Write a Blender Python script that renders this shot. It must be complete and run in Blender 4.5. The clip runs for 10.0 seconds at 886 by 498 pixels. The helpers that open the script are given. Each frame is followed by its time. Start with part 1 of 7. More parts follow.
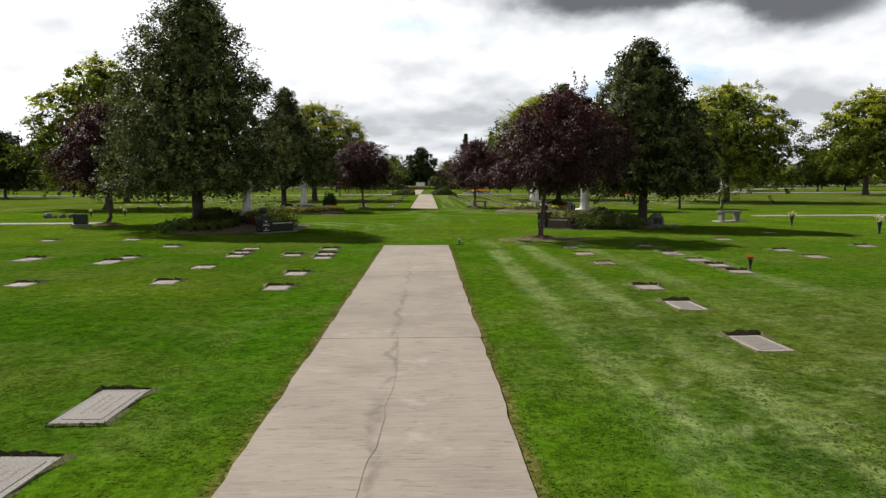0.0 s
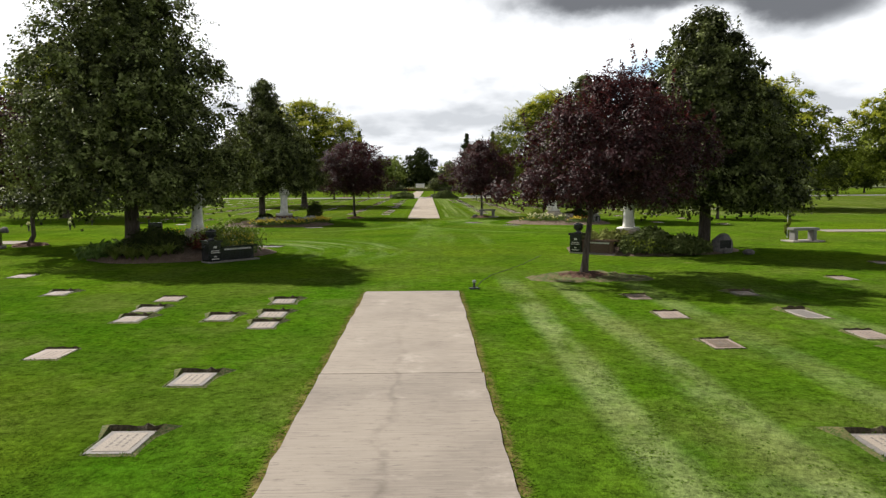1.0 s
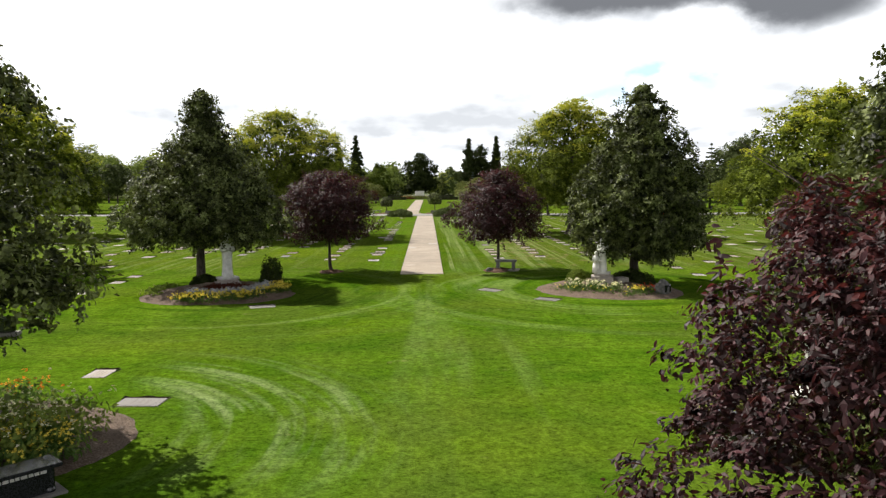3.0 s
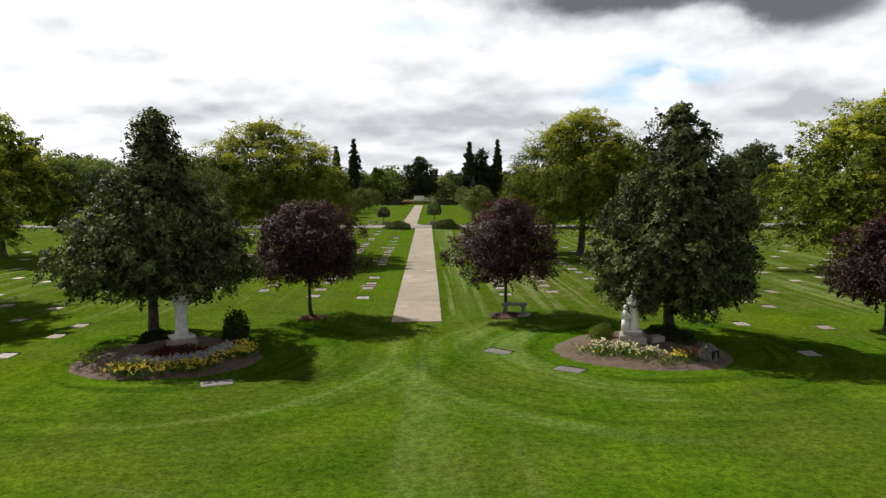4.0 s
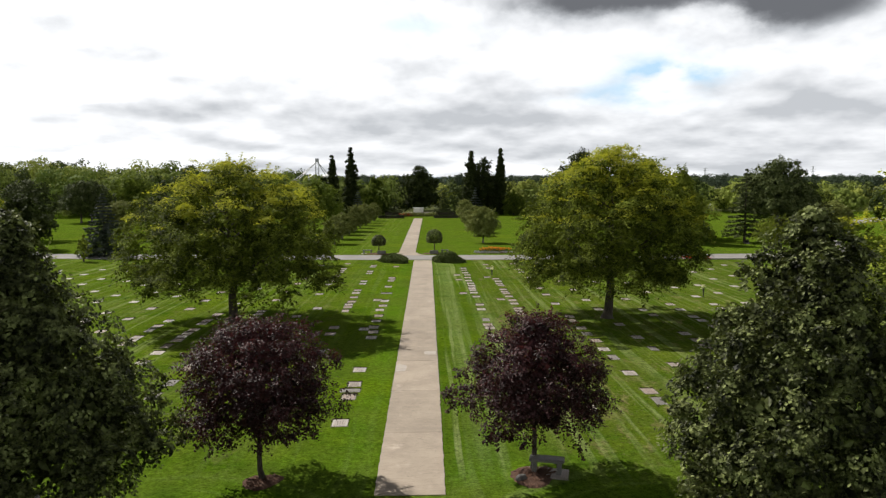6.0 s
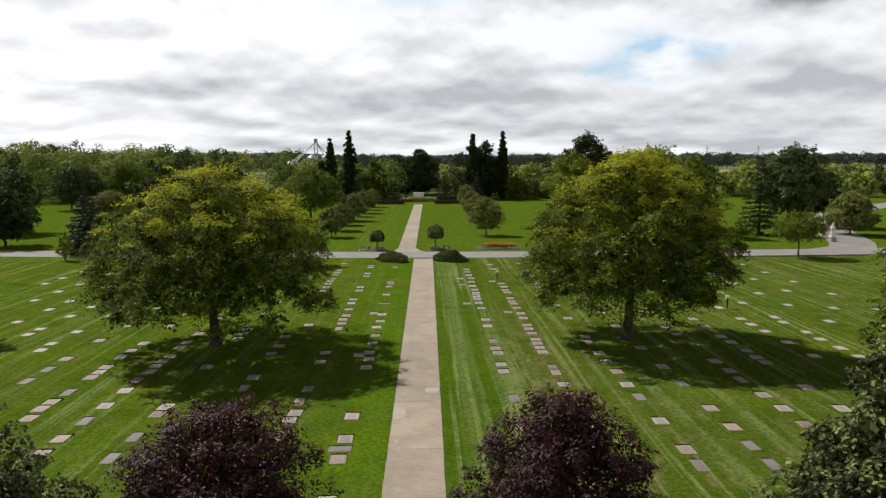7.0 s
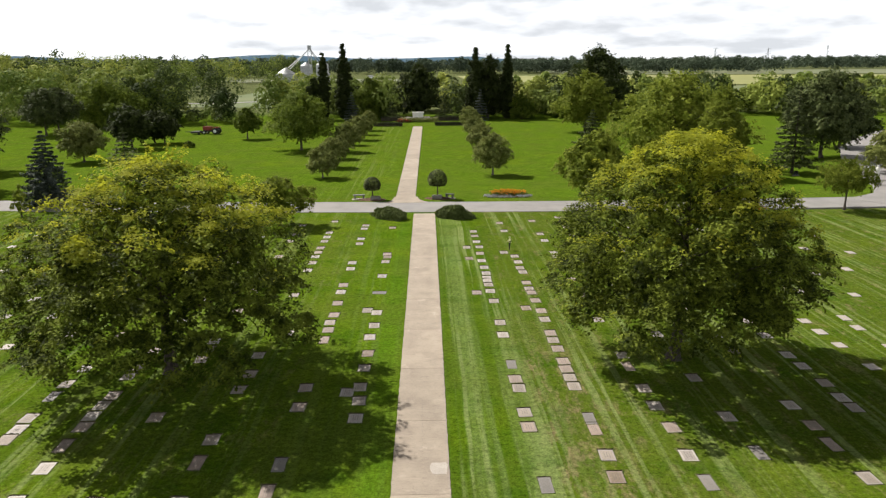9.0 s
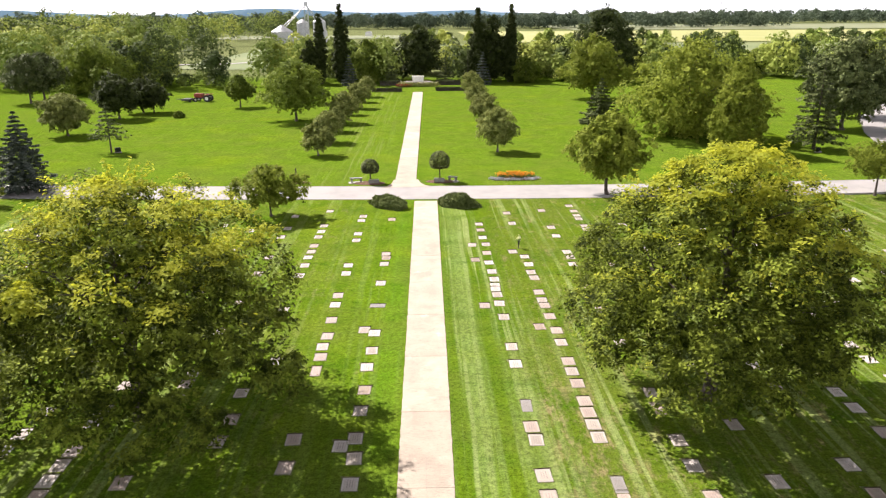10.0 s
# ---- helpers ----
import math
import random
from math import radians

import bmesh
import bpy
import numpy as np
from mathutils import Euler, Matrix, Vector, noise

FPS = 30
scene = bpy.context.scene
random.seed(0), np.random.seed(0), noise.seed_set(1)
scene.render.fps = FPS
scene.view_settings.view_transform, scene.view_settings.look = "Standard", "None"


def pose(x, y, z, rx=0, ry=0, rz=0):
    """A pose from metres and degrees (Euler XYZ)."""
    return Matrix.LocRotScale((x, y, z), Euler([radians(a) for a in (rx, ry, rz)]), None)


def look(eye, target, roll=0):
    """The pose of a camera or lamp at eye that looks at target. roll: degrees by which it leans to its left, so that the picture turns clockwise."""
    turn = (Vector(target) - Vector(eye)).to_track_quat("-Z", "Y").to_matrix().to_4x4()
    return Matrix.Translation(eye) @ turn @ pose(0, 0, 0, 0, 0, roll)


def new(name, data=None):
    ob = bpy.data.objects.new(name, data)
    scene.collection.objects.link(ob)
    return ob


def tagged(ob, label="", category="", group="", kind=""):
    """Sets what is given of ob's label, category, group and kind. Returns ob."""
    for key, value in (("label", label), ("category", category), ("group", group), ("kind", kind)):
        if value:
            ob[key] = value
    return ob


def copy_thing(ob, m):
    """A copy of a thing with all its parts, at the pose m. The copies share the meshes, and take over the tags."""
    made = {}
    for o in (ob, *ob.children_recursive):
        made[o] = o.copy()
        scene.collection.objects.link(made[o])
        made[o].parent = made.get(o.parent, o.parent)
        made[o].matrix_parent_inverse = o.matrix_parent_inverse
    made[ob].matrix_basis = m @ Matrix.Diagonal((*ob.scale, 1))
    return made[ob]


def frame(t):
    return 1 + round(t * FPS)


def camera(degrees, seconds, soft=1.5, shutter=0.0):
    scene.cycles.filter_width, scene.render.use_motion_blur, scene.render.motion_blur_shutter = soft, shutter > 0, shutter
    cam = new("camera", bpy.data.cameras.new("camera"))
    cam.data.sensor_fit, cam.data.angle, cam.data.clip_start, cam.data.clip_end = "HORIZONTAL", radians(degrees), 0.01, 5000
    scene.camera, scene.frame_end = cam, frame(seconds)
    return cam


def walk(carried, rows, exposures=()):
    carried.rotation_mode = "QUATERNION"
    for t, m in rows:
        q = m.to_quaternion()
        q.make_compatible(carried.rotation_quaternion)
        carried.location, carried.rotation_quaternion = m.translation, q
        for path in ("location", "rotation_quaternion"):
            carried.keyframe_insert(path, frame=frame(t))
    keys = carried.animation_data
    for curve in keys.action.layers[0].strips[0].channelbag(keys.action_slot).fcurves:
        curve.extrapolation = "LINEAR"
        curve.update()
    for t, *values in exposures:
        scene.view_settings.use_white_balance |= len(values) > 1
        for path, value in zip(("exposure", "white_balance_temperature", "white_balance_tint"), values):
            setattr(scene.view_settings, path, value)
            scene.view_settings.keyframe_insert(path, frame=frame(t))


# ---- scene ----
cam = camera(63.04, 10.0, soft=1.35)
PATH = [
    (0.0, 0.200, 0.011, 1.736, 84.808, 0.269, -1.282),
    (0.5, 0.206, 3.164, 1.777, 84.806, 0.285, -1.288),
    (1.0, 0.188, 6.261, 2.096, 84.813, 0.279, -1.292),
    (1.5, 0.210, 9.266, 2.550, 84.857, 0.296, -1.257),
    (2.0, 0.224, 12.033, 3.027, 84.892, 0.234, -1.266),
    (2.5, 0.199, 14.709, 3.525, 84.855, 0.200, -1.289),
    (4.0, 0.414, 22.085, 5.311, 84.843, 0.134, -1.276),
    (4.5, 0.468, 24.375, 6.064, 84.788, 0.084, -1.255),
    (5.0, 0.483, 26.493, 6.844, 84.764, 0.061, -1.252),
    (5.5, 0.514, 28.617, 7.644, 84.754, 0.008, -1.234),
    (6.0, 0.489, 30.748, 8.436, 84.755, 0.045, -1.266),
    (7.5, 0.444, 37.321, 10.945, 81.246, 0.141, -1.238),
    (8.0, 0.412, 39.464, 11.791, 79.321, 0.136, -1.266),
    (8.5, 0.370, 41.626, 12.622, 77.411, 0.164, -1.277),
    (9.0, 0.310, 43.939, 13.493, 75.471, 0.222, -1.300),
    (9.5, 0.231, 46.322, 14.341, 73.644, 0.275, -1.305),
    (10.0, 0.190, 48.722, 15.177, 72.058, 0.306, -1.312),
]
walk(cam, [(t, pose(x, y, z, rx, ry, rz)) for t, x, y, z, rx, ry, rz in PATH],
     exposures=[(0.0, 0.2, 6500, 10), (1.0, 0.45, 6500, 10), (2.7, 0.78, 6500, 10), (3.8, 0.17, 6500, 10), (6.2, 0.22, 6500, 10), (7.3, 0.0, 6500, 10),
                (8.5, 0.27, 6500, 10), (9.5, 1.06, 6500, 12), (10.0, 1.48, 6500, 18)])

# ---- sky and sun ----
SUN_EL, SUN_AZ = radians(45), radians(-48)  # azimuth from +y towards +x
SUN_DIR = Vector((math.sin(SUN_AZ) * math.cos(SUN_EL), math.cos(SUN_AZ) * math.cos(SUN_EL), math.sin(SUN_EL)))


class Nodes:
    """A little builder for node trees."""

    def __init__(self, tree):
        self.tree = tree
        self.tree.nodes.clear()

    def add(self, kind):
        return self.tree.nodes.new(kind)

    def put(self, socket, value):
        if isinstance(value, bpy.types.NodeSocket):
            self.tree.links.new(value, socket)
        elif value is not None:
            if isinstance(value, tuple) and len(value) == 3 and socket.type == "RGBA":
                value = (*value, 1.0)
            socket.default_value = value

    def math(self, op, a, b=None, c=None, clamp=False):
        n = self.add("ShaderNodeMath")
        n.operation, n.use_clamp = op, clamp
        for i, v in enumerate((a, b, c)):
            self.put(n.inputs[i], v)
        return n.outputs[0]

    def vec(self, op, a, b=None):
        n = self.add("ShaderNodeVectorMath")
        n.operation = op
        self.put(n.inputs[0], a)
        self.put(n.inputs[1], b)
        return n.outputs[1] if op in ("DOT_PRODUCT", "LENGTH") else n.outputs[0]

    def mix(self, fac, a, b, blend="MIX"):
        n = self.add("ShaderNodeMix")
        n.data_type, n.blend_type = "RGBA", blend
        self.put(n.inputs[0], fac)
        self.put(n.inputs[6], a)
        self.put(n.inputs[7], b)
        return n.outputs[2]

    def noise(self, vector, scale, detail=3.0, rough=0.55, distort=0.0):
        n = self.add("ShaderNodeTexNoise")
        self.put(n.inputs["Vector"], vector)
        self.put(n.inputs["Scale"], scale)
        self.put(n.inputs["Detail"], detail)
        self.put(n.inputs["Roughness"], rough)
        self.put(n.inputs["Distortion"], distort)
        return n.outputs["Fac"]

    def ramp(self, value, lo, hi, smooth=True):
        n = self.add("ShaderNodeMapRange")
        n.interpolation_type = "SMOOTHSTEP" if smooth else "LINEAR"
        self.put(n.inputs[0], value)
        self.put(n.inputs[1], lo)
        self.put(n.inputs[2], hi)
        return n.outputs[0]

    def scaled(self, vector, x, y, z):
        return self.vec("MULTIPLY", vector, (x, y, z))

    def xyz(self, vector):
        n = self.add("ShaderNodeSeparateXYZ")
        self.put(n.inputs[0], vector)
        return n.outputs

    def join(self, x, y, z=0.0):
        n = self.add("ShaderNodeCombineXYZ")
        for i, v in enumerate((x, y, z)):
            self.put(n.inputs[i], v)
        return n.outputs[0]


def build_world():
    world = bpy.data.worlds.new("sky")
    scene.world = world
    world.use_nodes = True
    g = Nodes(world.node_tree)
    sky = g.add("ShaderNodeTexSky")
    sky.sky_type, sky.sun_disc, sky.sun_elevation, sky.sun_rotation, sky.dust_density = "NISHITA", False, SUN_EL, SUN_AZ, 2.0
    d = g.add("ShaderNodeTexCoord").outputs["Generated"]
    x, y, z = g.xyz(d)
    az = g.math("ARCTAN2", x, y)
    el = g.math("ARCSINE", z)
    # a sheet of cumulus seen from below: wide and flat towards the horizon
    up = g.math("MAXIMUM", el, 0.0)

    def sheet(lift, shift):
        high = g.math("LOGARITHM", g.math("ADD", up, 0.06 + lift), math.e)
        return g.vec("ADD", g.join(g.math("MULTIPLY", az, 8.0), g.math("MULTIPLY", high, 3.4), 0.37), shift)

    big = g.noise(sheet(0.0, (0.0, 0.0, 0.0)), 0.62, 7.0, 0.5)
    fine = g.noise(sheet(0.0, (3.1, 1.7, 0.2)), 1.5, 7.0, 0.46)
    above = g.noise(sheet(0.012, (3.1, 1.7, 0.2)), 1.5, 7.0, 0.46)
    base = g.math("MULTIPLY", g.math("SUBTRACT", above, fine), 2.6)
    wob = g.math("MULTIPLY", g.math("SUBTRACT", g.noise(sheet(0.0, (7.7, 4.2, 0.0)), 1.0, 6.0, 0.55), 0.5), 0.18)
    azw = g.math("ADD", az, wob)
    elw = g.math("ADD", el, g.math("MULTIPLY", wob, 0.3))

    def bank(a, e, wa, we):
        u = g.math("DIVIDE", g.math("SUBTRACT", azw, radians(a)), radians(wa))
        v = g.math("DIVIDE", g.math("SUBTRACT", elw, radians(e)), radians(we))
        r = g.math("ADD", g.math("MULTIPLY", u, u), g.math("MULTIPLY", v, v))
        return g.math("EXPONENT", g.math("MULTIPLY", r, -1.0))

    def total(banks):
        s = None
        for b in banks:
            one = bank(*b[:4])
            one = g.math("MULTIPLY", one, b[4]) if len(b) > 4 else one
            s = one if s is None else g.math("ADD", s, one)
        return s

    # heavy grey undersides, and gaps of blue between the banks
    grey_banks = total([(16, 13.7, 11, 1.6, 1.9), (28, 12.3, 6, 2.2, 1.8), (-4, 15.2, 6, 1.3, 1.3), (2, 4.4, 14, 1.3, 0.55), (-16, 5.6, 5, 0.8, 0.55), (28, 5.6, 6, 2.6, 0.5),
                        (22, 2.2, 10, 0.9, 0.4), (-26, 5.0, 4, 0.6, 0.5), (-20, 9.0, 4, 0.7, 0.3), (8, 7.0, 6, 0.7, 0.4), (10, 2.4, 9, 0.6, 0.3)])
    gaps = total([(18, 7.8, 3.0, 1.3, 2.2), (14, 6.7, 3, 0.6, 0.7), (-2.5, 11.8, 5.5, 0.7, 0.45), (-13, 14.6, 2.0, 1.0, 0.8)])
    # sky above the view is greyed to cut the fill light
    overhead = g.math("MULTIPLY", g.ramp(el, radians(15), radians(32)), 1.0)
    dark = g.math("ADD", g.math("MULTIPLY", grey_banks, 0.95), overhead)
    dark = g.math("ADD", dark, g.math("MULTIPLY", g.math("SUBTRACT", big, 0.53), 2.2))
    low = g.math("MULTIPLY", g.math("MULTIPLY", g.ramp(el, radians(9.5), radians(4.5)), g.ramp(az, radians(-30), radians(-14))), 0.5)
    dark = g.math("ADD", dark, low)
    dark = g.math("ADD", dark, g.math("ADD", g.math("MULTIPLY", g.math("SUBTRACT", fine, 0.5), 0.9), base))
    grey = g.ramp(dark, -0.02, 1.15, False)
    heavy = g.ramp(g.math("ADD", g.math("ADD", g.math("MULTIPLY", grey_banks, 0.95), overhead), g.math("MULTIPLY", g.math("SUBTRACT", big, 0.5), 1.2)), 0.75, 1.7)
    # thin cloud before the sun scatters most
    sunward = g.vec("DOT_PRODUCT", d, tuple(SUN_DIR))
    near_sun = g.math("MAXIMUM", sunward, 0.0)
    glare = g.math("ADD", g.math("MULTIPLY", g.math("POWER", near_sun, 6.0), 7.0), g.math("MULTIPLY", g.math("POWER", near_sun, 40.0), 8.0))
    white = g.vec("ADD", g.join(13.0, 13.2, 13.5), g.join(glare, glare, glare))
    # unseen cloud overhead and away from the sun is dimmed to deepen shade
    unseen_dim = g.math("SUBTRACT", 1.0, g.math("MULTIPLY", g.ramp(el, radians(16), radians(42)), 0.82))
    unseen_dim = g.math("MULTIPLY", unseen_dim, g.math("ADD", 0.85, g.math("MULTIPLY", g.ramp(sunward, -0.5, 0.12), 0.15)))
    cloud = g.mix(1.0, g.mix(heavy, g.mix(grey, white, (6.9, 7.2, 7.6)), (1.9, 2.0, 2.2)), g.join(unseen_dim, unseen_dim, unseen_dim), "MULTIPLY")
    blue = g.math("MULTIPLY", gaps, g.ramp(fine, 0.3, 0.6))
    blue = g.math("MULTIPLY", g.math("MINIMUM", blue, 1.0), 0.8)
    clear = g.vec("ADD", g.scaled(sky.outputs[0], 0.3, 0.3, 0.3), (3.8, 7.0, 9.8))
    colour = g.mix(blue, cloud, clear)
    back = g.add("ShaderNodeBackground")
    g.put(back.inputs[0], colour)
    g.put(back.inputs[1], 0.072)
    out = g.add("ShaderNodeOutputWorld")
    g.put(out.inputs[0], back.outputs[0])


build_world()
sun = new("sun", bpy.data.lights.new("sun", "SUN"))
sun.data.energy, sun.data.angle, sun.data.color = 5.0, radians(0.6), (1.0, 0.95, 0.86)
sun.matrix_world = look(SUN_DIR * 100, (0, 0, 0))


# ---- materials ----
def material(name, build, rough=0.8, metal=0.0, spec=0.3):
    """build(g, at) returns a colour and, or not, a height for the bump, its strength and its depth."""
    m = bpy.data.materials.new(name)
    m.use_nodes = True
    g = Nodes(m.node_tree)
    at = g.add("ShaderNodeTexCoord").outputs["Object"]
    shader = g.add("ShaderNodeBsdfPrincipled")
    made = build(g, at)
    colour, height = made[0], made[1] if len(made) > 1 else None
    g.put(shader.inputs["Base Color"], colour)
    g.put(shader.inputs["Roughness"], made[4] if len(made) > 4 else rough)
    g.put(shader.inputs["Metallic"], metal)
    g.put(shader.inputs["Specular IOR Level"], spec)
    if height is not None:
        bump = g.add("ShaderNodeBump")
        g.put(bump.inputs["Height"], height)
        g.put(bump.inputs["Strength"], made[2])
        g.put(bump.inputs["Distance"], made[3])
        g.put(shader.inputs["Normal"], bump.outputs[0])
    out = g.add("ShaderNodeOutputMaterial")
    g.put(out.inputs[0], shader.outputs[0])
    return m


def speckled(name, a, b, scale, rough=0.8, spread=(0.35, 0.65), bump=0.4, depth=0.01, metal=0.0, spec=0.3, per_object=0.0, coarse=None):
    def build(g, at):
        f = g.ramp(g.noise(at, scale, 4.0, 0.6), *spread)
        c = g.mix(f, a, b)
        wide = g.ramp(g.noise(at, scale * 0.12 if coarse is None else coarse, 3.0, 0.5), 0.3, 0.7)
        c = g.mix(g.math("MULTIPLY", wide, 0.35), c, tuple(v * 0.6 for v in a))
        if per_object:
            r = g.add("ShaderNodeObjectInfo").outputs["Random"]
            s = g.math("ADD", 1.0 - per_object, g.math("MULTIPLY", r, 2 * per_object))
            c = g.mix(1.0, c, g.join(s, s, s), "MULTIPLY")
        return c, g.noise(at, scale * 2.5, 4.0, 0.65), bump, depth
    return material(name, build, rough, metal, spec)


def leaf_material(name, low, high, glow, translucent=0.35, rough=0.65, spec=0.05, patch=0.6, skew=1.0, share=0.65, edge=(0.35, 0.65)):
    """Leaves: each its own shade, a soft sheen, and light that passes through them."""
    m = bpy.data.materials.new(name)
    m.use_nodes = True
    g = Nodes(m.node_tree)
    each = g.add("ShaderNodeNewGeometry").outputs["Random Per Island"]
    at = g.add("ShaderNodeTexCoord").outputs["Object"]
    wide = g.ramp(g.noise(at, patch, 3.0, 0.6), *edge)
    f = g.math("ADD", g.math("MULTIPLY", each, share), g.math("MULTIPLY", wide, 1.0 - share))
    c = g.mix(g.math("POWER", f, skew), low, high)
    tint = g.add("ShaderNodeObjectInfo").outputs["Random"]
    s = g.math("ADD", 0.85, g.math("MULTIPLY", tint, 0.3))
    c = g.mix(1.0, c, g.join(s, s, s), "MULTIPLY")
    shader = g.add("ShaderNodeBsdfPrincipled")
    g.put(shader.inputs["Base Color"], c)
    g.put(shader.inputs["Roughness"], rough)
    g.put(shader.inputs["Specular IOR Level"], spec)
    thin = g.add("ShaderNodeBsdfTranslucent")
    g.put(thin.inputs[0], g.mix(0.6, c, glow))
    both = g.add("ShaderNodeMixShader")
    g.put(both.inputs[0], translucent)
    g.put(both.inputs[1], shader.outputs[0])
    g.put(both.inputs[2], thin.outputs[0])
    out = g.add("ShaderNodeOutputMaterial")
    g.put(out.inputs[0], both.outputs[0])
    return m


def grass_build(g, at):
    x, y, z = g.xyz(at)

    def times(*parts):
        out = parts[0]
        for p in parts[1:]:
            out = g.math("MULTIPLY", out, p)
        return out

    def inv(v):
        return g.math("SUBTRACT", 1.0, v)

    def band(v, centre, half):
        """1 at the centre, 0 past half a width to either side."""
        return g.ramp(g.math("ABSOLUTE", g.math("SUBTRACT", v, centre)), half, half * 0.25)

    def blend(c, weight, strength, colour):
        return g.mix(g.math("MULTIPLY", weight, strength), c, colour)

    def moved(dx, dy):
        return g.vec("ADD", at, (dx, dy, 0.0))

    def polar(cx, cy):
        dx, dy = g.math("SUBTRACT", x, cx), g.math("SUBTRACT", y, cy)
        return g.math("SQRT", g.math("ADD", g.math("MULTIPLY", dx, dx), g.math("MULTIPLY", dy, dy))), dx, dy

    near = g.ramp(y, 23.0, 20.0)
    middle = g.ramp(y, 49.0, 54.0)
    far = g.ramp(y, 112.0, 118.0)
    rounded = times(inv(near), inv(middle))
    graves = times(middle, inv(far))
    mottle = g.ramp(g.noise(at, 0.55, 4.0, 0.6), 0.3, 0.7)
    sway = g.math("MULTIPLY", g.math("SUBTRACT", g.noise(g.scaled(at, 0.3, 0.12, 1.0), 1.0, 2.0), 0.5), 0.35)
    across = g.math("ADD", x, sway)

    # turf: lush on the round lawn, duller among the graves, darkest left of the first walk
    c = g.mix(mottle, (0.040, 0.098, 0.004), (0.068, 0.138, 0.006))
    c = blend(c, graves, 0.75, g.mix(g.ramp(x, 1.0, -1.0), g.mix(mottle, (0.050, 0.090, 0.005), (0.078, 0.118, 0.009)), g.mix(mottle, (0.070, 0.118, 0.006), (0.104, 0.154, 0.010))))
    c = blend(c, far, 0.8, g.mix(mottle, (0.070, 0.116, 0.009), (0.092, 0.138, 0.012)))
    outer = times(rounded, g.math("ADD", 0.5, g.math("MULTIPLY", g.ramp(g.math("ABSOLUTE", x), 4.0, 9.0), 0.5)))
    c = blend(c, outer, 0.75, g.mix(mottle, (0.068, 0.130, 0.006), (0.108, 0.176, 0.012)))
    swath = g.ramp(g.noise(g.join(across, g.math("MULTIPLY", y, 0.05), 3.0), 0.5, 3.0, 0.5), 0.38, 0.62)
    c = blend(c, times(swath, inv(far)), 0.34, (0.034, 0.082, 0.004))

    # thin dull turf among the graves, with tan flecks, and clumps of darker grass
    among = times(graves, g.math("ADD", g.math("MULTIPLY", g.ramp(x, 3.4, 6.0), 0.75), g.math("MULTIPLY", g.ramp(x, -3.0, -6.0), 0.38)))
    c = blend(c, among, 0.8, g.mix(mottle, (0.054, 0.082, 0.007), (0.084, 0.110, 0.012)))
    clump = g.ramp(g.noise(moved(2.0, 17.0), 1.7, 6.0, 0.68), 0.44, 0.68)
    c = blend(c, clump, 0.45, (0.030, 0.078, 0.004))
    worn = g.ramp(g.noise(moved(31.0, 8.0), 0.8, 6.0, 0.7), 0.63, 0.76)
    c = blend(c, worn, 0.6, (0.20, 0.175, 0.075))
    bare = times(g.ramp(g.noise(g.scaled(at, 1.0, 0.4, 1.0), 1.3, 7.0, 0.76), 0.51, 0.66), among)
    c = blend(c, bare, 0.9, (0.185, 0.150, 0.075))
    flecks = times(g.ramp(g.noise(moved(6.0, 2.0), 5.5, 5.0, 0.75), 0.55, 0.68), among)
    c = blend(c, flecks, 0.7, (0.175, 0.150, 0.075))
    dry = times(g.ramp(x, 4.3, 5.0), g.ramp(x, 8.2, 6.6), g.ramp(y, 54.0, 58.0), g.ramp(y, 82.0, 72.0))
    scuffed = times(g.ramp(g.noise(g.scaled(at, 1.4, 0.5, 1.0), 1.3, 6.0, 0.75), 0.46, 0.62), dry)
    c = blend(c, scuffed, 0.85, (0.20, 0.155, 0.085))
    # streaks left by the mower: straight along the walk
    lines = g.ramp(g.noise(g.join(across, g.math("MULTIPLY", y, 0.010), 0.0), 2.3, 3.0, 0.55), 0.49, 0.60)
    breaks = g.ramp(g.noise(g.scaled(moved(13.0, 5.0), 1.0, 0.1, 1.0), 0.55, 4.0, 0.6), 0.34, 0.6)
    right_side = times(g.ramp(x, 0.9, 1.3), g.math("ADD", 0.7, g.math("MULTIPLY", g.ramp(x, 4.4, 3.2), 0.3)))
    left_side = times(g.ramp(x, -0.9, -1.3), g.math("ADD", 0.16, g.math("MULTIPLY", g.ramp(x, -6.0, -11.0), 0.5)))
    sides = g.math("ADD", right_side, left_side)
    c = blend(c, times(lines, breaks, band(x, -8.0, 5.0), far), 0.4, (0.17, 0.20, 0.06))
    c = blend(c, times(lines, breaks, sides, graves), 0.8, (0.205, 0.248, 0.095))
    beside = times(band(x, 2.4, 1.7), graves)
    c = blend(c, times(beside, g.ramp(g.noise(g.join(across, g.math("MULTIPLY", y, 0.006), 9.0), 1.5, 2.5, 0.5), 0.43, 0.57)), 0.6, (0.135, 0.185, 0.055))
    early = g.math("ADD", g.math("ADD", band(across, 1.95, 0.34), band(across, 2.95, 0.34)), g.math("MULTIPLY", g.math("ADD", band(across, 4.5, 0.4), band(across, 6.4, 0.5)), 0.6))
    ragged = g.ramp(g.noise(g.scaled(moved(4.0, 3.0), 1.0, 0.3, 1.0), 1.3, 5.0, 0.65), 0.3, 0.62)
    c = blend(c, times(early, ragged, near), 0.78, (0.205, 0.250, 0.100))

    # and curved round the planting beds of the round lawn
    for cx, cy, side in ((-7.4, 44.4, 1.0), (7.3, 44.8, -1.0)):
        r, dx, dy = polar(cx, cy)
        curl = g.noise(g.join(g.math("ADD", r, g.math("MULTIPLY", sway, 2.0)), g.math("MULTIPLY", dy, 0.07), g.math("MULTIPLY", dx, 0.07)), 1.25, 4.0, 0.58)
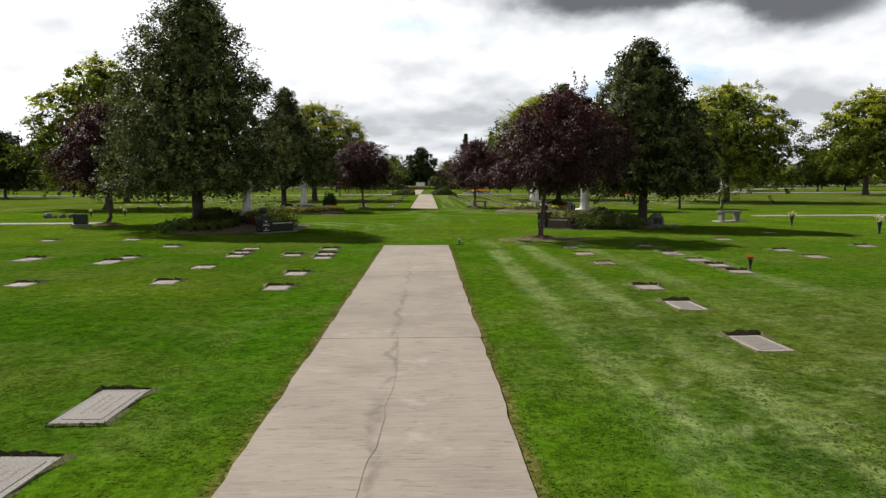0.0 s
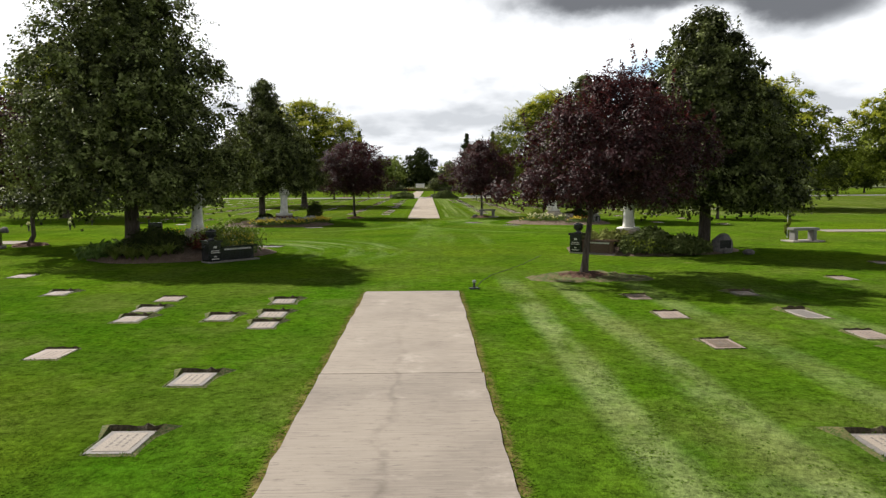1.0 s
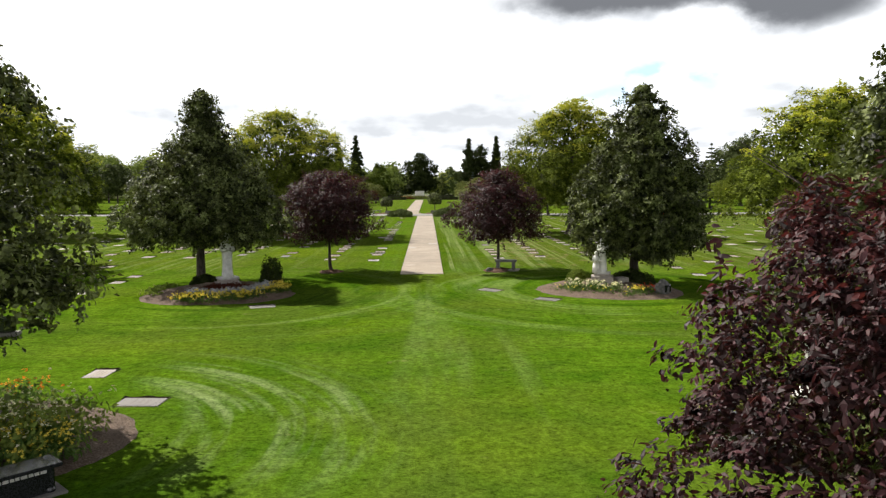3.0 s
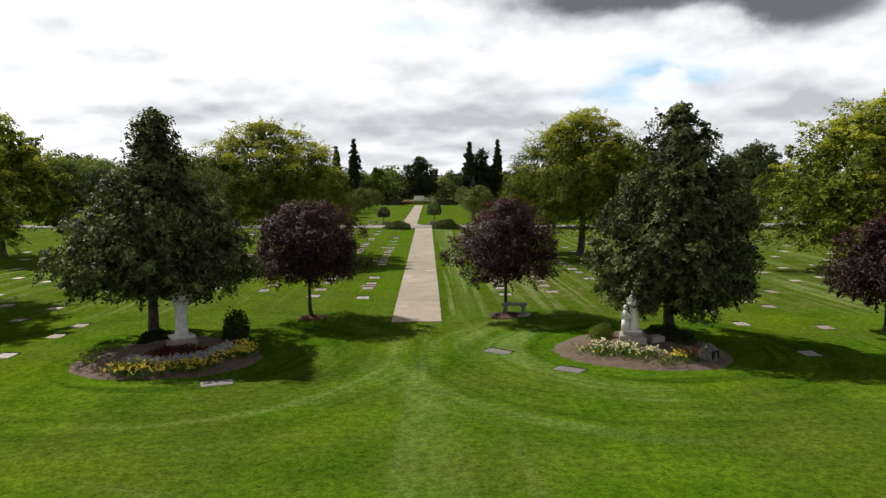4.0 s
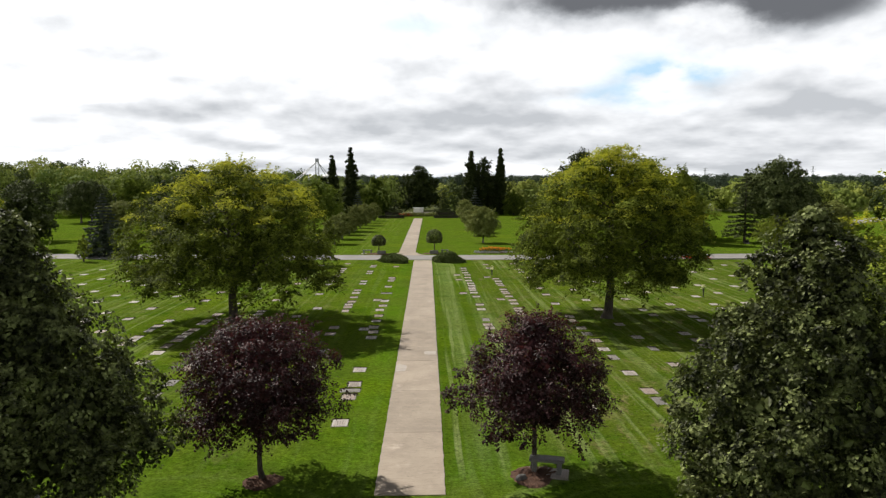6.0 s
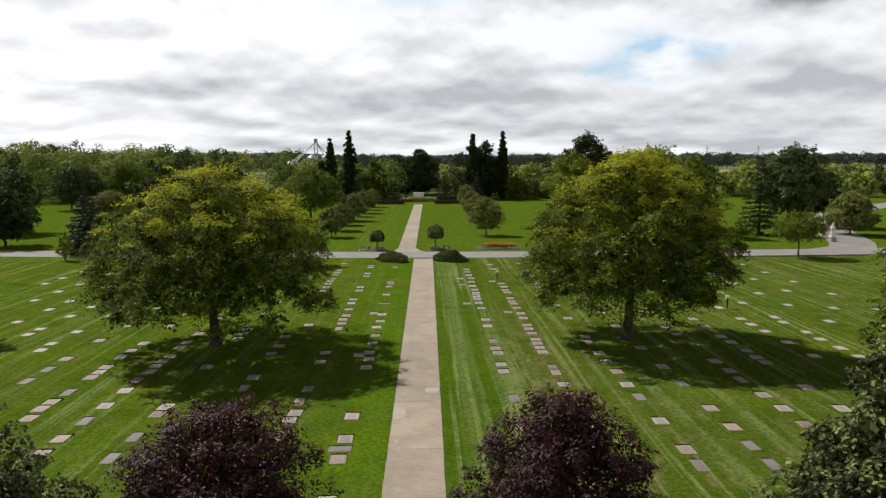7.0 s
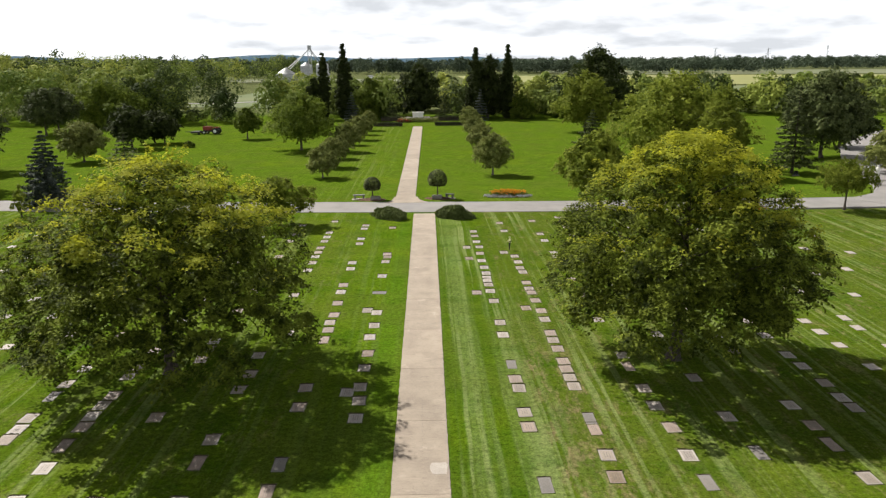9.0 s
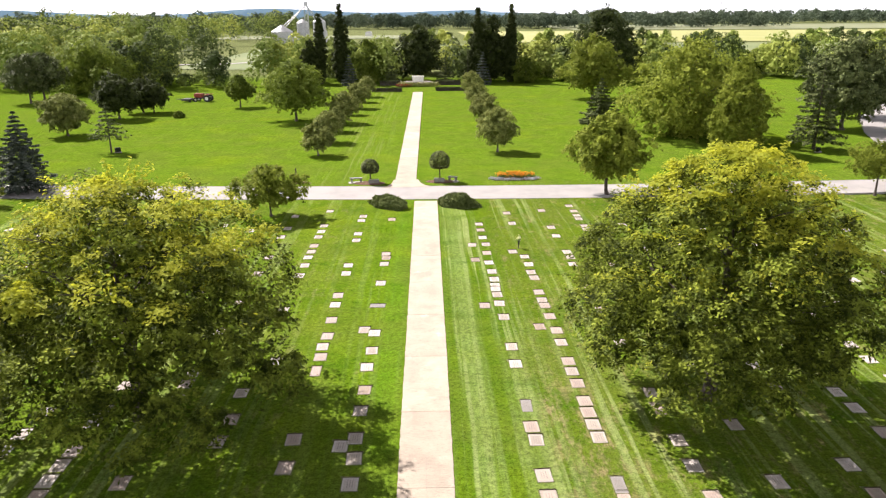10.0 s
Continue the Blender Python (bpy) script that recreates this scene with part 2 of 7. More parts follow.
        reach = times(g.ramp(r, 2.8, 3.6), g.ramp(r, 11.0, 6.0), rounded)
        inner = g.ramp(g.math("MULTIPLY", dx, side), -1.5, 1.5)
        c = blend(c, times(g.ramp(curl, 0.50, 0.68), reach, inner), 0.62, (0.150, 0.215, 0.055))
        c = blend(c, times(g.ramp(curl, 0.48, 0.34), reach), 0.8, (0.019, 0.060, 0.003))
    r, dx, dy = polar(-7.3, 28.3)
    turn = g.noise(g.join(g.math("ADD", r, sway), g.math("MULTIPLY", dy, 0.12), 2.0), 2.3, 3.0, 0.6)
    turn = times(g.ramp(turn, 0.42, 0.7), g.ramp(r, 3.0, 4.2), g.ramp(r, 8.0, 5.6), g.ramp(dx, 1.0, 3.0), g.ramp(dy, -2.5, 0.5))
    c = blend(c, turn, 0.66, (0.23, 0.29, 0.12))
    fan = g.ramp(g.noise(g.join(g.math("DIVIDE", x, g.math("ADD", 1.0, g.math("MULTIPLY", g.ramp(y, 52.0, 34.0), 2.0))), g.math("MULTIPLY", y, 0.02), 4.0), 2.4, 3.0, 0.55), 0.5, 0.66)
    c = blend(c, times(fan, g.ramp(g.math("ABSOLUTE", x), 4.5, 1.5), rounded, breaks), 0.42, (0.150, 0.205, 0.060))

    # the first metres: coarse dull tufts on one side, lush dark turf on the other
    tufty = g.ramp(g.noise(g.scaled(at, 1.2, 0.8, 1.0), 4.2, 7.0, 0.78), 0.4, 0.62)
    coarse = times(g.ramp(x, 1.2, 3.0), g.ramp(y, 14.0, 7.0), inv(g.math("MULTIPLY", early, 0.7)))
    c = blend(c, coarse, 0.8, g.mix(tufty, (0.016, 0.042, 0.005), (0.100, 0.132, 0.044)))
    blotch = g.noise(g.scaled(moved(21.0, 2.0), 1.0, 0.8, 1.0), 1.5, 5.0, 0.62)
    c = blend(c, times(coarse, g.ramp(blotch, 0.52, 0.64)), 0.72, (0.165, 0.190, 0.085))
    c = blend(c, times(coarse, g.ramp(blotch, 0.46, 0.34)), 0.65, (0.013, 0.036, 0.005))
    lush = times(g.ramp(x, -0.9, -1.6), g.ramp(y, 26.0, 12.0))
    c = blend(c, times(lush, g.math("ADD", 0.34, g.math("MULTIPLY", tufty, 0.46))), 1.0, (0.020, 0.066, 0.003))
    bright = times(band(x, -1.7, 0.9), near)
    c = blend(c, bright, 0.4, (0.045, 0.135, 0.004))
    verge = times(band(x, -1.7, 0.8), graves)
    c = blend(c, verge, 0.5, (0.066, 0.138, 0.009))
    patchy = g.ramp(g.noise(g.scaled(moved(40.0, 11.0), 1.0, 0.7, 1.0), 0.6, 6.0, 0.66), 0.46, 0.66)
    c = blend(c, times(patchy, g.ramp(y, 30.0, 20.0)), 0.5, (0.105, 0.135, 0.030))
    thick = g.ramp(g.noise(moved(9.0, 33.0), 0.45, 5.0, 0.65), 0.5, 0.66)
    c = blend(c, times(thick, inv(far)), 0.45, (0.022, 0.066, 0.003))
    # dry turf and soil along the first walk's edges
    rim = g.math("ABSOLUTE", g.math("ADD", x, 0.1))
    rim = times(g.ramp(g.math("ADD", rim, g.math("MULTIPLY", g.noise(at, 3.0, 4.0, 0.6), 0.16)), 1.10, 1.0), g.ramp(y, 20.35, 20.15))
    c = blend(c, rim, 0.75, (0.15, 0.105, 0.045))
    olive = g.ramp(g.noise(moved(70.0, 20.0), 0.22, 5.0, 0.65), 0.38, 0.66)
    c = blend(c, olive, 0.45, (0.082, 0.104, 0.018))
    yellow = g.ramp(g.noise(moved(5.0, 60.0), 0.13, 3.0, 0.6), 0.5, 0.75)
    c = blend(c, yellow, 0.38, (0.115, 0.160, 0.006))
    c = g.mix(g.ramp(y, 232.0, 255.0), c, g.mix(mottle, (0.085, 0.105, 0.04), (0.12, 0.13, 0.06)))
    tuft = g.noise(at, 5.0, 6.0, 0.72)
    blade = g.noise(g.scaled(at, 1.0, 0.7, 1.0), 46.0, 3.0, 0.7)
    clod = g.ramp(tuft, 0.32, 0.68)
    grain = g.ramp(g.noise(moved(3.0, 9.0), 15.0, 5.0, 0.78), 0.36, 0.64)
    shade = g.math("ADD", g.math("ADD", 0.09, g.math("MULTIPLY", grain, 0.56)), g.math("ADD", g.math("MULTIPLY", clod, 0.64), g.math("MULTIPLY", blade, 0.6)))
    c = g.mix(1.0, c, g.join(shade, shade, shade), "MULTIPLY")
    h = g.math("ADD", g.math("MULTIPLY", tuft, 0.6), g.math("MULTIPLY", blade, 0.5))
    return c, h, 0.7, 0.05


def concrete_build(g, at):
    world = g.add("ShaderNodeNewGeometry").outputs["Position"]
    brushed = g.noise(g.scaled(world, 0.6, 9.0, 1.0), 4.0, 3.0, 0.6)
    grit = g.noise(world, 60.0, 3.0, 0.7)
    stain = g.ramp(g.noise(world, 0.7, 5.0, 0.62), 0.35, 0.7)
    c = g.mix(stain, (0.305, 0.264, 0.222), (0.228, 0.196, 0.167))
    c = g.mix(g.math("MULTIPLY", g.ramp(brushed, 0.45, 0.65), 0.2), c, (0.44, 0.39, 0.345))
    c = g.mix(g.math("MULTIPLY", grit, 0.25), c, (0.15, 0.13, 0.115))
    dark = g.ramp(g.noise(g.vec("ADD", world, (9.0, 2.0, 0.0)), 2.3, 6.0, 0.7), 0.62, 0.78)
    c = g.mix(g.math("MULTIPLY", dark, 0.4), c, (0.12, 0.10, 0.085))
    pits = g.ramp(g.noise(g.scaled(world, 0.4, 1.6, 1.0), 15.0, 7.0, 0.76), 0.53, 0.66)
    c = g.mix(g.math("MULTIPLY", pits, 0.62), c, (0.13, 0.11, 0.095))
    wx, wy, wz = g.xyz(world)
    streaks = g.ramp(g.noise(g.scaled(world, 0.35, 14.0, 1.0), 3.0, 5.0, 0.7), 0.5, 0.66)
    c = g.mix(g.math("MULTIPLY", g.math("MULTIPLY", streaks, g.ramp(g.noise(world, 1.1, 4.0, 0.6), 0.36, 0.58)), 0.4), c, (0.13, 0.102, 0.088))
    off = g.math("ABSOLUTE", g.math("ADD", g.math("ADD", wx, 0.17), g.math("MULTIPLY", g.math("SUBTRACT", g.noise(world, 1.3, 5.0, 0.6), 0.5), 0.5)))
    dirt = g.math("MULTIPLY", g.math("MULTIPLY", g.ramp(off, 0.07, 0.0), g.ramp(wy, 21.0, 9.0)), g.ramp(g.noise(world, 3.0, 5.0, 0.7), 0.35, 0.6))
    c = g.mix(g.math("MULTIPLY", dirt, 0.5), c, (0.10, 0.082, 0.068))
    pale = g.ramp(g.noise(g.vec("ADD", world, (1.0, 40.0, 0.0)), 1.4, 6.0, 0.7), 0.56, 0.75)
    c = g.mix(g.math("MULTIPLY", pale, 0.6), c, (0.43, 0.38, 0.335))
    # the longer walk is newer and pinker
    c = g.mix(g.ramp(wy, 30.0, 48.0), c, g.mix(1.0, c, (1.19, 1.15, 1.08), "MULTIPLY"))
    s = g.math("ADD", 0.9, g.math("MULTIPLY", g.add("ShaderNodeObjectInfo").outputs["Random"], 0.2))
    c = g.mix(1.0, c, g.join(s, s, s), "MULTIPLY")
    return c, g.math("ADD", brushed, g.math("MULTIPLY", grit, 0.4)), 0.2, 0.006


def road_build(g, at):
    grit = g.noise(at, 30.0, 3.0, 0.7)
    stain = g.ramp(g.noise(at, 0.35, 5.0, 0.6), 0.35, 0.7)
    c = g.mix(stain, (0.27, 0.255, 0.245), (0.21, 0.20, 0.195))
    c = g.mix(g.math("MULTIPLY", grit, 0.3), c, (0.14, 0.135, 0.13))
    return c, grit, 0.3, 0.01


def field_build(a, b):
    def build(g, at):
        rows = g.noise(g.scaled(at, 0.02, 0.2, 1.0), 1.0, 4.0, 0.6)
        wide = g.ramp(g.noise(at, 0.012, 4.0, 0.6), 0.35, 0.65)
        c = g.mix(wide, a, b)
        return (g.mix(g.math("MULTIPLY", g.ramp(rows, 0.4, 0.65), 0.4), c, tuple(v * 0.8 for v in a)),)
    return build


def bark_build(a, b):
    def build(g, at):
        ridge = g.noise(g.scaled(at, 1.0, 1.0, 0.16), 22.0, 4.0, 0.65)
        wide = g.noise(at, 1.5, 3.0)
        c = g.mix(g.ramp(ridge, 0.35, 0.65), a, b)
        c = g.mix(g.math("MULTIPLY", g.ramp(wide, 0.5, 0.7), 0.4), c, (0.10, 0.105, 0.075))
        return c, ridge, 0.9, 0.03
    return build


def granite(name, a, b, rough, per_object=0.12):
    return speckled(name, a, b, 55.0, rough, (0.42, 0.6), 0.15, 0.003, spec=0.5, per_object=per_object, coarse=1.5)


GRASS = material("mown_grass", grass_build, 1.0, spec=0.0)
CONCRETE = material("brushed_concrete", concrete_build, 0.85)
PATCH = speckled("fresh_concrete", (0.44, 0.395, 0.35), (0.36, 0.32, 0.285), 18.0, 0.85, bump=0.2, depth=0.004)
ROAD = material("worn_road", road_build, 0.88)
SHADED_SOIL = speckled("soil", (0.045, 0.036, 0.020), (0.105, 0.084, 0.047), 30.0, 0.95, bump=0.9, depth=0.02)
DRY_TURF = speckled("dry_turf", (0.042, 0.085, 0.008), (0.155, 0.130, 0.055), 26.0, 0.95, bump=0.9, depth=0.02)
MULCH = speckled("wood_mulch", (0.115, 0.078, 0.056), (0.28, 0.205, 0.155), 34.0, 0.95, bump=1.0, depth=0.04)
SCUFFED = speckled("scuffed_turf", (0.060, 0.090, 0.014), (0.155, 0.118, 0.060), 9.0, 0.95, bump=0.8, depth=0.02)
RED_MULCH = speckled("red_mulch", (0.075, 0.038, 0.026), (0.18, 0.100, 0.066), 34.0, 0.95, bump=1.0, depth=0.04)
STONE_GREY = granite("grey_granite", (0.215, 0.198, 0.182), (0.135, 0.124, 0.113), 0.75)
STONE_PINK = granite("pink_granite", (0.32, 0.25, 0.208), (0.215, 0.165, 0.138), 0.7)
STONE_PALE = granite("pale_granite", (0.38, 0.335, 0.30), (0.255, 0.222, 0.20), 0.7)
STONE_WHITE = granite("white_granite", (0.43, 0.395, 0.35), (0.32, 0.29, 0.255), 0.65)
STONE_TAN = granite("tan_granite", (0.315, 0.270, 0.225), (0.215, 0.180, 0.148), 0.75)
STONE_BLACK = granite("black_granite", (0.012, 0.012, 0.014), (0.035, 0.035, 0.038), 0.14, 0.0)
STONE_BROWN = granite("mahogany_granite", (0.06, 0.03, 0.026), (0.11, 0.055, 0.045), 0.2, 0.0)
BENCH_STONE = granite("bench_granite", (0.20, 0.192, 0.185), (0.12, 0.116, 0.112), 0.6)
BRONZE = speckled("weathered_bronze", (0.20, 0.155, 0.115), (0.28, 0.22, 0.165), 26.0, 0.55, metal=0.35, bump=0.3, depth=0.004, per_object=0.2)
LETTER = speckled("pale_lettering", (0.62, 0.6, 0.56), (0.5, 0.48, 0.45), 40.0, 0.7, bump=0.0)
CARVED = speckled("carved_recess", (0.15, 0.13, 0.118), (0.20, 0.178, 0.16), 40.0, 0.8, bump=0.0)
MARBLE = speckled("white_stone", (0.78, 0.76, 0.72), (0.62, 0.60, 0.56), 5.0, 0.6, bump=0.25, depth=0.01)
WORN_STONE = speckled("weathered_statue_stone", (0.68, 0.67, 0.64), (0.50, 0.49, 0.46), 6.0, 0.75, bump=0.3, depth=0.01)
CAST_STONE = speckled("cast_stone", (0.40, 0.36, 0.32), (0.28, 0.25, 0.22), 16.0, 0.85, bump=0.4, depth=0.01)
ROCK = speckled("boulder_stone", (0.085, 0.08, 0.08), (0.19, 0.178, 0.17), 9.0, 0.85, bump=0.8, depth=0.03)
BARK_DARK = material("dark_bark", bark_build((0.035, 0.028, 0.022), (0.085, 0.068, 0.055)), 0.9)
BARK_GREY = material("grey_bark", bark_build((0.06, 0.052, 0.045), (0.15, 0.135, 0.12)), 0.9)
METAL = speckled("galvanised_steel", (0.30, 0.31, 0.32), (0.42, 0.43, 0.44), 3.0, 0.45, metal=0.6, bump=0.1)
DARK_METAL = speckled("dark_metal", (0.03, 0.03, 0.032), (0.07, 0.07, 0.07), 8.0, 0.5, metal=0.5, bump=0.1)
RED_PAINT = speckled("red_paint", (0.27, 0.045, 0.03), (0.20, 0.035, 0.025), 5.0, 0.4, bump=0.05)
RUBBER = speckled("rubber", (0.02, 0.02, 0.02), (0.04, 0.04, 0.04), 10.0, 0.8)
WHITE_PAINT = speckled("white_paint", (0.78, 0.78, 0.76), (0.68, 0.68, 0.66), 3.0, 0.5, bump=0.05)
WHEAT = material("ripe_field", field_build((0.245, 0.245, 0.085), (0.20, 0.21, 0.065)), 0.95)
STUBBLE = material("stubble_field", field_build((0.15, 0.165, 0.085), (0.115, 0.135, 0.065)), 0.95)
MEADOW = material("green_field", field_build((0.095, 0.125, 0.042), (0.135, 0.155, 0.06)), 0.95)
# the blue of distance haze is put into the hills' colour
HILL = material("hazy_far_hills", field_build((0.07, 0.12, 0.17), (0.09, 0.14, 0.18)), 1.0, spec=0.0)

# linden and locust: near-black to pale contrast stands in for shade and lit tufts
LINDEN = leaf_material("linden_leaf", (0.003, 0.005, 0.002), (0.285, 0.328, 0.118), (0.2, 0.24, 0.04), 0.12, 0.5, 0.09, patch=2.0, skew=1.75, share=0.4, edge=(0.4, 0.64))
PLUM = leaf_material("plum_leaf", (0.005, 0.002, 0.002), (0.089, 0.037, 0.043), (0.24, 0.06, 0.06), 0.1, 0.5, 0.14, patch=2.0, skew=2.0)
PLUM_TOP = leaf_material("plum_young_leaf", (0.021, 0.006, 0.007), (0.089, 0.025, 0.025), (0.3, 0.06, 0.05), 0.2, 0.5, 0.16, skew=1.4)
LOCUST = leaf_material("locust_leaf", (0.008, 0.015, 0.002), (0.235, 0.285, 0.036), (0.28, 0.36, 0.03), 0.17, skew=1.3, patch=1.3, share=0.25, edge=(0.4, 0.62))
# yellow of young leaves, brightened to paint sunlight on the crown's top
LOCUST_TOP = leaf_material("locust_lit_young_leaf", (0.210, 0.250, 0.026), (0.409, 0.423, 0.054), (0.64, 0.64, 0.04), 0.42, patch=1.2, share=0.3)
BROAD = leaf_material("broad_leaf", (0.038, 0.066, 0.008), (0.188, 0.234, 0.032), (0.2, 0.26, 0.04), 0.3, patch=0.3)
BRIGHT = leaf_material("bright_leaf", (0.071, 0.102, 0.011), (0.225, 0.255, 0.032), (0.26, 0.32, 0.05), 0.32, patch=0.3)
OLIVE = leaf_material("crab_apple_leaf", (0.094, 0.120, 0.028), (0.247, 0.270, 0.076), (0.2, 0.2, 0.06), 0.25, patch=0.4)
NEEDLE = leaf_material("pine_needles", (0.023, 0.036, 0.012), (0.131, 0.153, 0.055), (0.08, 0.12, 0.03), 0.1, 0.6)
BLUE_NEEDLE = leaf_material("spruce_needles", (0.037, 0.050, 0.043), (0.131, 0.150, 0.122), (0.08, 0.12, 0.08), 0.08, 0.6)
POPLAR = leaf_material("poplar_leaf", (0.011, 0.018, 0.005), (0.056, 0.070, 0.020), (0.08, 0.12, 0.02), 0.18)
JUNIPER = leaf_material("juniper_leaf", (0.05, 0.07, 0.02), (0.13, 0.155, 0.05), (0.1, 0.14, 0.03), 0.1, 0.6, patch=2.0)
WOODS = leaf_material("woodland_leaf", (0.093, 0.143, 0.028), (0.256, 0.303, 0.070), (0.14, 0.18, 0.03), 0.2, 0.7, patch=0.05, share=0.35)
WOODS_LIGHT = leaf_material("woodland_light_leaf", (0.179, 0.233, 0.043), (0.382, 0.404, 0.095), (0.2, 0.24, 0.04), 0.2, 0.7, patch=0.05, share=0.35)
# leaf colour made bluish and paler to imitate haze over distance
WOODS_FAR = leaf_material("hazed_woodland_leaf", (0.044, 0.065, 0.044), (0.114, 0.144, 0.094), (0.08, 0.11, 0.05), 0.15, 0.8, patch=0.02, share=0.3)
WOODS_DARK = leaf_material("woodland_dark_leaf", (0.024, 0.041, 0.012), (0.091, 0.116, 0.037), (0.1, 0.14, 0.03), 0.15, 0.7, patch=0.05, share=0.35)
SILVER = leaf_material("dusty_miller_leaf", (0.30, 0.31, 0.33), (0.52, 0.53, 0.55), (0.4, 0.4, 0.4), 0.15, 0.8)
RUSSET = leaf_material("russet_bedding_leaf", (0.06, 0.018, 0.012), (0.13, 0.045, 0.025), (0.2, 0.06, 0.03), 0.2)
LIME = leaf_material("lime_bedding_leaf", (0.09, 0.13, 0.025), (0.24, 0.30, 0.07), (0.3, 0.38, 0.06), 0.35)
BEDDING = leaf_material("bedding_leaf", (0.045, 0.09, 0.02), (0.12, 0.19, 0.05), (0.2, 0.3, 0.05), 0.3)
YELLOW = leaf_material("yellow_petal", (0.78, 0.62, 0.05), (0.88, 0.76, 0.16), (0.8, 0.6, 0.05), 0.25, 0.7)
CREAM = leaf_material("cream_petal", (0.70, 0.68, 0.38), (0.82, 0.80, 0.60), (0.8, 0.78, 0.4), 0.25, 0.7)
ORANGE = leaf_material("orange_petal", (0.70, 0.18, 0.02), (0.78, 0.42, 0.04), (0.8, 0.3, 0.02), 0.25, 0.7)
REDFLOWER = leaf_material("red_petal", (0.55, 0.03, 0.02), (0.75, 0.10, 0.03), (0.6, 0.05, 0.02), 0.25, 0.7)
BLADE = leaf_material("grass_blade", (0.040, 0.088, 0.005), (0.085, 0.145, 0.012), (0.16, 0.28, 0.02), 0.08, 0.9, 0.0)


# ---- mesh helpers ----
def mesh_from(name, verts, faces, mats, slots=None, smooth=False):
    """A mesh from arrays: faces all of one size."""
    verts, faces = np.asarray(verts, dtype=np.float32), np.asarray(faces, dtype=np.int32)
    me = bpy.data.meshes.new(name)
    k = faces.shape[1]
    me.vertices.add(len(verts))
    me.vertices.foreach_set("co", verts.ravel())
    me.loops.add(faces.size)
    me.loops.foreach_set("vertex_index", faces.ravel())
    me.polygons.add(len(faces))
    me.polygons.foreach_set("loop_start", np.arange(0, faces.size, k, dtype=np.int32))
    for m in mats:
        me.materials.append(m)
    if slots is not None:
        me.polygons.foreach_set("material_index", np.asarray(slots, dtype=np.int32))
    me.polygons.foreach_set("use_smooth", np.full(len(faces), smooth))
    me.update(calc_edges=True)
    me.validate()
    return me


def mesh_of(name, bm, mat, smooth=False):
    bmesh.ops.recalc_face_normals(bm, faces=bm.faces)
    me = bpy.data.meshes.new(name)
    bm.to_mesh(me)
    bm.free()
    me.materials.append(mat)
    for p in me.polygons:
        p.use_smooth = smooth
    return me


def part(name, data, mat, parent, label="", at=None, smooth=False):
    """Links a bmesh, or a mesh, as one object under a thing or a part."""
    if isinstance(data, bmesh.types.BMesh):
        data = mesh_of(name, data, mat, smooth)
    ob = new(name, data)
    ob.parent = parent
    if at is not None:
        ob.matrix_basis = at
    if label:
        ob["label"] = label
    return ob


def thing(name, at, label, category, group="", kind=""):
    ob = new(name)
    ob.empty_display_size = 0.2
    ob.matrix_basis = at
    return tagged(ob, label, category, group, kind)


def solid(name, data, mat, at, label, category, group="", kind="", smooth=False):
    """A thing that is one mesh."""
    if isinstance(data, bmesh.types.BMesh):
        data = mesh_of(name, data, mat, smooth)
    ob = new(name, data)
    ob.matrix_basis = at
    return tagged(ob, label, category, group, kind)


def box(bm, size, at=(0, 0, 0), bevel=0.0, turn=0.0, taper=1.0):
    """A block that stands with its base on at."""
    made = bmesh.ops.create_cube(bm, size=1.0)["verts"]
    for v in made:
        k = taper if v.co.z > 0 else 1.0
        v.co = Vector((v.co.x * size[0] * k, v.co.y * size[1] * k, (v.co.z + 0.5) * size[2]))
    if turn:
        bmesh.ops.rotate(bm, verts=made, matrix=Matrix.Rotation(radians(turn), 3, "Z"))
    bmesh.ops.translate(bm, verts=made, vec=Vector(at))
    if bevel:
        edges = list({e for v in made for e in v.link_edges})
        bmesh.ops.bevel(bm, geom=edges, offset=bevel, segments=2, affect="EDGES", clamp_overlap=True)


def block(size, at=(0, 0, 0), bevel=0.0, turn=0.0, taper=1.0):
    bm = bmesh.new()
    box(bm, size, at, bevel, turn, taper)
    return bm


def lathe(profile, sides=20, squash=1.0):
    """A turned solid from (radius, height) pairs."""
    bm = bmesh.new()
    rings = []
    for r, z in profile:
        rings.append([bm.verts.new((r * math.cos(a), r * math.sin(a) * squash, z)) for a in (2 * math.pi * i / sides for i in range(sides))])
    for lo, hi in zip(rings, rings[1:]):
        for i in range(sides):
            bm.faces.new((lo[i], lo[(i + 1) % sides], hi[(i + 1) % sides], hi[i]))
    bm.faces.new(rings[0][::-1])
    bm.faces.new(rings[-1])
    return bm


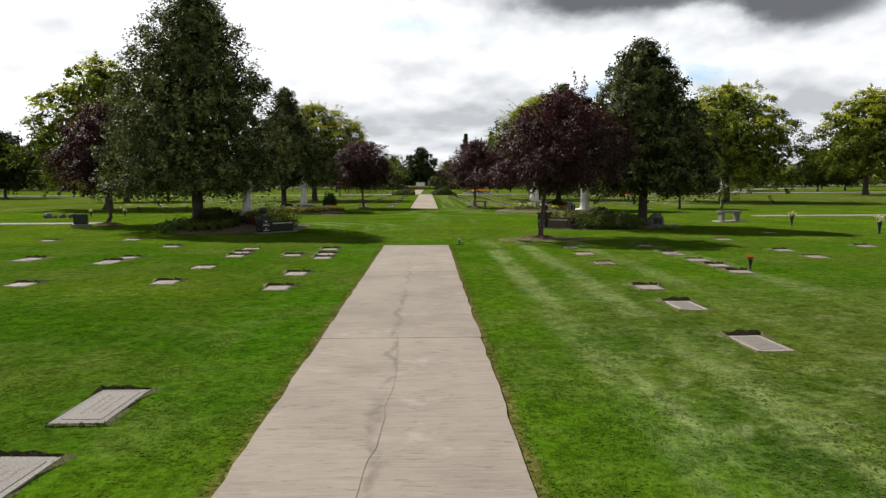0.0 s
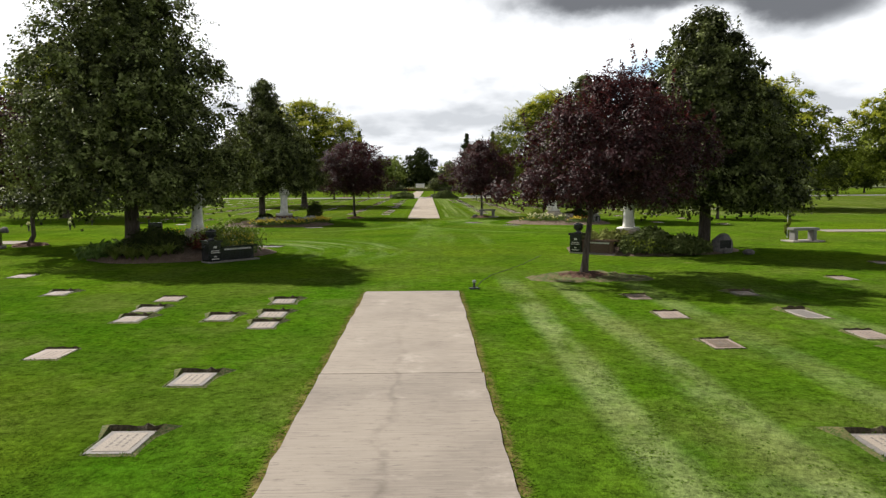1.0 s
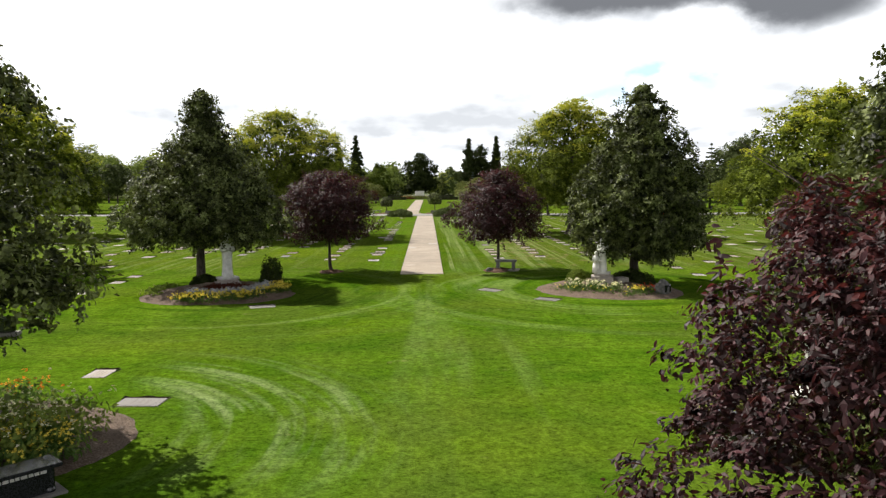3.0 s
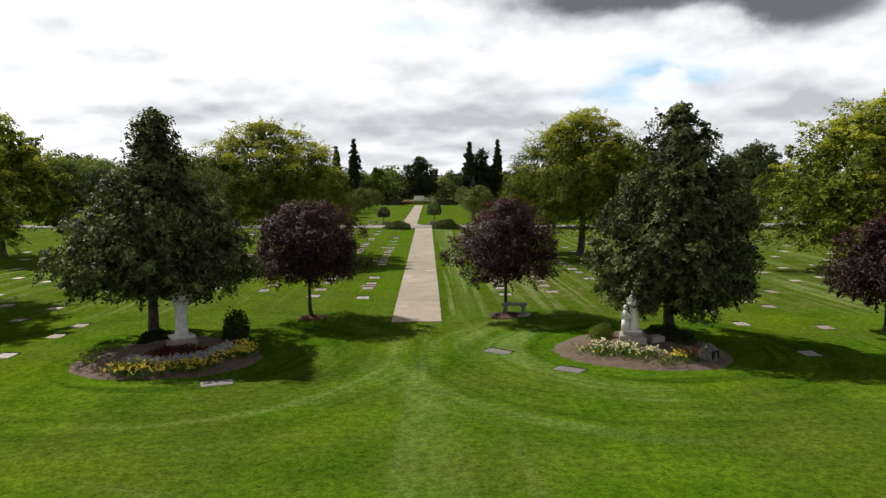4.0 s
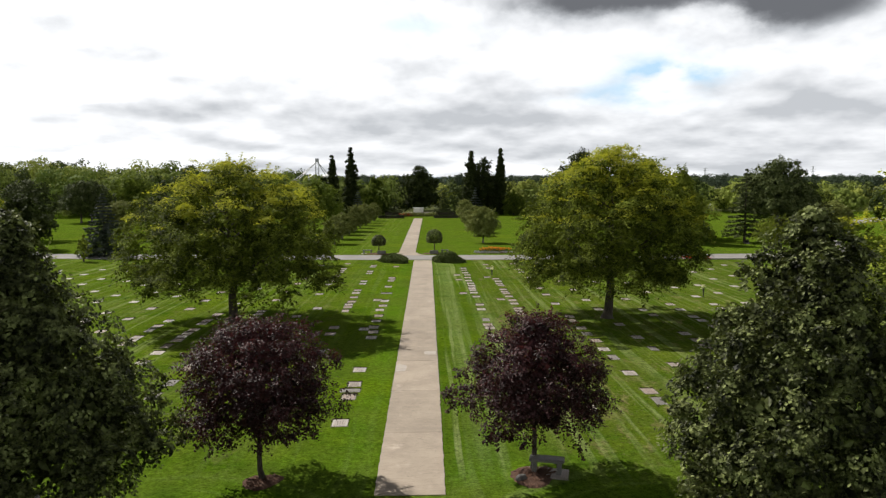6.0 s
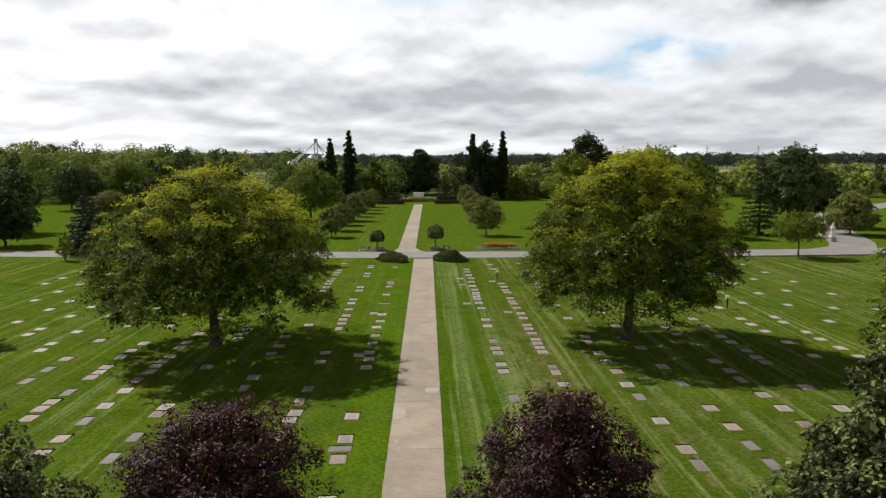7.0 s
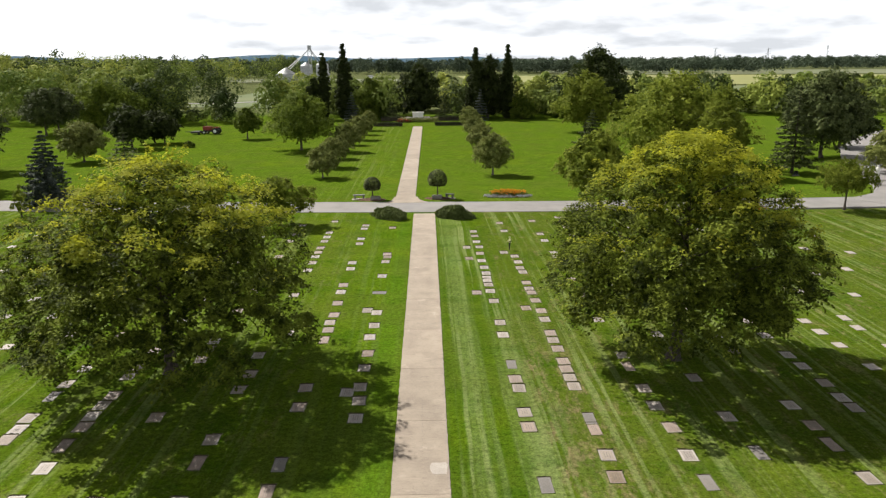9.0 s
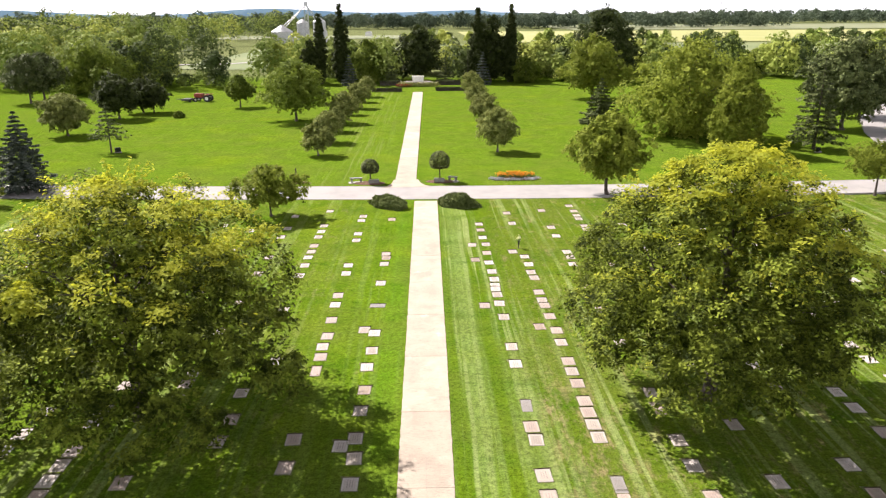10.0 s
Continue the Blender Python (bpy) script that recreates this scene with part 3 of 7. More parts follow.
def tube_arrays(points, radii, sides=8):
    pts = np.asarray(points, dtype=float)
    ahead = np.gradient(pts, axis=0)
    ahead /= np.linalg.norm(ahead, axis=1)[:, None] + 1e-9
    ref = np.where(np.abs(ahead[:, 2:3]) > 0.9, [[1.0, 0, 0]], [[0, 0, 1.0]])
    u = np.cross(ref, ahead)
    u /= np.linalg.norm(u, axis=1)[:, None]
    for i in range(1, len(u)):
        if np.dot(u[i], u[i - 1]) < 0:
            u[i] = -u[i]
    w = np.cross(ahead, u)
    a = np.arange(sides) * 2 * math.pi / sides
    ring = u[:, None, :] * np.cos(a)[None, :, None] + w[:, None, :] * np.sin(a)[None, :, None]
    verts = (pts[:, None, :] + ring * np.asarray(radii)[:, None, None]).reshape(-1, 3)
    faces = []
    for i in range(len(pts) - 1):
        for k in range(sides):
            faces.append((i * sides + k, i * sides + (k + 1) % sides, (i + 1) * sides + (k + 1) % sides, (i + 1) * sides + k))
    return verts, np.array(faces)


def joined(pieces):
    verts, faces, base = [], [], 0
    for v, f in pieces:
        verts.append(v)
        faces.append(f + base)
        base += len(v)
    return np.concatenate(verts), np.concatenate(faces)


def unit(v):
    return v / (np.linalg.norm(v, axis=-1, keepdims=True) + 1e-9)


def leaves(rng, centres, normals, length, width, spread=0.35, oval=False, far=False):
    """Pointed leaves, folded a little along the middle; oval ones have six corners, far ones three."""
    n = len(centres)
    nor = unit(normals + rng.normal(0, spread, (n, 3)))
    side = unit(np.cross(nor, rng.normal(0, 1, (n, 3))))
    along = np.cross(nor, side)
    ln = (length * rng.uniform(0.65, 1.25, n))[:, None]
    wd = (width * rng.uniform(0.7, 1.2, n))[:, None]
    tip, foot = centres + along * ln * 0.55, centres - along * ln * 0.45
    if far:
        verts = np.stack([foot + side * wd * 0.62, tip, foot - side * wd * 0.62], 1).reshape(-1, 3)
        return verts, np.arange(3 * n).reshape(n, 3)
    if oval:
        lift = nor * wd * 0.16
        a, b = centres - along * ln * 0.16 + lift, centres + along * ln * 0.24 + lift
        verts = np.stack([foot, a + side * wd * 0.48, b + side * wd * 0.4, tip, b - side * wd * 0.4, a - side * wd * 0.48], 1).reshape(-1, 3)
        return verts, np.arange(6 * n).reshape(n, 6)
    verts = np.stack([foot, centres + side * wd * 0.5 + nor * wd * 0.14, tip, centres - side * wd * 0.5 + nor * wd * 0.14], 1).reshape(-1, 3)
    return verts, np.arange(4 * n).reshape(n, 4)


def wavy(rng, dirs, count=7, freq=2.6):
    """A smooth random function on directions, about -1 to 1."""
    out = np.zeros(len(dirs))
    for _ in range(count):
        k = unit(rng.normal(0, 1, 3)) * freq * rng.uniform(0.6, 1.7)
        out += np.sin(dirs @ k * 2.0 + rng.uniform(0, 6.28))
    return out / math.sqrt(count) / 1.3


def crown_arrays(rng, profile, base, top, radius, clumps, per, leaf, clump=0.5, lumps=0.2, fill=0.45, droop=0.0, tips=0.0, flat=0.55, sprig=0, loose=0.22, oval=False, shoots=0, low_tips=0.34, shift=0.0, fronds=0, core=0, far=False, level=0.5, deep_leaf=3.2):
    """Leaves on boughs: flattened domes of leaves set over the crown, with gaps between them. profile: radius by height."""
    hs = np.linspace(0, 1, 64)
    pr = np.interp(hs, *zip(*profile))
    cdf = np.cumsum(pr + 0.12)
    h = np.interp((np.arange(clumps) + rng.uniform(0, 1, clumps)) / clumps * cdf[-1], cdf, hs)
    a = np.arange(clumps) * 2.39996 + rng.normal(0, 0.35, clumps)
    rim = np.interp(h, *zip(*profile))
    inward = 1 - fill * rng.uniform(0, 1, clumps) ** 1.8
    dirs = unit(np.stack([np.cos(a), np.sin(a), (h - 0.45) * 2.0], 1))
    lump = 1 + lumps * wavy(rng, dirs) + lumps * 0.5 * wavy(rng, dirs, freq=6.5)
    size = clump * rng.uniform(0.6, 1.4, clumps)
    r = np.maximum(radius * rim * inward * lump - size * 0.6, 0.0)
    z = base + (top - base) * h * (1 + 0.06 * wavy(rng, dirs, freq=4.0) * h) - droop * r * r / radius
    z = np.minimum(z, top - size * flat * 0.6)
    centres = np.stack([r * np.cos(a), r * np.sin(a), z], 1)
    out = unit(np.stack([np.cos(a) * rim, np.sin(a) * rim, (h - 0.4) * 0.9], 1) + 1e-6)
    ids = np.repeat(np.arange(clumps), per)
    n = len(ids)
    ball = unit(rng.normal(0, 1, (n, 3)) + out[ids] * 0.55 + np.array([0, 0, 0.35]))
    ragged = 0.62 + 0.45 * rng.uniform(0, 1, n) ** 0.7
    inner = rng.uniform(0, 1, n) < loose
    ragged[inner] *= rng.uniform(0.0, 1.0, inner.sum())
    pos = centres[ids] + ball * (ragged * size[ids])[:, None] * np.array([1, 1, flat]) + rng.normal(0, leaf[0] * 0.3, (n, 3))
    pos[:, 2] -= 0.22 * droop * np.linalg.norm(ball[:, :2], axis=1) * size[ids]
    tuft_of = None
    if fronds:
        # leaves gathered in sprays, each with its own lie and colour
        tuft_of = rng.integers(0, fronds, n)
        spray = unit(rng.normal(0, 1, (clumps, fronds, 3)) + out[:, None, :] * 0.6 + np.array([0, 0, 0.3]))
        lie = unit(spray * 0.8 + rng.normal(0, 0.42, (clumps, fronds, 3)) + np.array([0, 0, level]))[ids, tuft_of]
        reach = 0.55 + 0.5 * rng.uniform(0, 1, (clumps, fronds)) ** 0.7
        wide = rng.normal(0, 1, (n, 3)) * (0.6 / math.sqrt(fronds)) * size[ids][:, None]
        wide -= lie * (wide * lie).sum(1, keepdims=True) * 0.65
        pos = centres[ids] + spray[ids, tuft_of] * (reach[ids, tuft_of] * size[ids])[:, None] * np.array([1, 1, flat]) + wide
        pos[:, 2] -= 0.8 * np.linalg.norm(wide[:, :2], axis=1) ** 2 / size[ids]
    nor = ball * np.array([0.75, 0.75, 0.75 / max(flat, 0.4) * 0.6]) + np.array([0, 0, 0.45])
    if fronds:
        nor = lie
    if sprig:
        # thin shoots that stand out of the outline
        chosen = rng.choice(clumps, sprig, replace=True)
        step = np.linspace(0.55, 1.0, 9)
        way = unit(out[chosen] + rng.normal(0, 0.5, (sprig, 3)) + np.array([0, 0, 0.1]))
        length = size[chosen] * rng.uniform(0.95, 1.55, sprig)
        line = centres[chosen][:, None, :] + way[:, None, :] * (step[None, :, None] * length[:, None, None])
        line[:, :, 2] -= 0.15 * (step ** 2)[None, :] * length[:, None]
        line = np.repeat(line.reshape(-1, 3), 3, axis=0) + rng.normal(0, leaf[0] * 0.3, (sprig * 27, 3))
        pos = np.concatenate([pos, line])
        ids = np.concatenate([ids, np.repeat(chosen, 27)])
        nor = np.concatenate([nor, np.repeat(way, 27, axis=0) * 0.5 + np.array([0, 0, 0.6])])
    if shoots:
        # upright shoots above the crown
        chosen = rng.choice(np.nonzero(h > 0.55)[0], shoots, replace=True)
        step = np.linspace(0.3, 1.0, 14)
        way = unit(np.array([0, 0, 1.0]) + rng.normal(0, 0.2, (shoots, 3)))
        length = rng.uniform(0.45, 0.95, shoots)
        line = centres[chosen][:, None, :] + way[:, None, :] * (step[None, :, None] * length[:, None, None])
        line = np.repeat(line.reshape(-1, 3), 3, axis=0) + rng.normal(0, leaf[0] * 0.35, (shoots * 42, 3))
        pos = np.concatenate([pos, line])
        ids = np.concatenate([ids, np.repeat(chosen, 42)])
        nor = np.concatenate([nor, rng.normal(0, 1, (shoots * 42, 3)) + np.array([0, 0, 0.5])])
    pos[:, 0] += shift * np.clip((pos[:, 2] - 1.0) / 2.0, 0, 1)
    verts, faces = leaves(rng, pos, nor, *leaf, 0.28, oval, far)
    if core:
        # big shaded leaves deep inside, which close the crown
        ch = np.interp(rng.uniform(0, cdf[-1], core), cdf, hs)
        ca = rng.uniform(0, 6.283, core)
        cr = radius * np.interp(ch, *zip(*profile)) * 0.7 * np.sqrt(rng.uniform(0, 1, core))
        cz = base + (top - base) * (0.06 + 0.86 * ch) - droop * cr * cr / radius
        deep = np.stack([cr * np.cos(ca) + shift * np.clip((cz - 1.0) / 2.0, 0, 1), cr * np.sin(ca), cz], 1)
        cv, cf = leaves(rng, deep, np.stack([np.cos(ca), np.sin(ca), 0.4 + 0 * ca], 1), leaf[0] * deep_leaf, leaf[1] * deep_leaf, 0.6, oval, far)
        faces = np.concatenate([faces, cf + len(verts)])
        verts = np.concatenate([verts, cv])
    slots = np.zeros(len(pos) + core, dtype=np.int32)
    # upper outer leaves get slot 1; on locusts it imitates sunlit tops
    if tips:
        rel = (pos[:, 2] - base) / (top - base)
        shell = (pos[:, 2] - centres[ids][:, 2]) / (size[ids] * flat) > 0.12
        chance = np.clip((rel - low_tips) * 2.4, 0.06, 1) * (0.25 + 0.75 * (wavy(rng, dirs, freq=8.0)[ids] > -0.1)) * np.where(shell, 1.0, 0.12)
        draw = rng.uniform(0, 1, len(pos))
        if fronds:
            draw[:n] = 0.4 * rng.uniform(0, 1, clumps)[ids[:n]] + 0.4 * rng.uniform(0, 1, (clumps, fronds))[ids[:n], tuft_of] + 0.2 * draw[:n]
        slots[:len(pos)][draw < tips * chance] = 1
    return verts, faces, slots


def trunk_arrays(rng, height, radius, lean=(0, 0), limbs=7, start=0.35, reach=2.0, rise=0.6, crown_top=None, sides=9):
    """A tapered trunk that flares at the foot, and limbs that leave it."""
    top = crown_top or height
    zs = np.array([-0.15, 0.0, 0.12, 0.35, 0.8, 1.6]) if height > 1.8 else np.array([-0.05, 0.0, 0.05, 0.1, 0.3])
    zs = np.concatenate([zs[zs < height * 0.7], np.linspace(max(height * 0.72, 0.4), top * 0.92, 8)])
    wob = np.cumsum(rng.normal(0, 0.012 * top, (len(zs), 2)), axis=0)
    wob[:3] = 0
    pts = np.stack([lean[0] * zs + wob[:, 0] * 0.3, lean[1] * zs + wob[:, 1] * 0.3, zs], 1)
    f = np.clip(zs / (top * 0.92), 0, 1)
    rad = radius * (1 - 0.88 * f ** 0.9)
    rad[zs <= 0.0] *= 1.45
    rad[(zs > 0) & (zs < 0.2)] *= 1.2
    pieces = [tube_arrays(pts, rad, sides)]
    for i in range(limbs):
        z0 = height * start + (top * 0.8 - height * start) * (i + rng.uniform(0, 0.6)) / limbs
        k = np.interp(z0, zs, np.arange(len(zs)))
        p0 = np.array([np.interp(z0, zs, pts[:, 0]), np.interp(z0, zs, pts[:, 1]), z0])
        r0 = np.interp(z0, zs, rad) * rng.uniform(0.4, 0.62)
        a = i * 2.4 + rng.uniform(-0.4, 0.4)
        ln = reach * rng.uniform(0.65, 1.0) * (1 - 0.45 * (z0 - height * start) / top)
        s = np.linspace(0, 1, 7)
        limb = p0 + np.stack([np.cos(a) * s * ln, np.sin(a) * s * ln, rise * ln * (s ** 0.8) + 0.05 * np.sin(s * 5 + i)], 1)
        pieces.append(tube_arrays(limb, r0 * (1 - 0.82 * s), 6))
        for j in (2, 4):
            b = a + rng.choice([-1, 1]) * rng.uniform(0.5, 1.0)
            q = limb[j] + np.stack([np.cos(b) * s * ln * 0.5, np.sin(b) * s * ln * 0.5, rise * 0.7 * ln * 0.5 * s], 1)
            pieces.append(tube_arrays(q, r0 * 0.45 * (1 - 0.8 * s), 5))
    return joined(pieces)


def make_tree(name, at, label, category, seed, trunk, crown, bark, mats, crown_label="", group=""):
    rng = np.random.default_rng(seed)
    tree = thing(name, at, label, category, group)
    v, f = trunk_arrays(rng, **trunk)
    part("trunk", mesh_from("trunk", v, f, [bark], smooth=True), None, tree)
    v, f, s = crown_arrays(rng, **crown)
    part("crown", mesh_from("crown", v, f, mats, s), None, tree, crown_label)
    return tree


ROUND = [(0, 0.35), (0.12, 0.78), (0.3, 1.0), (0.5, 0.97), (0.7, 0.8), (0.86, 0.52), (1, 0.1)]
LINDEN_SHAPE = [(0, 0.6), (0.1, 0.92), (0.2, 1.0), (0.36, 1.0), (0.48, 0.92), (0.6, 0.77), (0.7, 0.61), (0.8, 0.44), (0.9, 0.26), (1, 0.06)]
PLUM_SHAPE = [(0, 0.35), (0.12, 0.8), (0.3, 1.0), (0.55, 0.96), (0.75, 0.78), (0.9, 0.5), (1, 0.12)]
FLAT_PLUM = [(0, 0.45), (0.1, 0.85), (0.25, 1.0), (0.5, 1.0), (0.72, 0.94), (0.88, 0.78), (1, 0.35)]
LOCUST_SHAPE = [(0, 0.8), (0.12, 0.94), (0.3, 1.0), (0.5, 0.97), (0.7, 0.82), (0.86, 0.58), (0.96, 0.3), (1, 0.1)]
COLUMN = [(0, 0.5), (0.1, 0.85), (0.35, 1.0), (0.6, 0.9), (0.8, 0.6), (0.93, 0.3), (1, 0.05)]


CONE_LINDEN = [(0, 0.7), (0.08, 0.95), (0.18, 1.0), (0.3, 0.89), (0.4, 0.76), (0.53, 0.57), (0.67, 0.37), (0.83, 0.2), (1, 0.05)]
PAGODA_SHAPE = [(0, 0.6), (0.06, 0.95), (0.16, 1.0), (0.35, 0.9), (0.55, 0.72), (0.75, 0.49), (0.9, 0.3), (1, 0.1)]


def linden(x, y, h, w, seed, base=1.15, shape=LINDEN_SHAPE, clump=0.58, flat=0.6, droop=0.16, radius=0.2, clumps=400, shift=0.0):
    return make_tree("linden_tree", pose(x, y, 0, 0, 0, 0 if shift else seed * 40), "dark green dense conical linden tree with low drooping branches", "tree", seed,
                     dict(height=h * 0.5, radius=radius, limbs=12, start=0.36, reach=w * 0.38, rise=0.45, crown_top=h * 0.93),
                     dict(profile=shape, base=base, top=h, radius=w / 2, clumps=clumps, per=170, leaf=(0.108, 0.086), clump=clump, lumps=0.1, fill=0.6, droop=droop, flat=flat, sprig=90, loose=0.3, shift=shift, fronds=11, core=3200, deep_leaf=2.6),
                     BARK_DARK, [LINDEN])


def plum(x, y, h, w, seed, base=1.35, lean=(0, 0), clumps=240, leaf=(0.12, 0.062), per=85, oval=False, clump=0.4, shoots=10, shift=0.0, turn=None, sprig=220, shape=PLUM_SHAPE, lumps=0.17):
    return make_tree("purple_plum_tree", pose(x, y, 0, 0, 0, seed * 25 if turn is None else turn), "small dark purple-leaved plum tree with a slim trunk", "tree", seed,
                     dict(height=h * 0.55, radius=0.085, lean=lean, limbs=10, start=0.5, reach=w * 0.42, rise=0.75, crown_top=h * 0.95),
                     dict(profile=shape, base=base, top=h, radius=w / 2, clumps=clumps, per=per, leaf=leaf, clump=clump, lumps=lumps, fill=0.8, droop=0.26, tips=0.6, flat=0.8, sprig=sprig, oval=oval, shoots=shoots, shift=shift, core=1100, deep_leaf=1.5 if oval else 2.6),
                     BARK_DARK, [PLUM, PLUM_TOP])


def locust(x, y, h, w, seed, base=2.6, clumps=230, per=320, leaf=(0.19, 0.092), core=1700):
    return make_tree("honey_locust_tree", pose(x, y, 0, 0, 0, seed * 33), "broad spreading honey locust, young leaves and sunlit tops in yellow-green", "tree", seed,
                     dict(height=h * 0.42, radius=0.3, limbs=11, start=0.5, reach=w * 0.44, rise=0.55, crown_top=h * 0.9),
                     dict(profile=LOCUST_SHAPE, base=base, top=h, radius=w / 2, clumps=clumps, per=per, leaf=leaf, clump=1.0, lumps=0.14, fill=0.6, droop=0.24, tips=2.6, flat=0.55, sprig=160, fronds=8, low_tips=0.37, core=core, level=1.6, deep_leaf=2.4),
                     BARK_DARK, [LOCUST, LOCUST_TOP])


# ---- ground, walks and road ----
def ground_sheet():
    near = np.arange(-60, 261, 4.0)
    ys = np.concatenate([[-4000, -1500, -600, -200], near, [300, 400, 600, 1000, 1800, 3000, 4500]])
    xs = np.concatenate([[-4500, -2500, -1200, -500, -250], np.arange(-140, 141, 4.0), [250, 500, 1200, 2500, 4500]])
    gx, gy = np.meshgrid(xs, ys)
    z = np.zeros_like(gx)
    far = (gy > 130) | (np.abs(gx) > 30)
    z[far] = (0.06 * np.sin(gx * 0.11) * np.sin(gy * 0.07))[far] - 0.06
    verts = np.stack([gx, gy, z], -1).reshape(-1, 3)
    w = len(xs)
    idx = np.arange(len(verts)).reshape(len(ys), w)
    faces = np.stack([idx[:-1, :-1], idx[:-1, 1:], idx[1:, 1:], idx[1:, :-1]], -1).reshape(-1, 4)
    ob = new("ground", mesh_from("ground", verts, faces, [GRASS], smooth=True))
    return tagged(ob, "mown green lawn with pale mower streaks and worn spots", "lawn", kind="structure")


ground_sheet()


def slab_mesh(width, length, seed, thick=0.12, lift=0.02):
    """A concrete slab with a chipped, wavering edge."""
    rng = random.Random(seed)
    bm = bmesh.new()
    n = 22
    left = [bm.verts.new((-width / 2 + rng.uniform(-0.014, 0.014), -length / 2 + length * i / n, lift)) for i in range(n + 1)]
    right = [bm.verts.new((width / 2 + rng.uniform(-0.014, 0.014), -length / 2 + length * i / n, lift)) for i in range(n + 1)]
    for i in range(n):
        bm.faces.new((left[i], right[i], right[i + 1], left[i + 1]))
    made = bmesh.ops.extrude_face_region(bm, geom=list(bm.faces))
    bmesh.ops.translate(bm, verts=[v for v in made["geom"] if isinstance(v, bmesh.types.BMVert)], vec=(0, 0, -thick))
    return mesh_of("slab", bm, CONCRETE)


def walkway(name, label, x0, y0, x1, y1, width, length, seed):
    walk_thing = thing(name, pose(0, 0, 0), label, "path", kind="structure")
    span = math.hypot(x1 - x0, y1 - y0)
    count = max(1, round(span / length))
    step = span / count
    kinds = [slab_mesh(width, step - 0.018, seed + i) for i in range(4)]
    turn = math.degrees(math.atan2(-(x1 - x0), y1 - y0))
    for i in range(count):
        f = (i + 0.5) / count
        part("slab", kinds[i % 4], None, walk_thing, at=pose(x0 + (x1 - x0) * f, y0 + (y1 - y0) * f, 0.0, 0, 0, turn))
    return walk_thing


def path_sheet(name, mat, points, widths, label, category, z=0.012):
    """A ribbon along a line of points, with its own thickness."""
    pts = np.array(points, dtype=float)
    ahead = unit(np.gradient(pts, axis=0))
    side = np.stack([ahead[:, 1], -ahead[:, 0]], 1) * (np.array(widths) / 2)[:, None]
    left, right = pts - side, pts + side
    bm = bmesh.new()
    lv = [bm.verts.new((*p, z)) for p in left]
    rv = [bm.verts.new((*p, z)) for p in right]
    for i in range(len(pts) - 1):
        bm.faces.new((lv[i], rv[i], rv[i + 1], lv[i + 1]))
    made = bmesh.ops.extrude_face_region(bm, geom=list(bm.faces))
    bmesh.ops.translate(bm, verts=[v for v in made["geom"] if isinstance(v, bmesh.types.BMVert)], vec=(0, 0, -0.15))
    return solid(name, bm, mat, pose(0, 0, 0), label, category, kind="structure")


# the cross road, a little bent, and what leads off it
road_line = [(x, 112.1 - 0.02 * x + 0.0009 * x * x) for x in range(-90, 91, 6)]
path_sheet("road", ROAD, road_line, [5.0] * len(road_line), "pale worn cemetery road crossing the walk", "road", 0.03)
side_line = [(44, 112.5), (49, 116), (52.5, 122), (56, 131), (61, 143), (68, 156), (77, 168), (90, 182), (110, 200)]
path_sheet("road_branch", ROAD, side_line, [5.0, 5.0, 5.0, 5.0, 5.2, 5.5, 6, 6, 6], "pale road branching off behind the pines", "road", 0.036)
# trumpet mouths where the walk meets the road
mouth = [(-1.75, 114.2), (-1.8, 115.0), (-1.85, 116.0), (-1.9, 117.4)]
path_sheet("path_mouth", CONCRETE, mouth, [4.6, 3.4, 2.7, 2.4], "flared concrete mouth of the walk", "path", 0.042)


# ---- woods, fields and hills in the distance ----
def rising(name, mat, x0, x1, y0, y1, z, label, category):
    bm = bmesh.new()
    rng = random.Random(int(x0 + y0))
    n = 16
    near = [bm.verts.new((x0 + (x1 - x0) * i / n, y0 + rng.uniform(-4, 4), z)) for i in range(n + 1)]
    far = [bm.verts.new((x0 * 1.0 + (x1 - x0) * i / n, y1 + rng.uniform(-4, 4), z)) for i in range(n + 1)]
    for i in range(n):
        bm.faces.new((near[i], near[i + 1], far[i + 1], far[i]))
    return solid(name, bm, mat, pose(0, 0, 0), label, category, kind="structure")


rising("field_ripe", WHEAT, 30, 700, 470, 760, 0.25, "pale yellow ripe grain field", "field")
rising("field_meadow", MEADOW, -78, 420, 272, 455, 0.12, "green hay meadow behind the tree line", "field")
rising("field_stubble", STUBBLE, 150, 1300, 800, 1150, 0.4, "dull green stubble field near the horizon", "field")
rising("field_pale", STUBBLE, -150, 20, 560, 640, 0.3, "dull green field strip between woods", "field")
path_sheet("farm_lane", ROAD, [(-150, 292), (-100, 292), (-66, 297), (-58, 306)], [3.5, 3.5, 3.5, 3.5], "pale farm lane behind the trees", "road", 0.2)


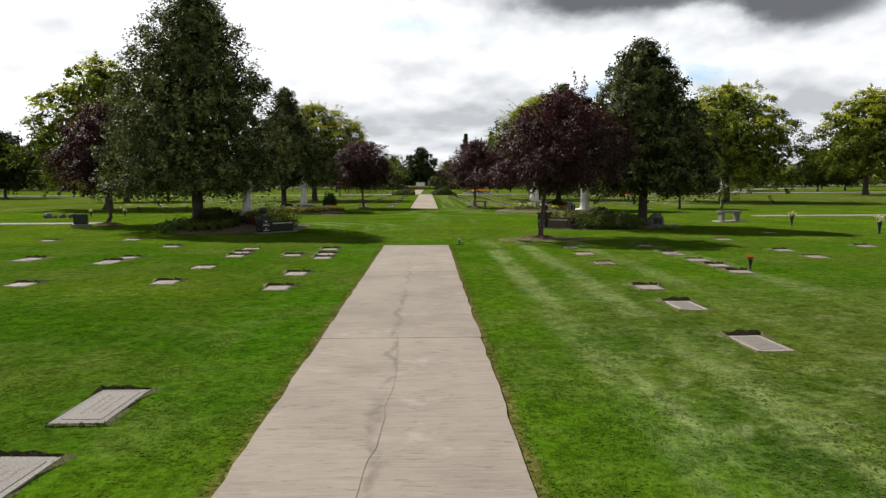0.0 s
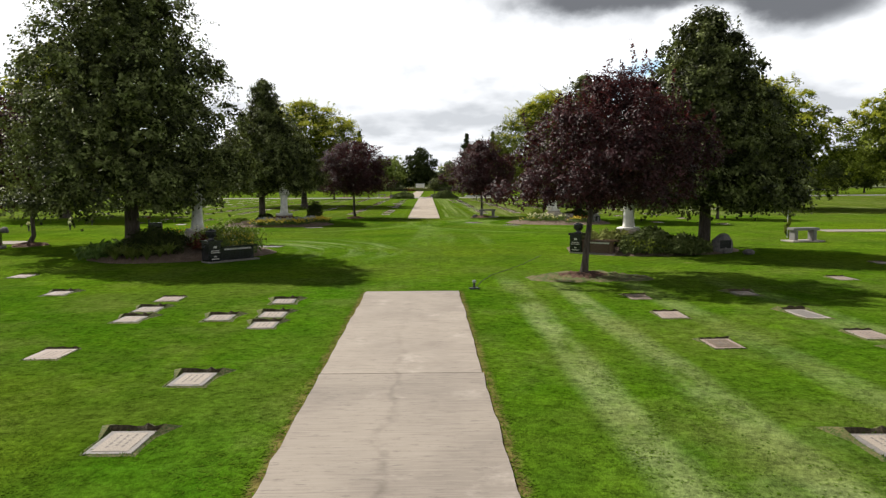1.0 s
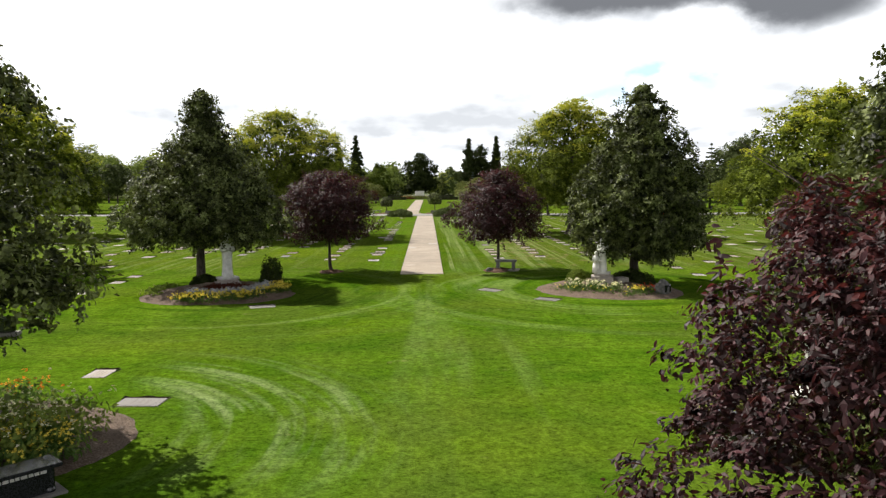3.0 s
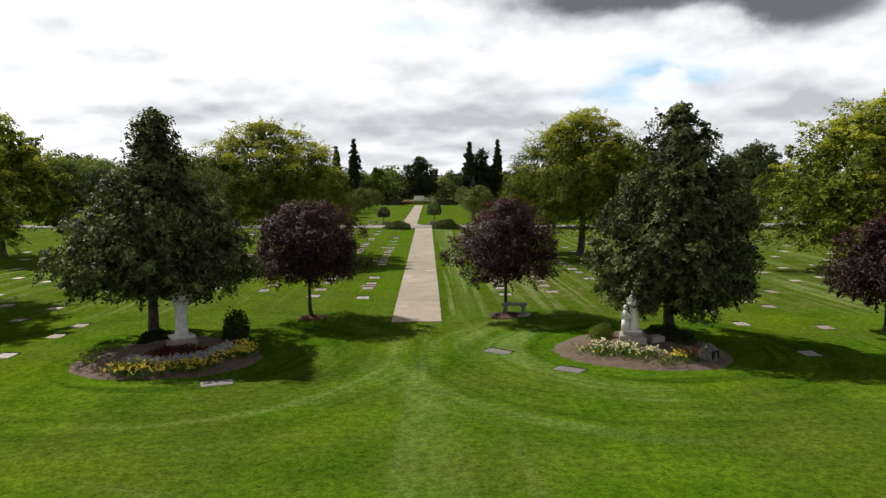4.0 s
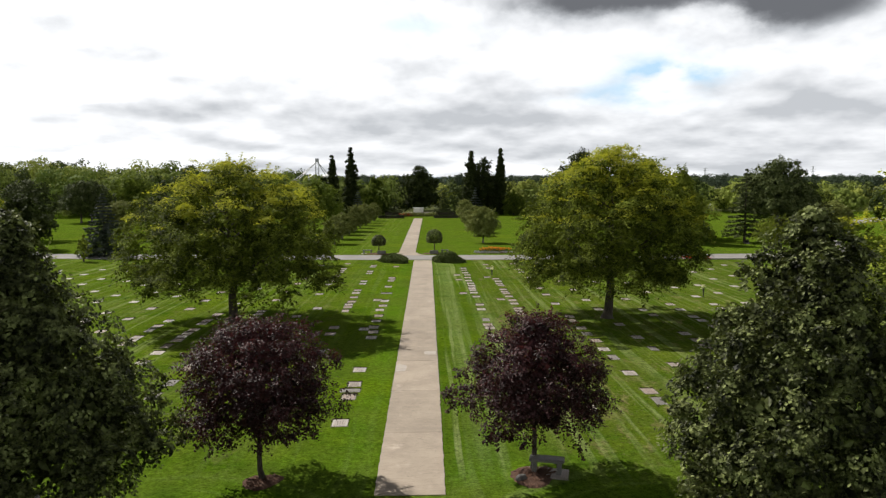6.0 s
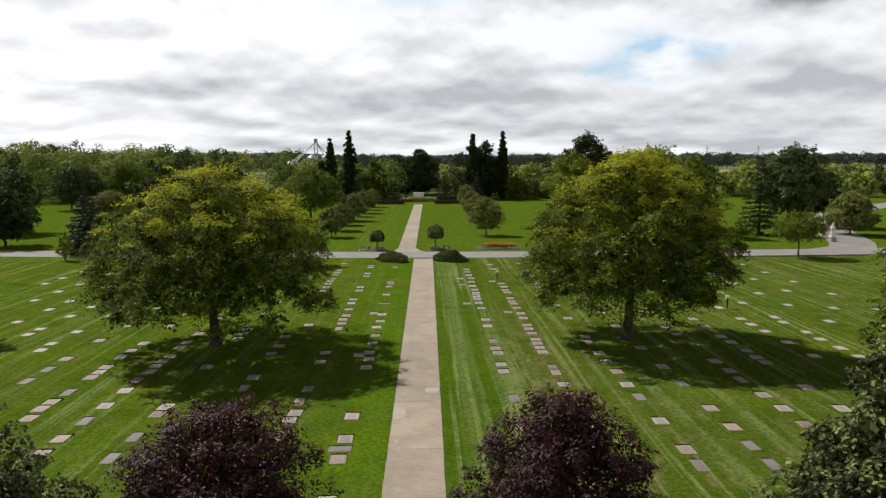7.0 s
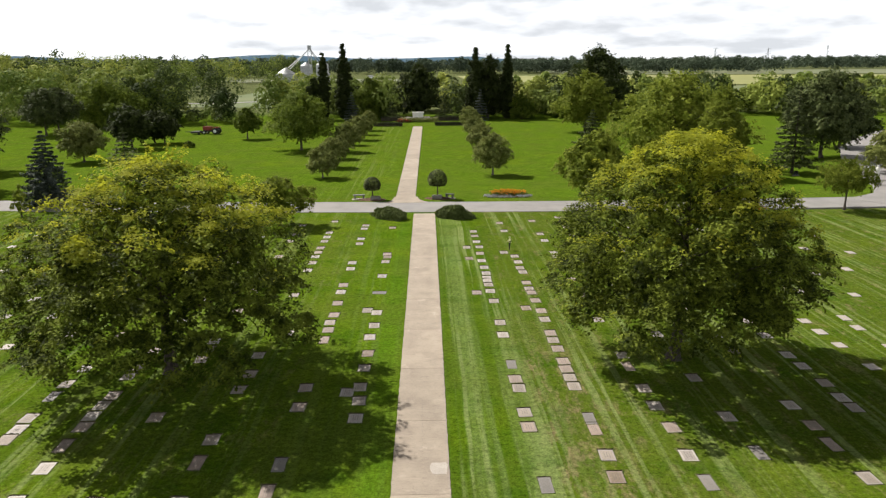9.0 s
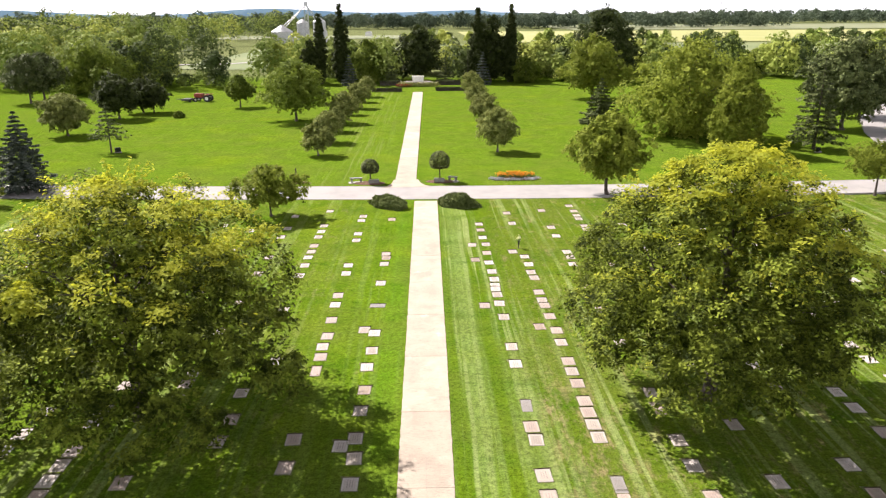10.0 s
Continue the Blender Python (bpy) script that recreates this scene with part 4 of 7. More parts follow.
def hills():
    bm = bmesh.new()
    rng = np.random.default_rng(4)
    az = np.radians(np.linspace(-75, 75, 151))
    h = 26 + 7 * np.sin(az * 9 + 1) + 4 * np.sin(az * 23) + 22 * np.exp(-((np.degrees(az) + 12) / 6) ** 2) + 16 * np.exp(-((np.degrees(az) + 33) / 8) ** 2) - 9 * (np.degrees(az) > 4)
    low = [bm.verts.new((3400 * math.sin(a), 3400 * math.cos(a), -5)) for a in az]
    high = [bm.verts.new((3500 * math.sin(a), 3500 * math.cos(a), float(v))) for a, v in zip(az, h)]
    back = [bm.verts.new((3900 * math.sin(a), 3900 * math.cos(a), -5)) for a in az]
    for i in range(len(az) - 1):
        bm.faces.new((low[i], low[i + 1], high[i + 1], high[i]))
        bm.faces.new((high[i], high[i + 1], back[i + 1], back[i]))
    solid("backdrop", bm, HILL, pose(0, 0, 0), "wooded hills on the horizon, coloured with blue haze", "hills", kind="structure", smooth=True)


hills()


def woods(name, seed, spots, leaf, per, label, shades=(0.45, 0.3, 0.25), mats=None):
    """Far trees whose crowns run together, each of some round lobes: (x, y, height, width) each."""
    rng = np.random.default_rng(seed)
    vs, fs, ss, base = [], [], [], 0
    for x, y, h, w in spots:
        lobes = 7
        la = np.arange(lobes) * 2.4 + rng.uniform(0, 6.28)
        lh = np.linspace(0.36, 0.84, lobes) + rng.normal(0, 0.03, lobes)
        lr = np.interp(lh, (0.3, 0.5, 0.72, 0.9), (0.36, 0.34, 0.22, 0.06)) * rng.uniform(0.75, 1.1, lobes)
        ls = np.interp(lh, (0.3, 0.6, 0.9), (0.24, 0.23, 0.15)) * rng.uniform(0.85, 1.2, lobes)
        k = rng.integers(0, lobes, per)
        d = unit(rng.normal(0, 1, (per, 3)) + np.array([0, 0, 0.35]))
        rr = (0.72 + 0.28 * rng.uniform(0, 1, per) ** 0.5) * (1 + 0.14 * wavy(rng, d, freq=4.5))
        pos = np.stack([x + (np.cos(la) * lr)[k] * w + d[:, 0] * rr * ls[k] * w,
                        y + (np.sin(la) * lr)[k] * w + d[:, 1] * rr * ls[k] * w,
                        np.maximum(lh[k] * h + d[:, 2] * rr * ls[k] * h * 0.82, 0.2)], 1)
        pos = np.where(rng.uniform(0, 1, per)[:, None] < 0.12, np.stack([x + d[:, 0] * w * 0.3, y + d[:, 1] * w * 0.3, rng.uniform(0.1, 0.45, per) * h], 1), pos)
        v, f = leaves(rng, pos, d + np.array([0, 0, 0.25]), leaf, leaf * 0.75, 0.3, far=True)
        vs.append(v)
        fs.append(f + base)
        ss.append(np.full(per, rng.choice(3, p=shades), dtype=np.int32))
        base += len(v)
    ob = new(name, mesh_from(name, np.concatenate(vs), np.concatenate(fs), mats or [WOODS, WOODS_LIGHT, WOODS_DARK], np.concatenate(ss)))
    return tagged(ob, label, "woods", kind="stuff")


def scatter(seed, count, x0, x1, y0, y1, h0, h1, keep=None):
    rng = np.random.default_rng(seed)
    out = []
    while len(out) < count:
        x, y = rng.uniform(x0, x1), rng.uniform(y0, y1)
        if keep is None or keep(x, y):
            h = rng.uniform(h0, h1) * (0.92 + 0.07 * math.sin(x * 0.061 + y * 0.013) + 0.05 * math.sin(x * 0.17 + 2.0))
            out.append((x, y, h, h * rng.uniform(0.8, 1.2)))
    return out


def off_lane(x, y):
    """Leaves the gap open through which the farm shows."""
    slope = (x - 0.2) / (y - 48.7)
    return not (-0.265 < slope < -0.105) and not (-0.37 < slope < -0.2 and y > 238) and not -0.345 < slope < -0.30


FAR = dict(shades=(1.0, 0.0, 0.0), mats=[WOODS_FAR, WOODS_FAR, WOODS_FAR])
woods("woods_left", 5, scatter(5, 190, -260, -30, 236, 330, 11, 17, off_lane), 0.8, 640, "dense green mixed woods beyond the lawn")
woods("woods_left_edge", 21, scatter(21, 44, -170, -36, 214, 242, 9, 16, off_lane), 0.62, 1300, "edge of the woods with rounded green crowns")
woods("woods_left_brush", 22, scatter(22, 70, -170, -30, 212, 222, 2.2, 5.0), 0.5, 260, "low brush along the edge of the woods")
woods("woods_left_far", 6, scatter(6, 430, -480, -80, 320, 640, 15, 20, lambda x, y: x < -100 or y > 470), 1.05, 260, "far rolling woods with rounded tree tops", (0.4, 0.1, 0.5))
woods("woods_middle", 7, scatter(7, 120, -40, 44, 224, 262, 5, 11.5), 0.8, 420, "mixed trees and brush behind the altar")
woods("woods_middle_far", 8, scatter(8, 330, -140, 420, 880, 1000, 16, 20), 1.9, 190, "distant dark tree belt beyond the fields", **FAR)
woods("woods_right", 9, scatter(9, 210, 38, 300, 226, 268, 5.5, 11.5), 0.85, 420, "hedgerow trees along the lawn's far edge")
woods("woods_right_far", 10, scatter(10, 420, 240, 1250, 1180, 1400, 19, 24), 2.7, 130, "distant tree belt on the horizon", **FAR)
woods("woods_hedgerow", 11, scatter(11, 60, -20, 320, 440, 462, 5, 9), 1.5, 220, "far hedgerow in front of the ripe field")
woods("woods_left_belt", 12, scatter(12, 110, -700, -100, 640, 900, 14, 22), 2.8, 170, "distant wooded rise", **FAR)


# ---- walks ----
walkway("path_near", "weathered pale concrete walk with brushed slabs", -0.10, -16.4, -0.10, 20.15, 1.79, 6.1, 10)
walkway("path_middle", "long pale concrete walk between the graves", 0.0, 49.62, 0.02, 109.0, 1.95, 4.95, 20)
walkway("path_far", "narrow concrete walk leading to the altar", -1.92, 117.3, -1.60, 201.5, 2.0, 6.0, 30)


def repair_patch(x, y, sx, sy, seed):
    rng = random.Random(seed)
    bm = bmesh.new()
    ring = []
    for i in range(14):
        a = 2 * math.pi * i / 14
        k = 1 / max(abs(math.cos(a)), abs(math.sin(a))) * rng.uniform(0.9, 1.03)
        ring.append(bm.verts.new((math.cos(a) * sx / 2 * k, math.sin(a) * sy / 2 * k, 0.0)))
    bm.faces.new(ring)
    made = bmesh.ops.extrude_face_region(bm, geom=list(bm.faces))
    bmesh.ops.translate(bm, verts=[v for v in made["geom"] if isinstance(v, bmesh.types.BMVert)], vec=(0, 0, 0.005))
    solid("repair_patch", bm, PATCH, pose(x, y, 0.0205), "pale fresh concrete repair patch in the walk", "patch", "walk repairs", "structure")


repair_patch(0.62, 66.0, 0.62, 0.75, 1)
repair_patch(-0.72, 63.1, 0.5, 1.25, 2)


def crack(x0, y0, x1, y1, seed):
    """A narrow crack that wanders along the slab."""
    rng = random.Random(seed)
    n = 22
    pts = [(x0 + (x1 - x0) * i / n + rng.uniform(-0.022, 0.022), y0 + (y1 - y0) * i / n) for i in range(n + 1)]
    bm = bmesh.new()
    lo = [bm.verts.new((x - rng.uniform(0.0006, 0.004), y, 0.0225)) for x, y in pts]
    hi = [bm.verts.new((x + rng.uniform(0.0006, 0.004), y, 0.0225)) for x, y in pts]
    for i in range(n):
        bm.faces.new((lo[i], hi[i], hi[i + 1], lo[i + 1]))
    solid("crack", bm, CARVED, pose(0, 0, 0), "thin dark crack along the concrete walk", "crack", "walk cracks", "structure")


crack(-0.28, 1.5, -0.1, 6.05, 4)
crack(-0.1, 6.2, -0.14, 8.6, 5)
crack(0.05, 66.5, 0.02, 71.2, 6)


# narrow side walks off the round lawn
path_sheet("side_walk_left", CONCRETE, [(-60, 33.8), (-40, 33.2), (-24, 32.9), (-14.6, 33.0)], [1.3] * 4, "narrow pale concrete side walk across the lawn", "path", 0.02)
path_sheet("side_walk_right", CONCRETE, [(17.0, 36.6), (30, 36.4), (48, 36.2), (70, 36.4)], [1.3] * 4, "narrow pale concrete side walk across the lawn", "path", 0.02)


# ---- planting beds ----
def bed_mesh(rx, ry, height, seed, mat, rough=0.12):
    rng = np.random.default_rng(seed)
    bm = bmesh.new()
    sides, rings = 48, 7
    edge = 1 + rough * 0.5 * np.sin(np.arange(sides) * 2 * math.pi / sides * 3 + seed) + rng.normal(0, 0.012, sides)
    mid = bm.verts.new((0, 0, height))
    last = None
    for k in range(1, rings + 1):
        f = k / rings
        row = []
        for i in range(sides):
            a = 2 * math.pi * i / sides
            z = height * (1 - f ** 2.2) + (0 if k == rings else float(rng.normal(0, 0.02)))
            row.append(bm.verts.new((rx * f * edge[i] * math.cos(a), ry * f * edge[i] * math.sin(a), z - (0.03 if k == rings else 0))))
        for i in range(sides):
            j = (i + 1) % sides
            if last is None:
                bm.faces.new((mid, row[i], row[j]))
            else:
                bm.faces.new((last[i], row[i], row[j], last[j]))
        last = row
    return mesh_of("bed", bm, mat, True)


def bed(x, y, rx, ry, height, seed, label, mat=None, turn=0):
    return solid("mulch_bed", bed_mesh(rx, ry, height, seed, mat or MULCH), None, pose(x, y, 0.012, 0, 0, turn), label, "flower bed", "round lawn beds")


def ring_of_mulch(x, y, r, seed, label="bare mulch ring round a tree trunk"):
    solid("mulch_ring", bed_mesh(r, r * 0.8, 0.09, seed, RED_MULCH, 0.2), None, pose(x, y, 0.008, 0, 0, seed * 20), label, "mulch", "mulch rings")


def arc_spots(rng, cx, cy, rx, ry, a0, a1, inner, outer, count):
    a = np.radians(rng.uniform(a0, a1, count))
    f = np.sqrt(rng.uniform(inner ** 2, outer ** 2, count))
    return np.stack([cx + rx * f * np.cos(a), cy + ry * f * np.sin(a)], 1), f


def planting(name, label, category, seed, spots, ground, leaf_mat, petal_mat, tall, leaf, per, petals, petal, spread=0.13):
    """Bedding plants: low tufts of leaves, and flowers on top of them."""
    rng = np.random.default_rng(seed)
    n = len(spots)
    high = tall * rng.uniform(0.6, 1.2, n)
    ids = np.repeat(np.arange(n), per)
    base = np.stack([spots[:, 0], spots[:, 1], ground], 1)
    off = rng.normal(0, 1, (len(ids), 3)) * np.array([spread, spread, 0])
    pos = base[ids] + off
    pos[:, 2] += high[ids] * rng.uniform(0.1, 0.9, len(ids))
    v, f = leaves(rng, pos, off * 4 + np.array([0, 0, 0.5]), leaf, leaf * 0.45, 0.5)
    s = np.zeros(len(f), dtype=np.int32)
    mats = [leaf_mat]
    if petals:
        ids = np.repeat(np.arange(n), petals)
        heads = base[ids] + rng.normal(0, 1, (len(ids), 3)) * np.array([spread, spread, 0.02])
        heads[:, 2] += high[ids] * rng.uniform(0.8, 1.1, len(ids)) + 0.02
        blooms = np.repeat(heads, 4, axis=0) + rng.normal(0, petal * 0.28, (len(ids) * 4, 3))
        v2, f2 = leaves(rng, blooms, np.tile([0.0, 0, 1.0], (len(blooms), 1)), petal, petal * 0.8, 0.4)
        f = np.concatenate([f, f2 + len(v)])
        v = np.concatenate([v, v2])
        s = np.concatenate([s, np.ones(len(f2), dtype=np.int32)])
        mats.append(petal_mat)
    ob = new(name, mesh_from(name, v, f, mats, s))
    return tagged(ob, label, category, kind="stuff")


def mound(f, height):
    return 0.012 + height * (1 - f ** 2.2)


BEDS = dict(near_left=(-7.3, 28.3, 2.75, 2.6, 0.30), near_right=(7.1, 28.8, 2.7, 2.3, 0.26), far_left=(-7.45, 44.2, 2.75, 2.85, 0.30), far_right=(7.25, 44.75, 2.75, 2.85, 0.26))
bed(*BEDS["near_left"], 1, "brown mulch bed under a linden with mixed flowers")
bed(*BEDS["near_right"], 2, "brown mulch bed under a linden with low juniper")
bed(*BEDS["far_left"], 3, "mulch bed ringed with yellow and silver bedding plants")
bed(*BEDS["far_right"], 4, "mulch bed with cream and yellow flowers round a statue")

rng = np.random.default_rng(77)
B = BEDS["far_left"]
spots, f = arc_spots(rng, *B[:4], 245, 380, 0.70, 0.90, 105)
planting("yellow_flowers", "band of lemon-yellow marigold bedding flowers", "flowers", 1, spots, mound(f, B[4]), BEDDING, YELLOW, 0.20, 0.10, 18, 5, 0.062)
spots, f = arc_spots(rng, *B[:4], 246, 372, 0.55, 0.64, 60)
planting("silver_plants", "curved band of silver-grey dusty miller plants", "plants", 2, spots, mound(f, B[4]), SILVER, None, 0.22, 0.11, 30, 0, 0.0, 0.1)
spots, f = arc_spots(rng, *B[:4], 250, 350, 0.12, 0.42, 50)
planting("russet_plants", "low russet-red bedding plants before the statue", "plants", 3, spots, mound(f, B[4]), RUSSET, None, 0.14, 0.10, 22, 0, 0.0)
spots, f = arc_spots(rng, *B[:4], 160, 215, 0.7, 1.0, 40)
planting("grass_tufts", "low tufts of green grass at the bed's edge", "plants", 31, spots[:14], mound(f[:14], B[4]), LIME, None, 0.2, 0.16, 16, 0, 0.0)
B = BEDS["far_right"]
spots, f = arc_spots(rng, *B[:4], 195, 268, 0.5, 0.70, 18)
planting("cream_flowers", "clumps of cream and pale yellow bedding flowers", "flowers", 4, spots, mound(f, B[4]), BEDDING, CREAM, 0.24, 0.11, 46, 7, 0.06)
spots, f = arc_spots(rng, *B[:4], 182, 300, 0.6, 0.86, 34)
planting("small_yellow_flowers", "scattered small yellow flowers in green tufts", "flowers", 5, spots, mound(f, B[4]), BEDDING, YELLOW, 0.16, 0.09, 18, 1, 0.05)
spots, f = arc_spots(rng, *B[:4], 280, 296, 0.6, 0.76, 9)
planting("bright_yellow_flowers", "dense patch of bright yellow flowers", "flowers", 6, spots, mound(f, B[4]), BEDDING, YELLOW, 0.18, 0.10, 16, 5, 0.055)
spots, f = arc_spots(rng, *B[:4], 300, 312, 0.6, 0.8, 6)
planting("orange_red_flowers", "small patch of orange-red flowers near the boulder", "flowers", 7, spots, mound(f, B[4]), BEDDING, REDFLOWER, 0.18, 0.10, 14, 3, 0.05)
B = BEDS["near_left"]
spots, f = arc_spots(rng, *B[:4], 312, 372, 0.35, 0.85, 60)
planting("mixed_flowers", "tall light-green bedding with white and yellow flowers", "flowers", 8, spots, mound(f, B[4]), LIME, CREAM, 0.7, 0.12, 34, 3, 0.05, 0.2)
spots, f = arc_spots(rng, *B[:4], 322, 350, 0.6, 0.92, 30)
planting("yellow_daisies", "yellow daisies among dark green leaves", "flowers", 9, spots, mound(f, B[4]), BEDDING, YELLOW, 0.42, 0.12, 26, 5, 0.05)
spots, f = arc_spots(rng, *B[:4], 306, 322, 0.45, 0.7, 13)
planting("red_foliage", "dark red foliage plants beside the memorial", "plants", 10, spots, mound(f, B[4]), RUSSET, None, 0.45, 0.12, 44, 0, 0.0, 0.14)
spots, f = arc_spots(rng, *B[:4], 60, 130, 0.5, 0.9, 30)
planting("orange_flowers", "orange flowers at the back of the bed", "flowers", 11, spots, mound(f, B[4]), BEDDING, ORANGE, 0.4, 0.12, 20, 3, 0.05)
spots, f = arc_spots(rng, *B[:4], 185, 232, 0.6, 0.98, 60)
planting("hosta_leaves", "broad pale-edged leaves at the edge of the bed", "plants", 12, spots, mound(f, B[4]), BEDDING, CREAM, 0.25, 0.22, 16, 0, 0.0, 0.16)


def daylilies(seed, spots, ground, high):
    """Clumps of long narrow leaves that arch outwards."""
    r = np.random.default_rng(seed)
    vs, fs, n0 = [], [], 0
    for (x, y), z in zip(spots, ground):
        for _ in range(34):
            a, out, h = r.uniform(0, 6.283), r.uniform(0.25, 0.55), high * r.uniform(0.6, 1.1)
            t = np.linspace(0, 1, 5)
            line = np.stack([x + np.cos(a) * out * t ** 1.4, y + np.sin(a) * out * t ** 1.4, z + h * (1.7 * t - 1.1 * t * t)], 1)
            side = np.array([-np.sin(a), np.cos(a), 0.0]) * 0.013
            w = (1 - t ** 2)[:, None] + 0.08
            v = np.concatenate([line + side * w, line - side * w])
            fs.append(np.array([(i, i + 1, i + 6, i + 5) for i in range(4)]) + n0)
            vs.append(v)
            n0 += len(v)
    ob = new("daylily_leaves", mesh_from("daylily_leaves", np.concatenate(vs), np.concatenate(fs), [LIME]))
    return tagged(ob, "arching yellow-green daylily leaves at the bed's edge", "plants", kind="stuff")


spots, f = arc_spots(rng, *B[:4], 236, 282, 0.66, 0.95, 22)
daylilies(5, spots, mound(f, B[4]), 0.45)
B = BEDS["near_right"]
spots, f = arc_spots(rng, *B[:4], 185, 225, 0.4, 0.85, 40)
planting("bronze_grass", "tan and yellow-green ornamental foliage behind a memorial", "plants", 13, spots, mound(f, B[4]), OLIVE, CREAM, 0.42, 0.2, 34, 0, 0.0, 0.16)
spots, f = arc_spots(rng, *B[:4], 246, 262, 0.62, 0.9, 22)
planting("lime_shrub", "low lime-yellow shrub leaves", "plants", 14, spots, mound(f, B[4]), BRIGHT, None, 0.4, 0.1, 50, 0, 0.0, 0.16)


def shrub(name, x, y, rx, ry, h, seed, mat, label, leaf=0.1, count=2600, spiky=0.0, z=0.1, category="shrub"):
    rng = np.random.default_rng(seed)
    d = unit(rng.normal(0, 1, (count, 3)))
    d[:, 2] = np.abs(d[:, 2])
    r = (0.55 + 0.45 * rng.uniform(0, 1, count) ** 0.6) * (1 + 0.14 * wavy(rng, d, freq=4.0))
    pos = d * r[:, None] * np.array([rx, ry, h])
    out = d * np.array([1, 1, 0.5])
    v, f = leaves(rng, pos, out * (1 - spiky) + np.array([0, 0, 0.3]), leaf, leaf * (0.5 - 0.25 * spiky), 0.5)
    shrub_thing = thing(name, pose(x, y, z, 0, 0, seed * 17), label, category)
    part("foliage", mesh_from("foliage", v, f, [mat]), None, shrub_thing)
    stems = []
    for i in range(7):
        a = i * 0.9 + seed
        s = np.linspace(0, 1, 5)
        stems.append(tube_arrays(np.stack([np.cos(a) * s * rx * 0.6, np.sin(a) * s * ry * 0.6, s * h * 0.7 - 0.1], 1), 0.03 * (1 - 0.7 * s), 5))
    sv, sf = joined(stems)
    part("stems", mesh_from("stems", sv, sf, [BARK_DARK]), None, shrub_thing)
    return shrub_thing


shrub("juniper_shrub", 6.75, 27.35, 1.0, 0.75, 0.62, 1, JUNIPER, "spreading feathery juniper in the bed", 0.2, 4200, 0.6)
shrub("juniper_shrub", 7.7, 27.0, 0.75, 0.6, 0.45, 2, JUNIPER, "spreading feathery juniper beside the trunk", 0.2, 3000, 0.6)
shrub("yew_mound", -7.6, 27.2, 1.15, 0.9, 0.75, 3, POPLAR, "dark rounded yew mound in deep shade", 0.1, 5000)
# leaf cone added in place of a low linden branch and thin shrub
shrub("rose_shrub", -5.95, 45.9, 0.48, 0.5, 1.15, 4, POPLAR, "dark leaf cone for a linden's hanging branch and thin shrub", 0.11, 1900)
shrub("dark_shrub", -8.6, 45.9, 0.8, 0.5, 0.4, 5, POPLAR, "low dark shrub at the foot of the tree", 0.12, 2000)
shrub("boxwood_shrub", 6.2, 45.6, 0.5, 0.45, 0.6, 6, BROAD, "small clipped green boxwood behind the statue", 0.07, 2400)
shrub("yew_mound", 8.3, 45.4, 1.1, 0.7, 0.55, 7, POPLAR, "dark low yew behind the statue", 0.1, 3600)
shrub("juniper_shrub", -3.1, 107.4, 2.05, 1.0, 0.95, 8, JUNIPER, "broad low juniper at the corner of the road", 0.28, 5200, 0.4, 0.0)
shrub("juniper_shrub", 2.75, 107.3, 1.75, 1.1, 1.05, 9, JUNIPER, "broad low juniper at the corner of the road", 0.28, 5200, 0.4, 0.0)
shrub("berry_shrub", 30.5, 110.2, 1.6, 0.5, 0.45, 10, REDFLOWER, "low red flowering shrub beside the road", 0.16, 900, 0.0, 0.0)

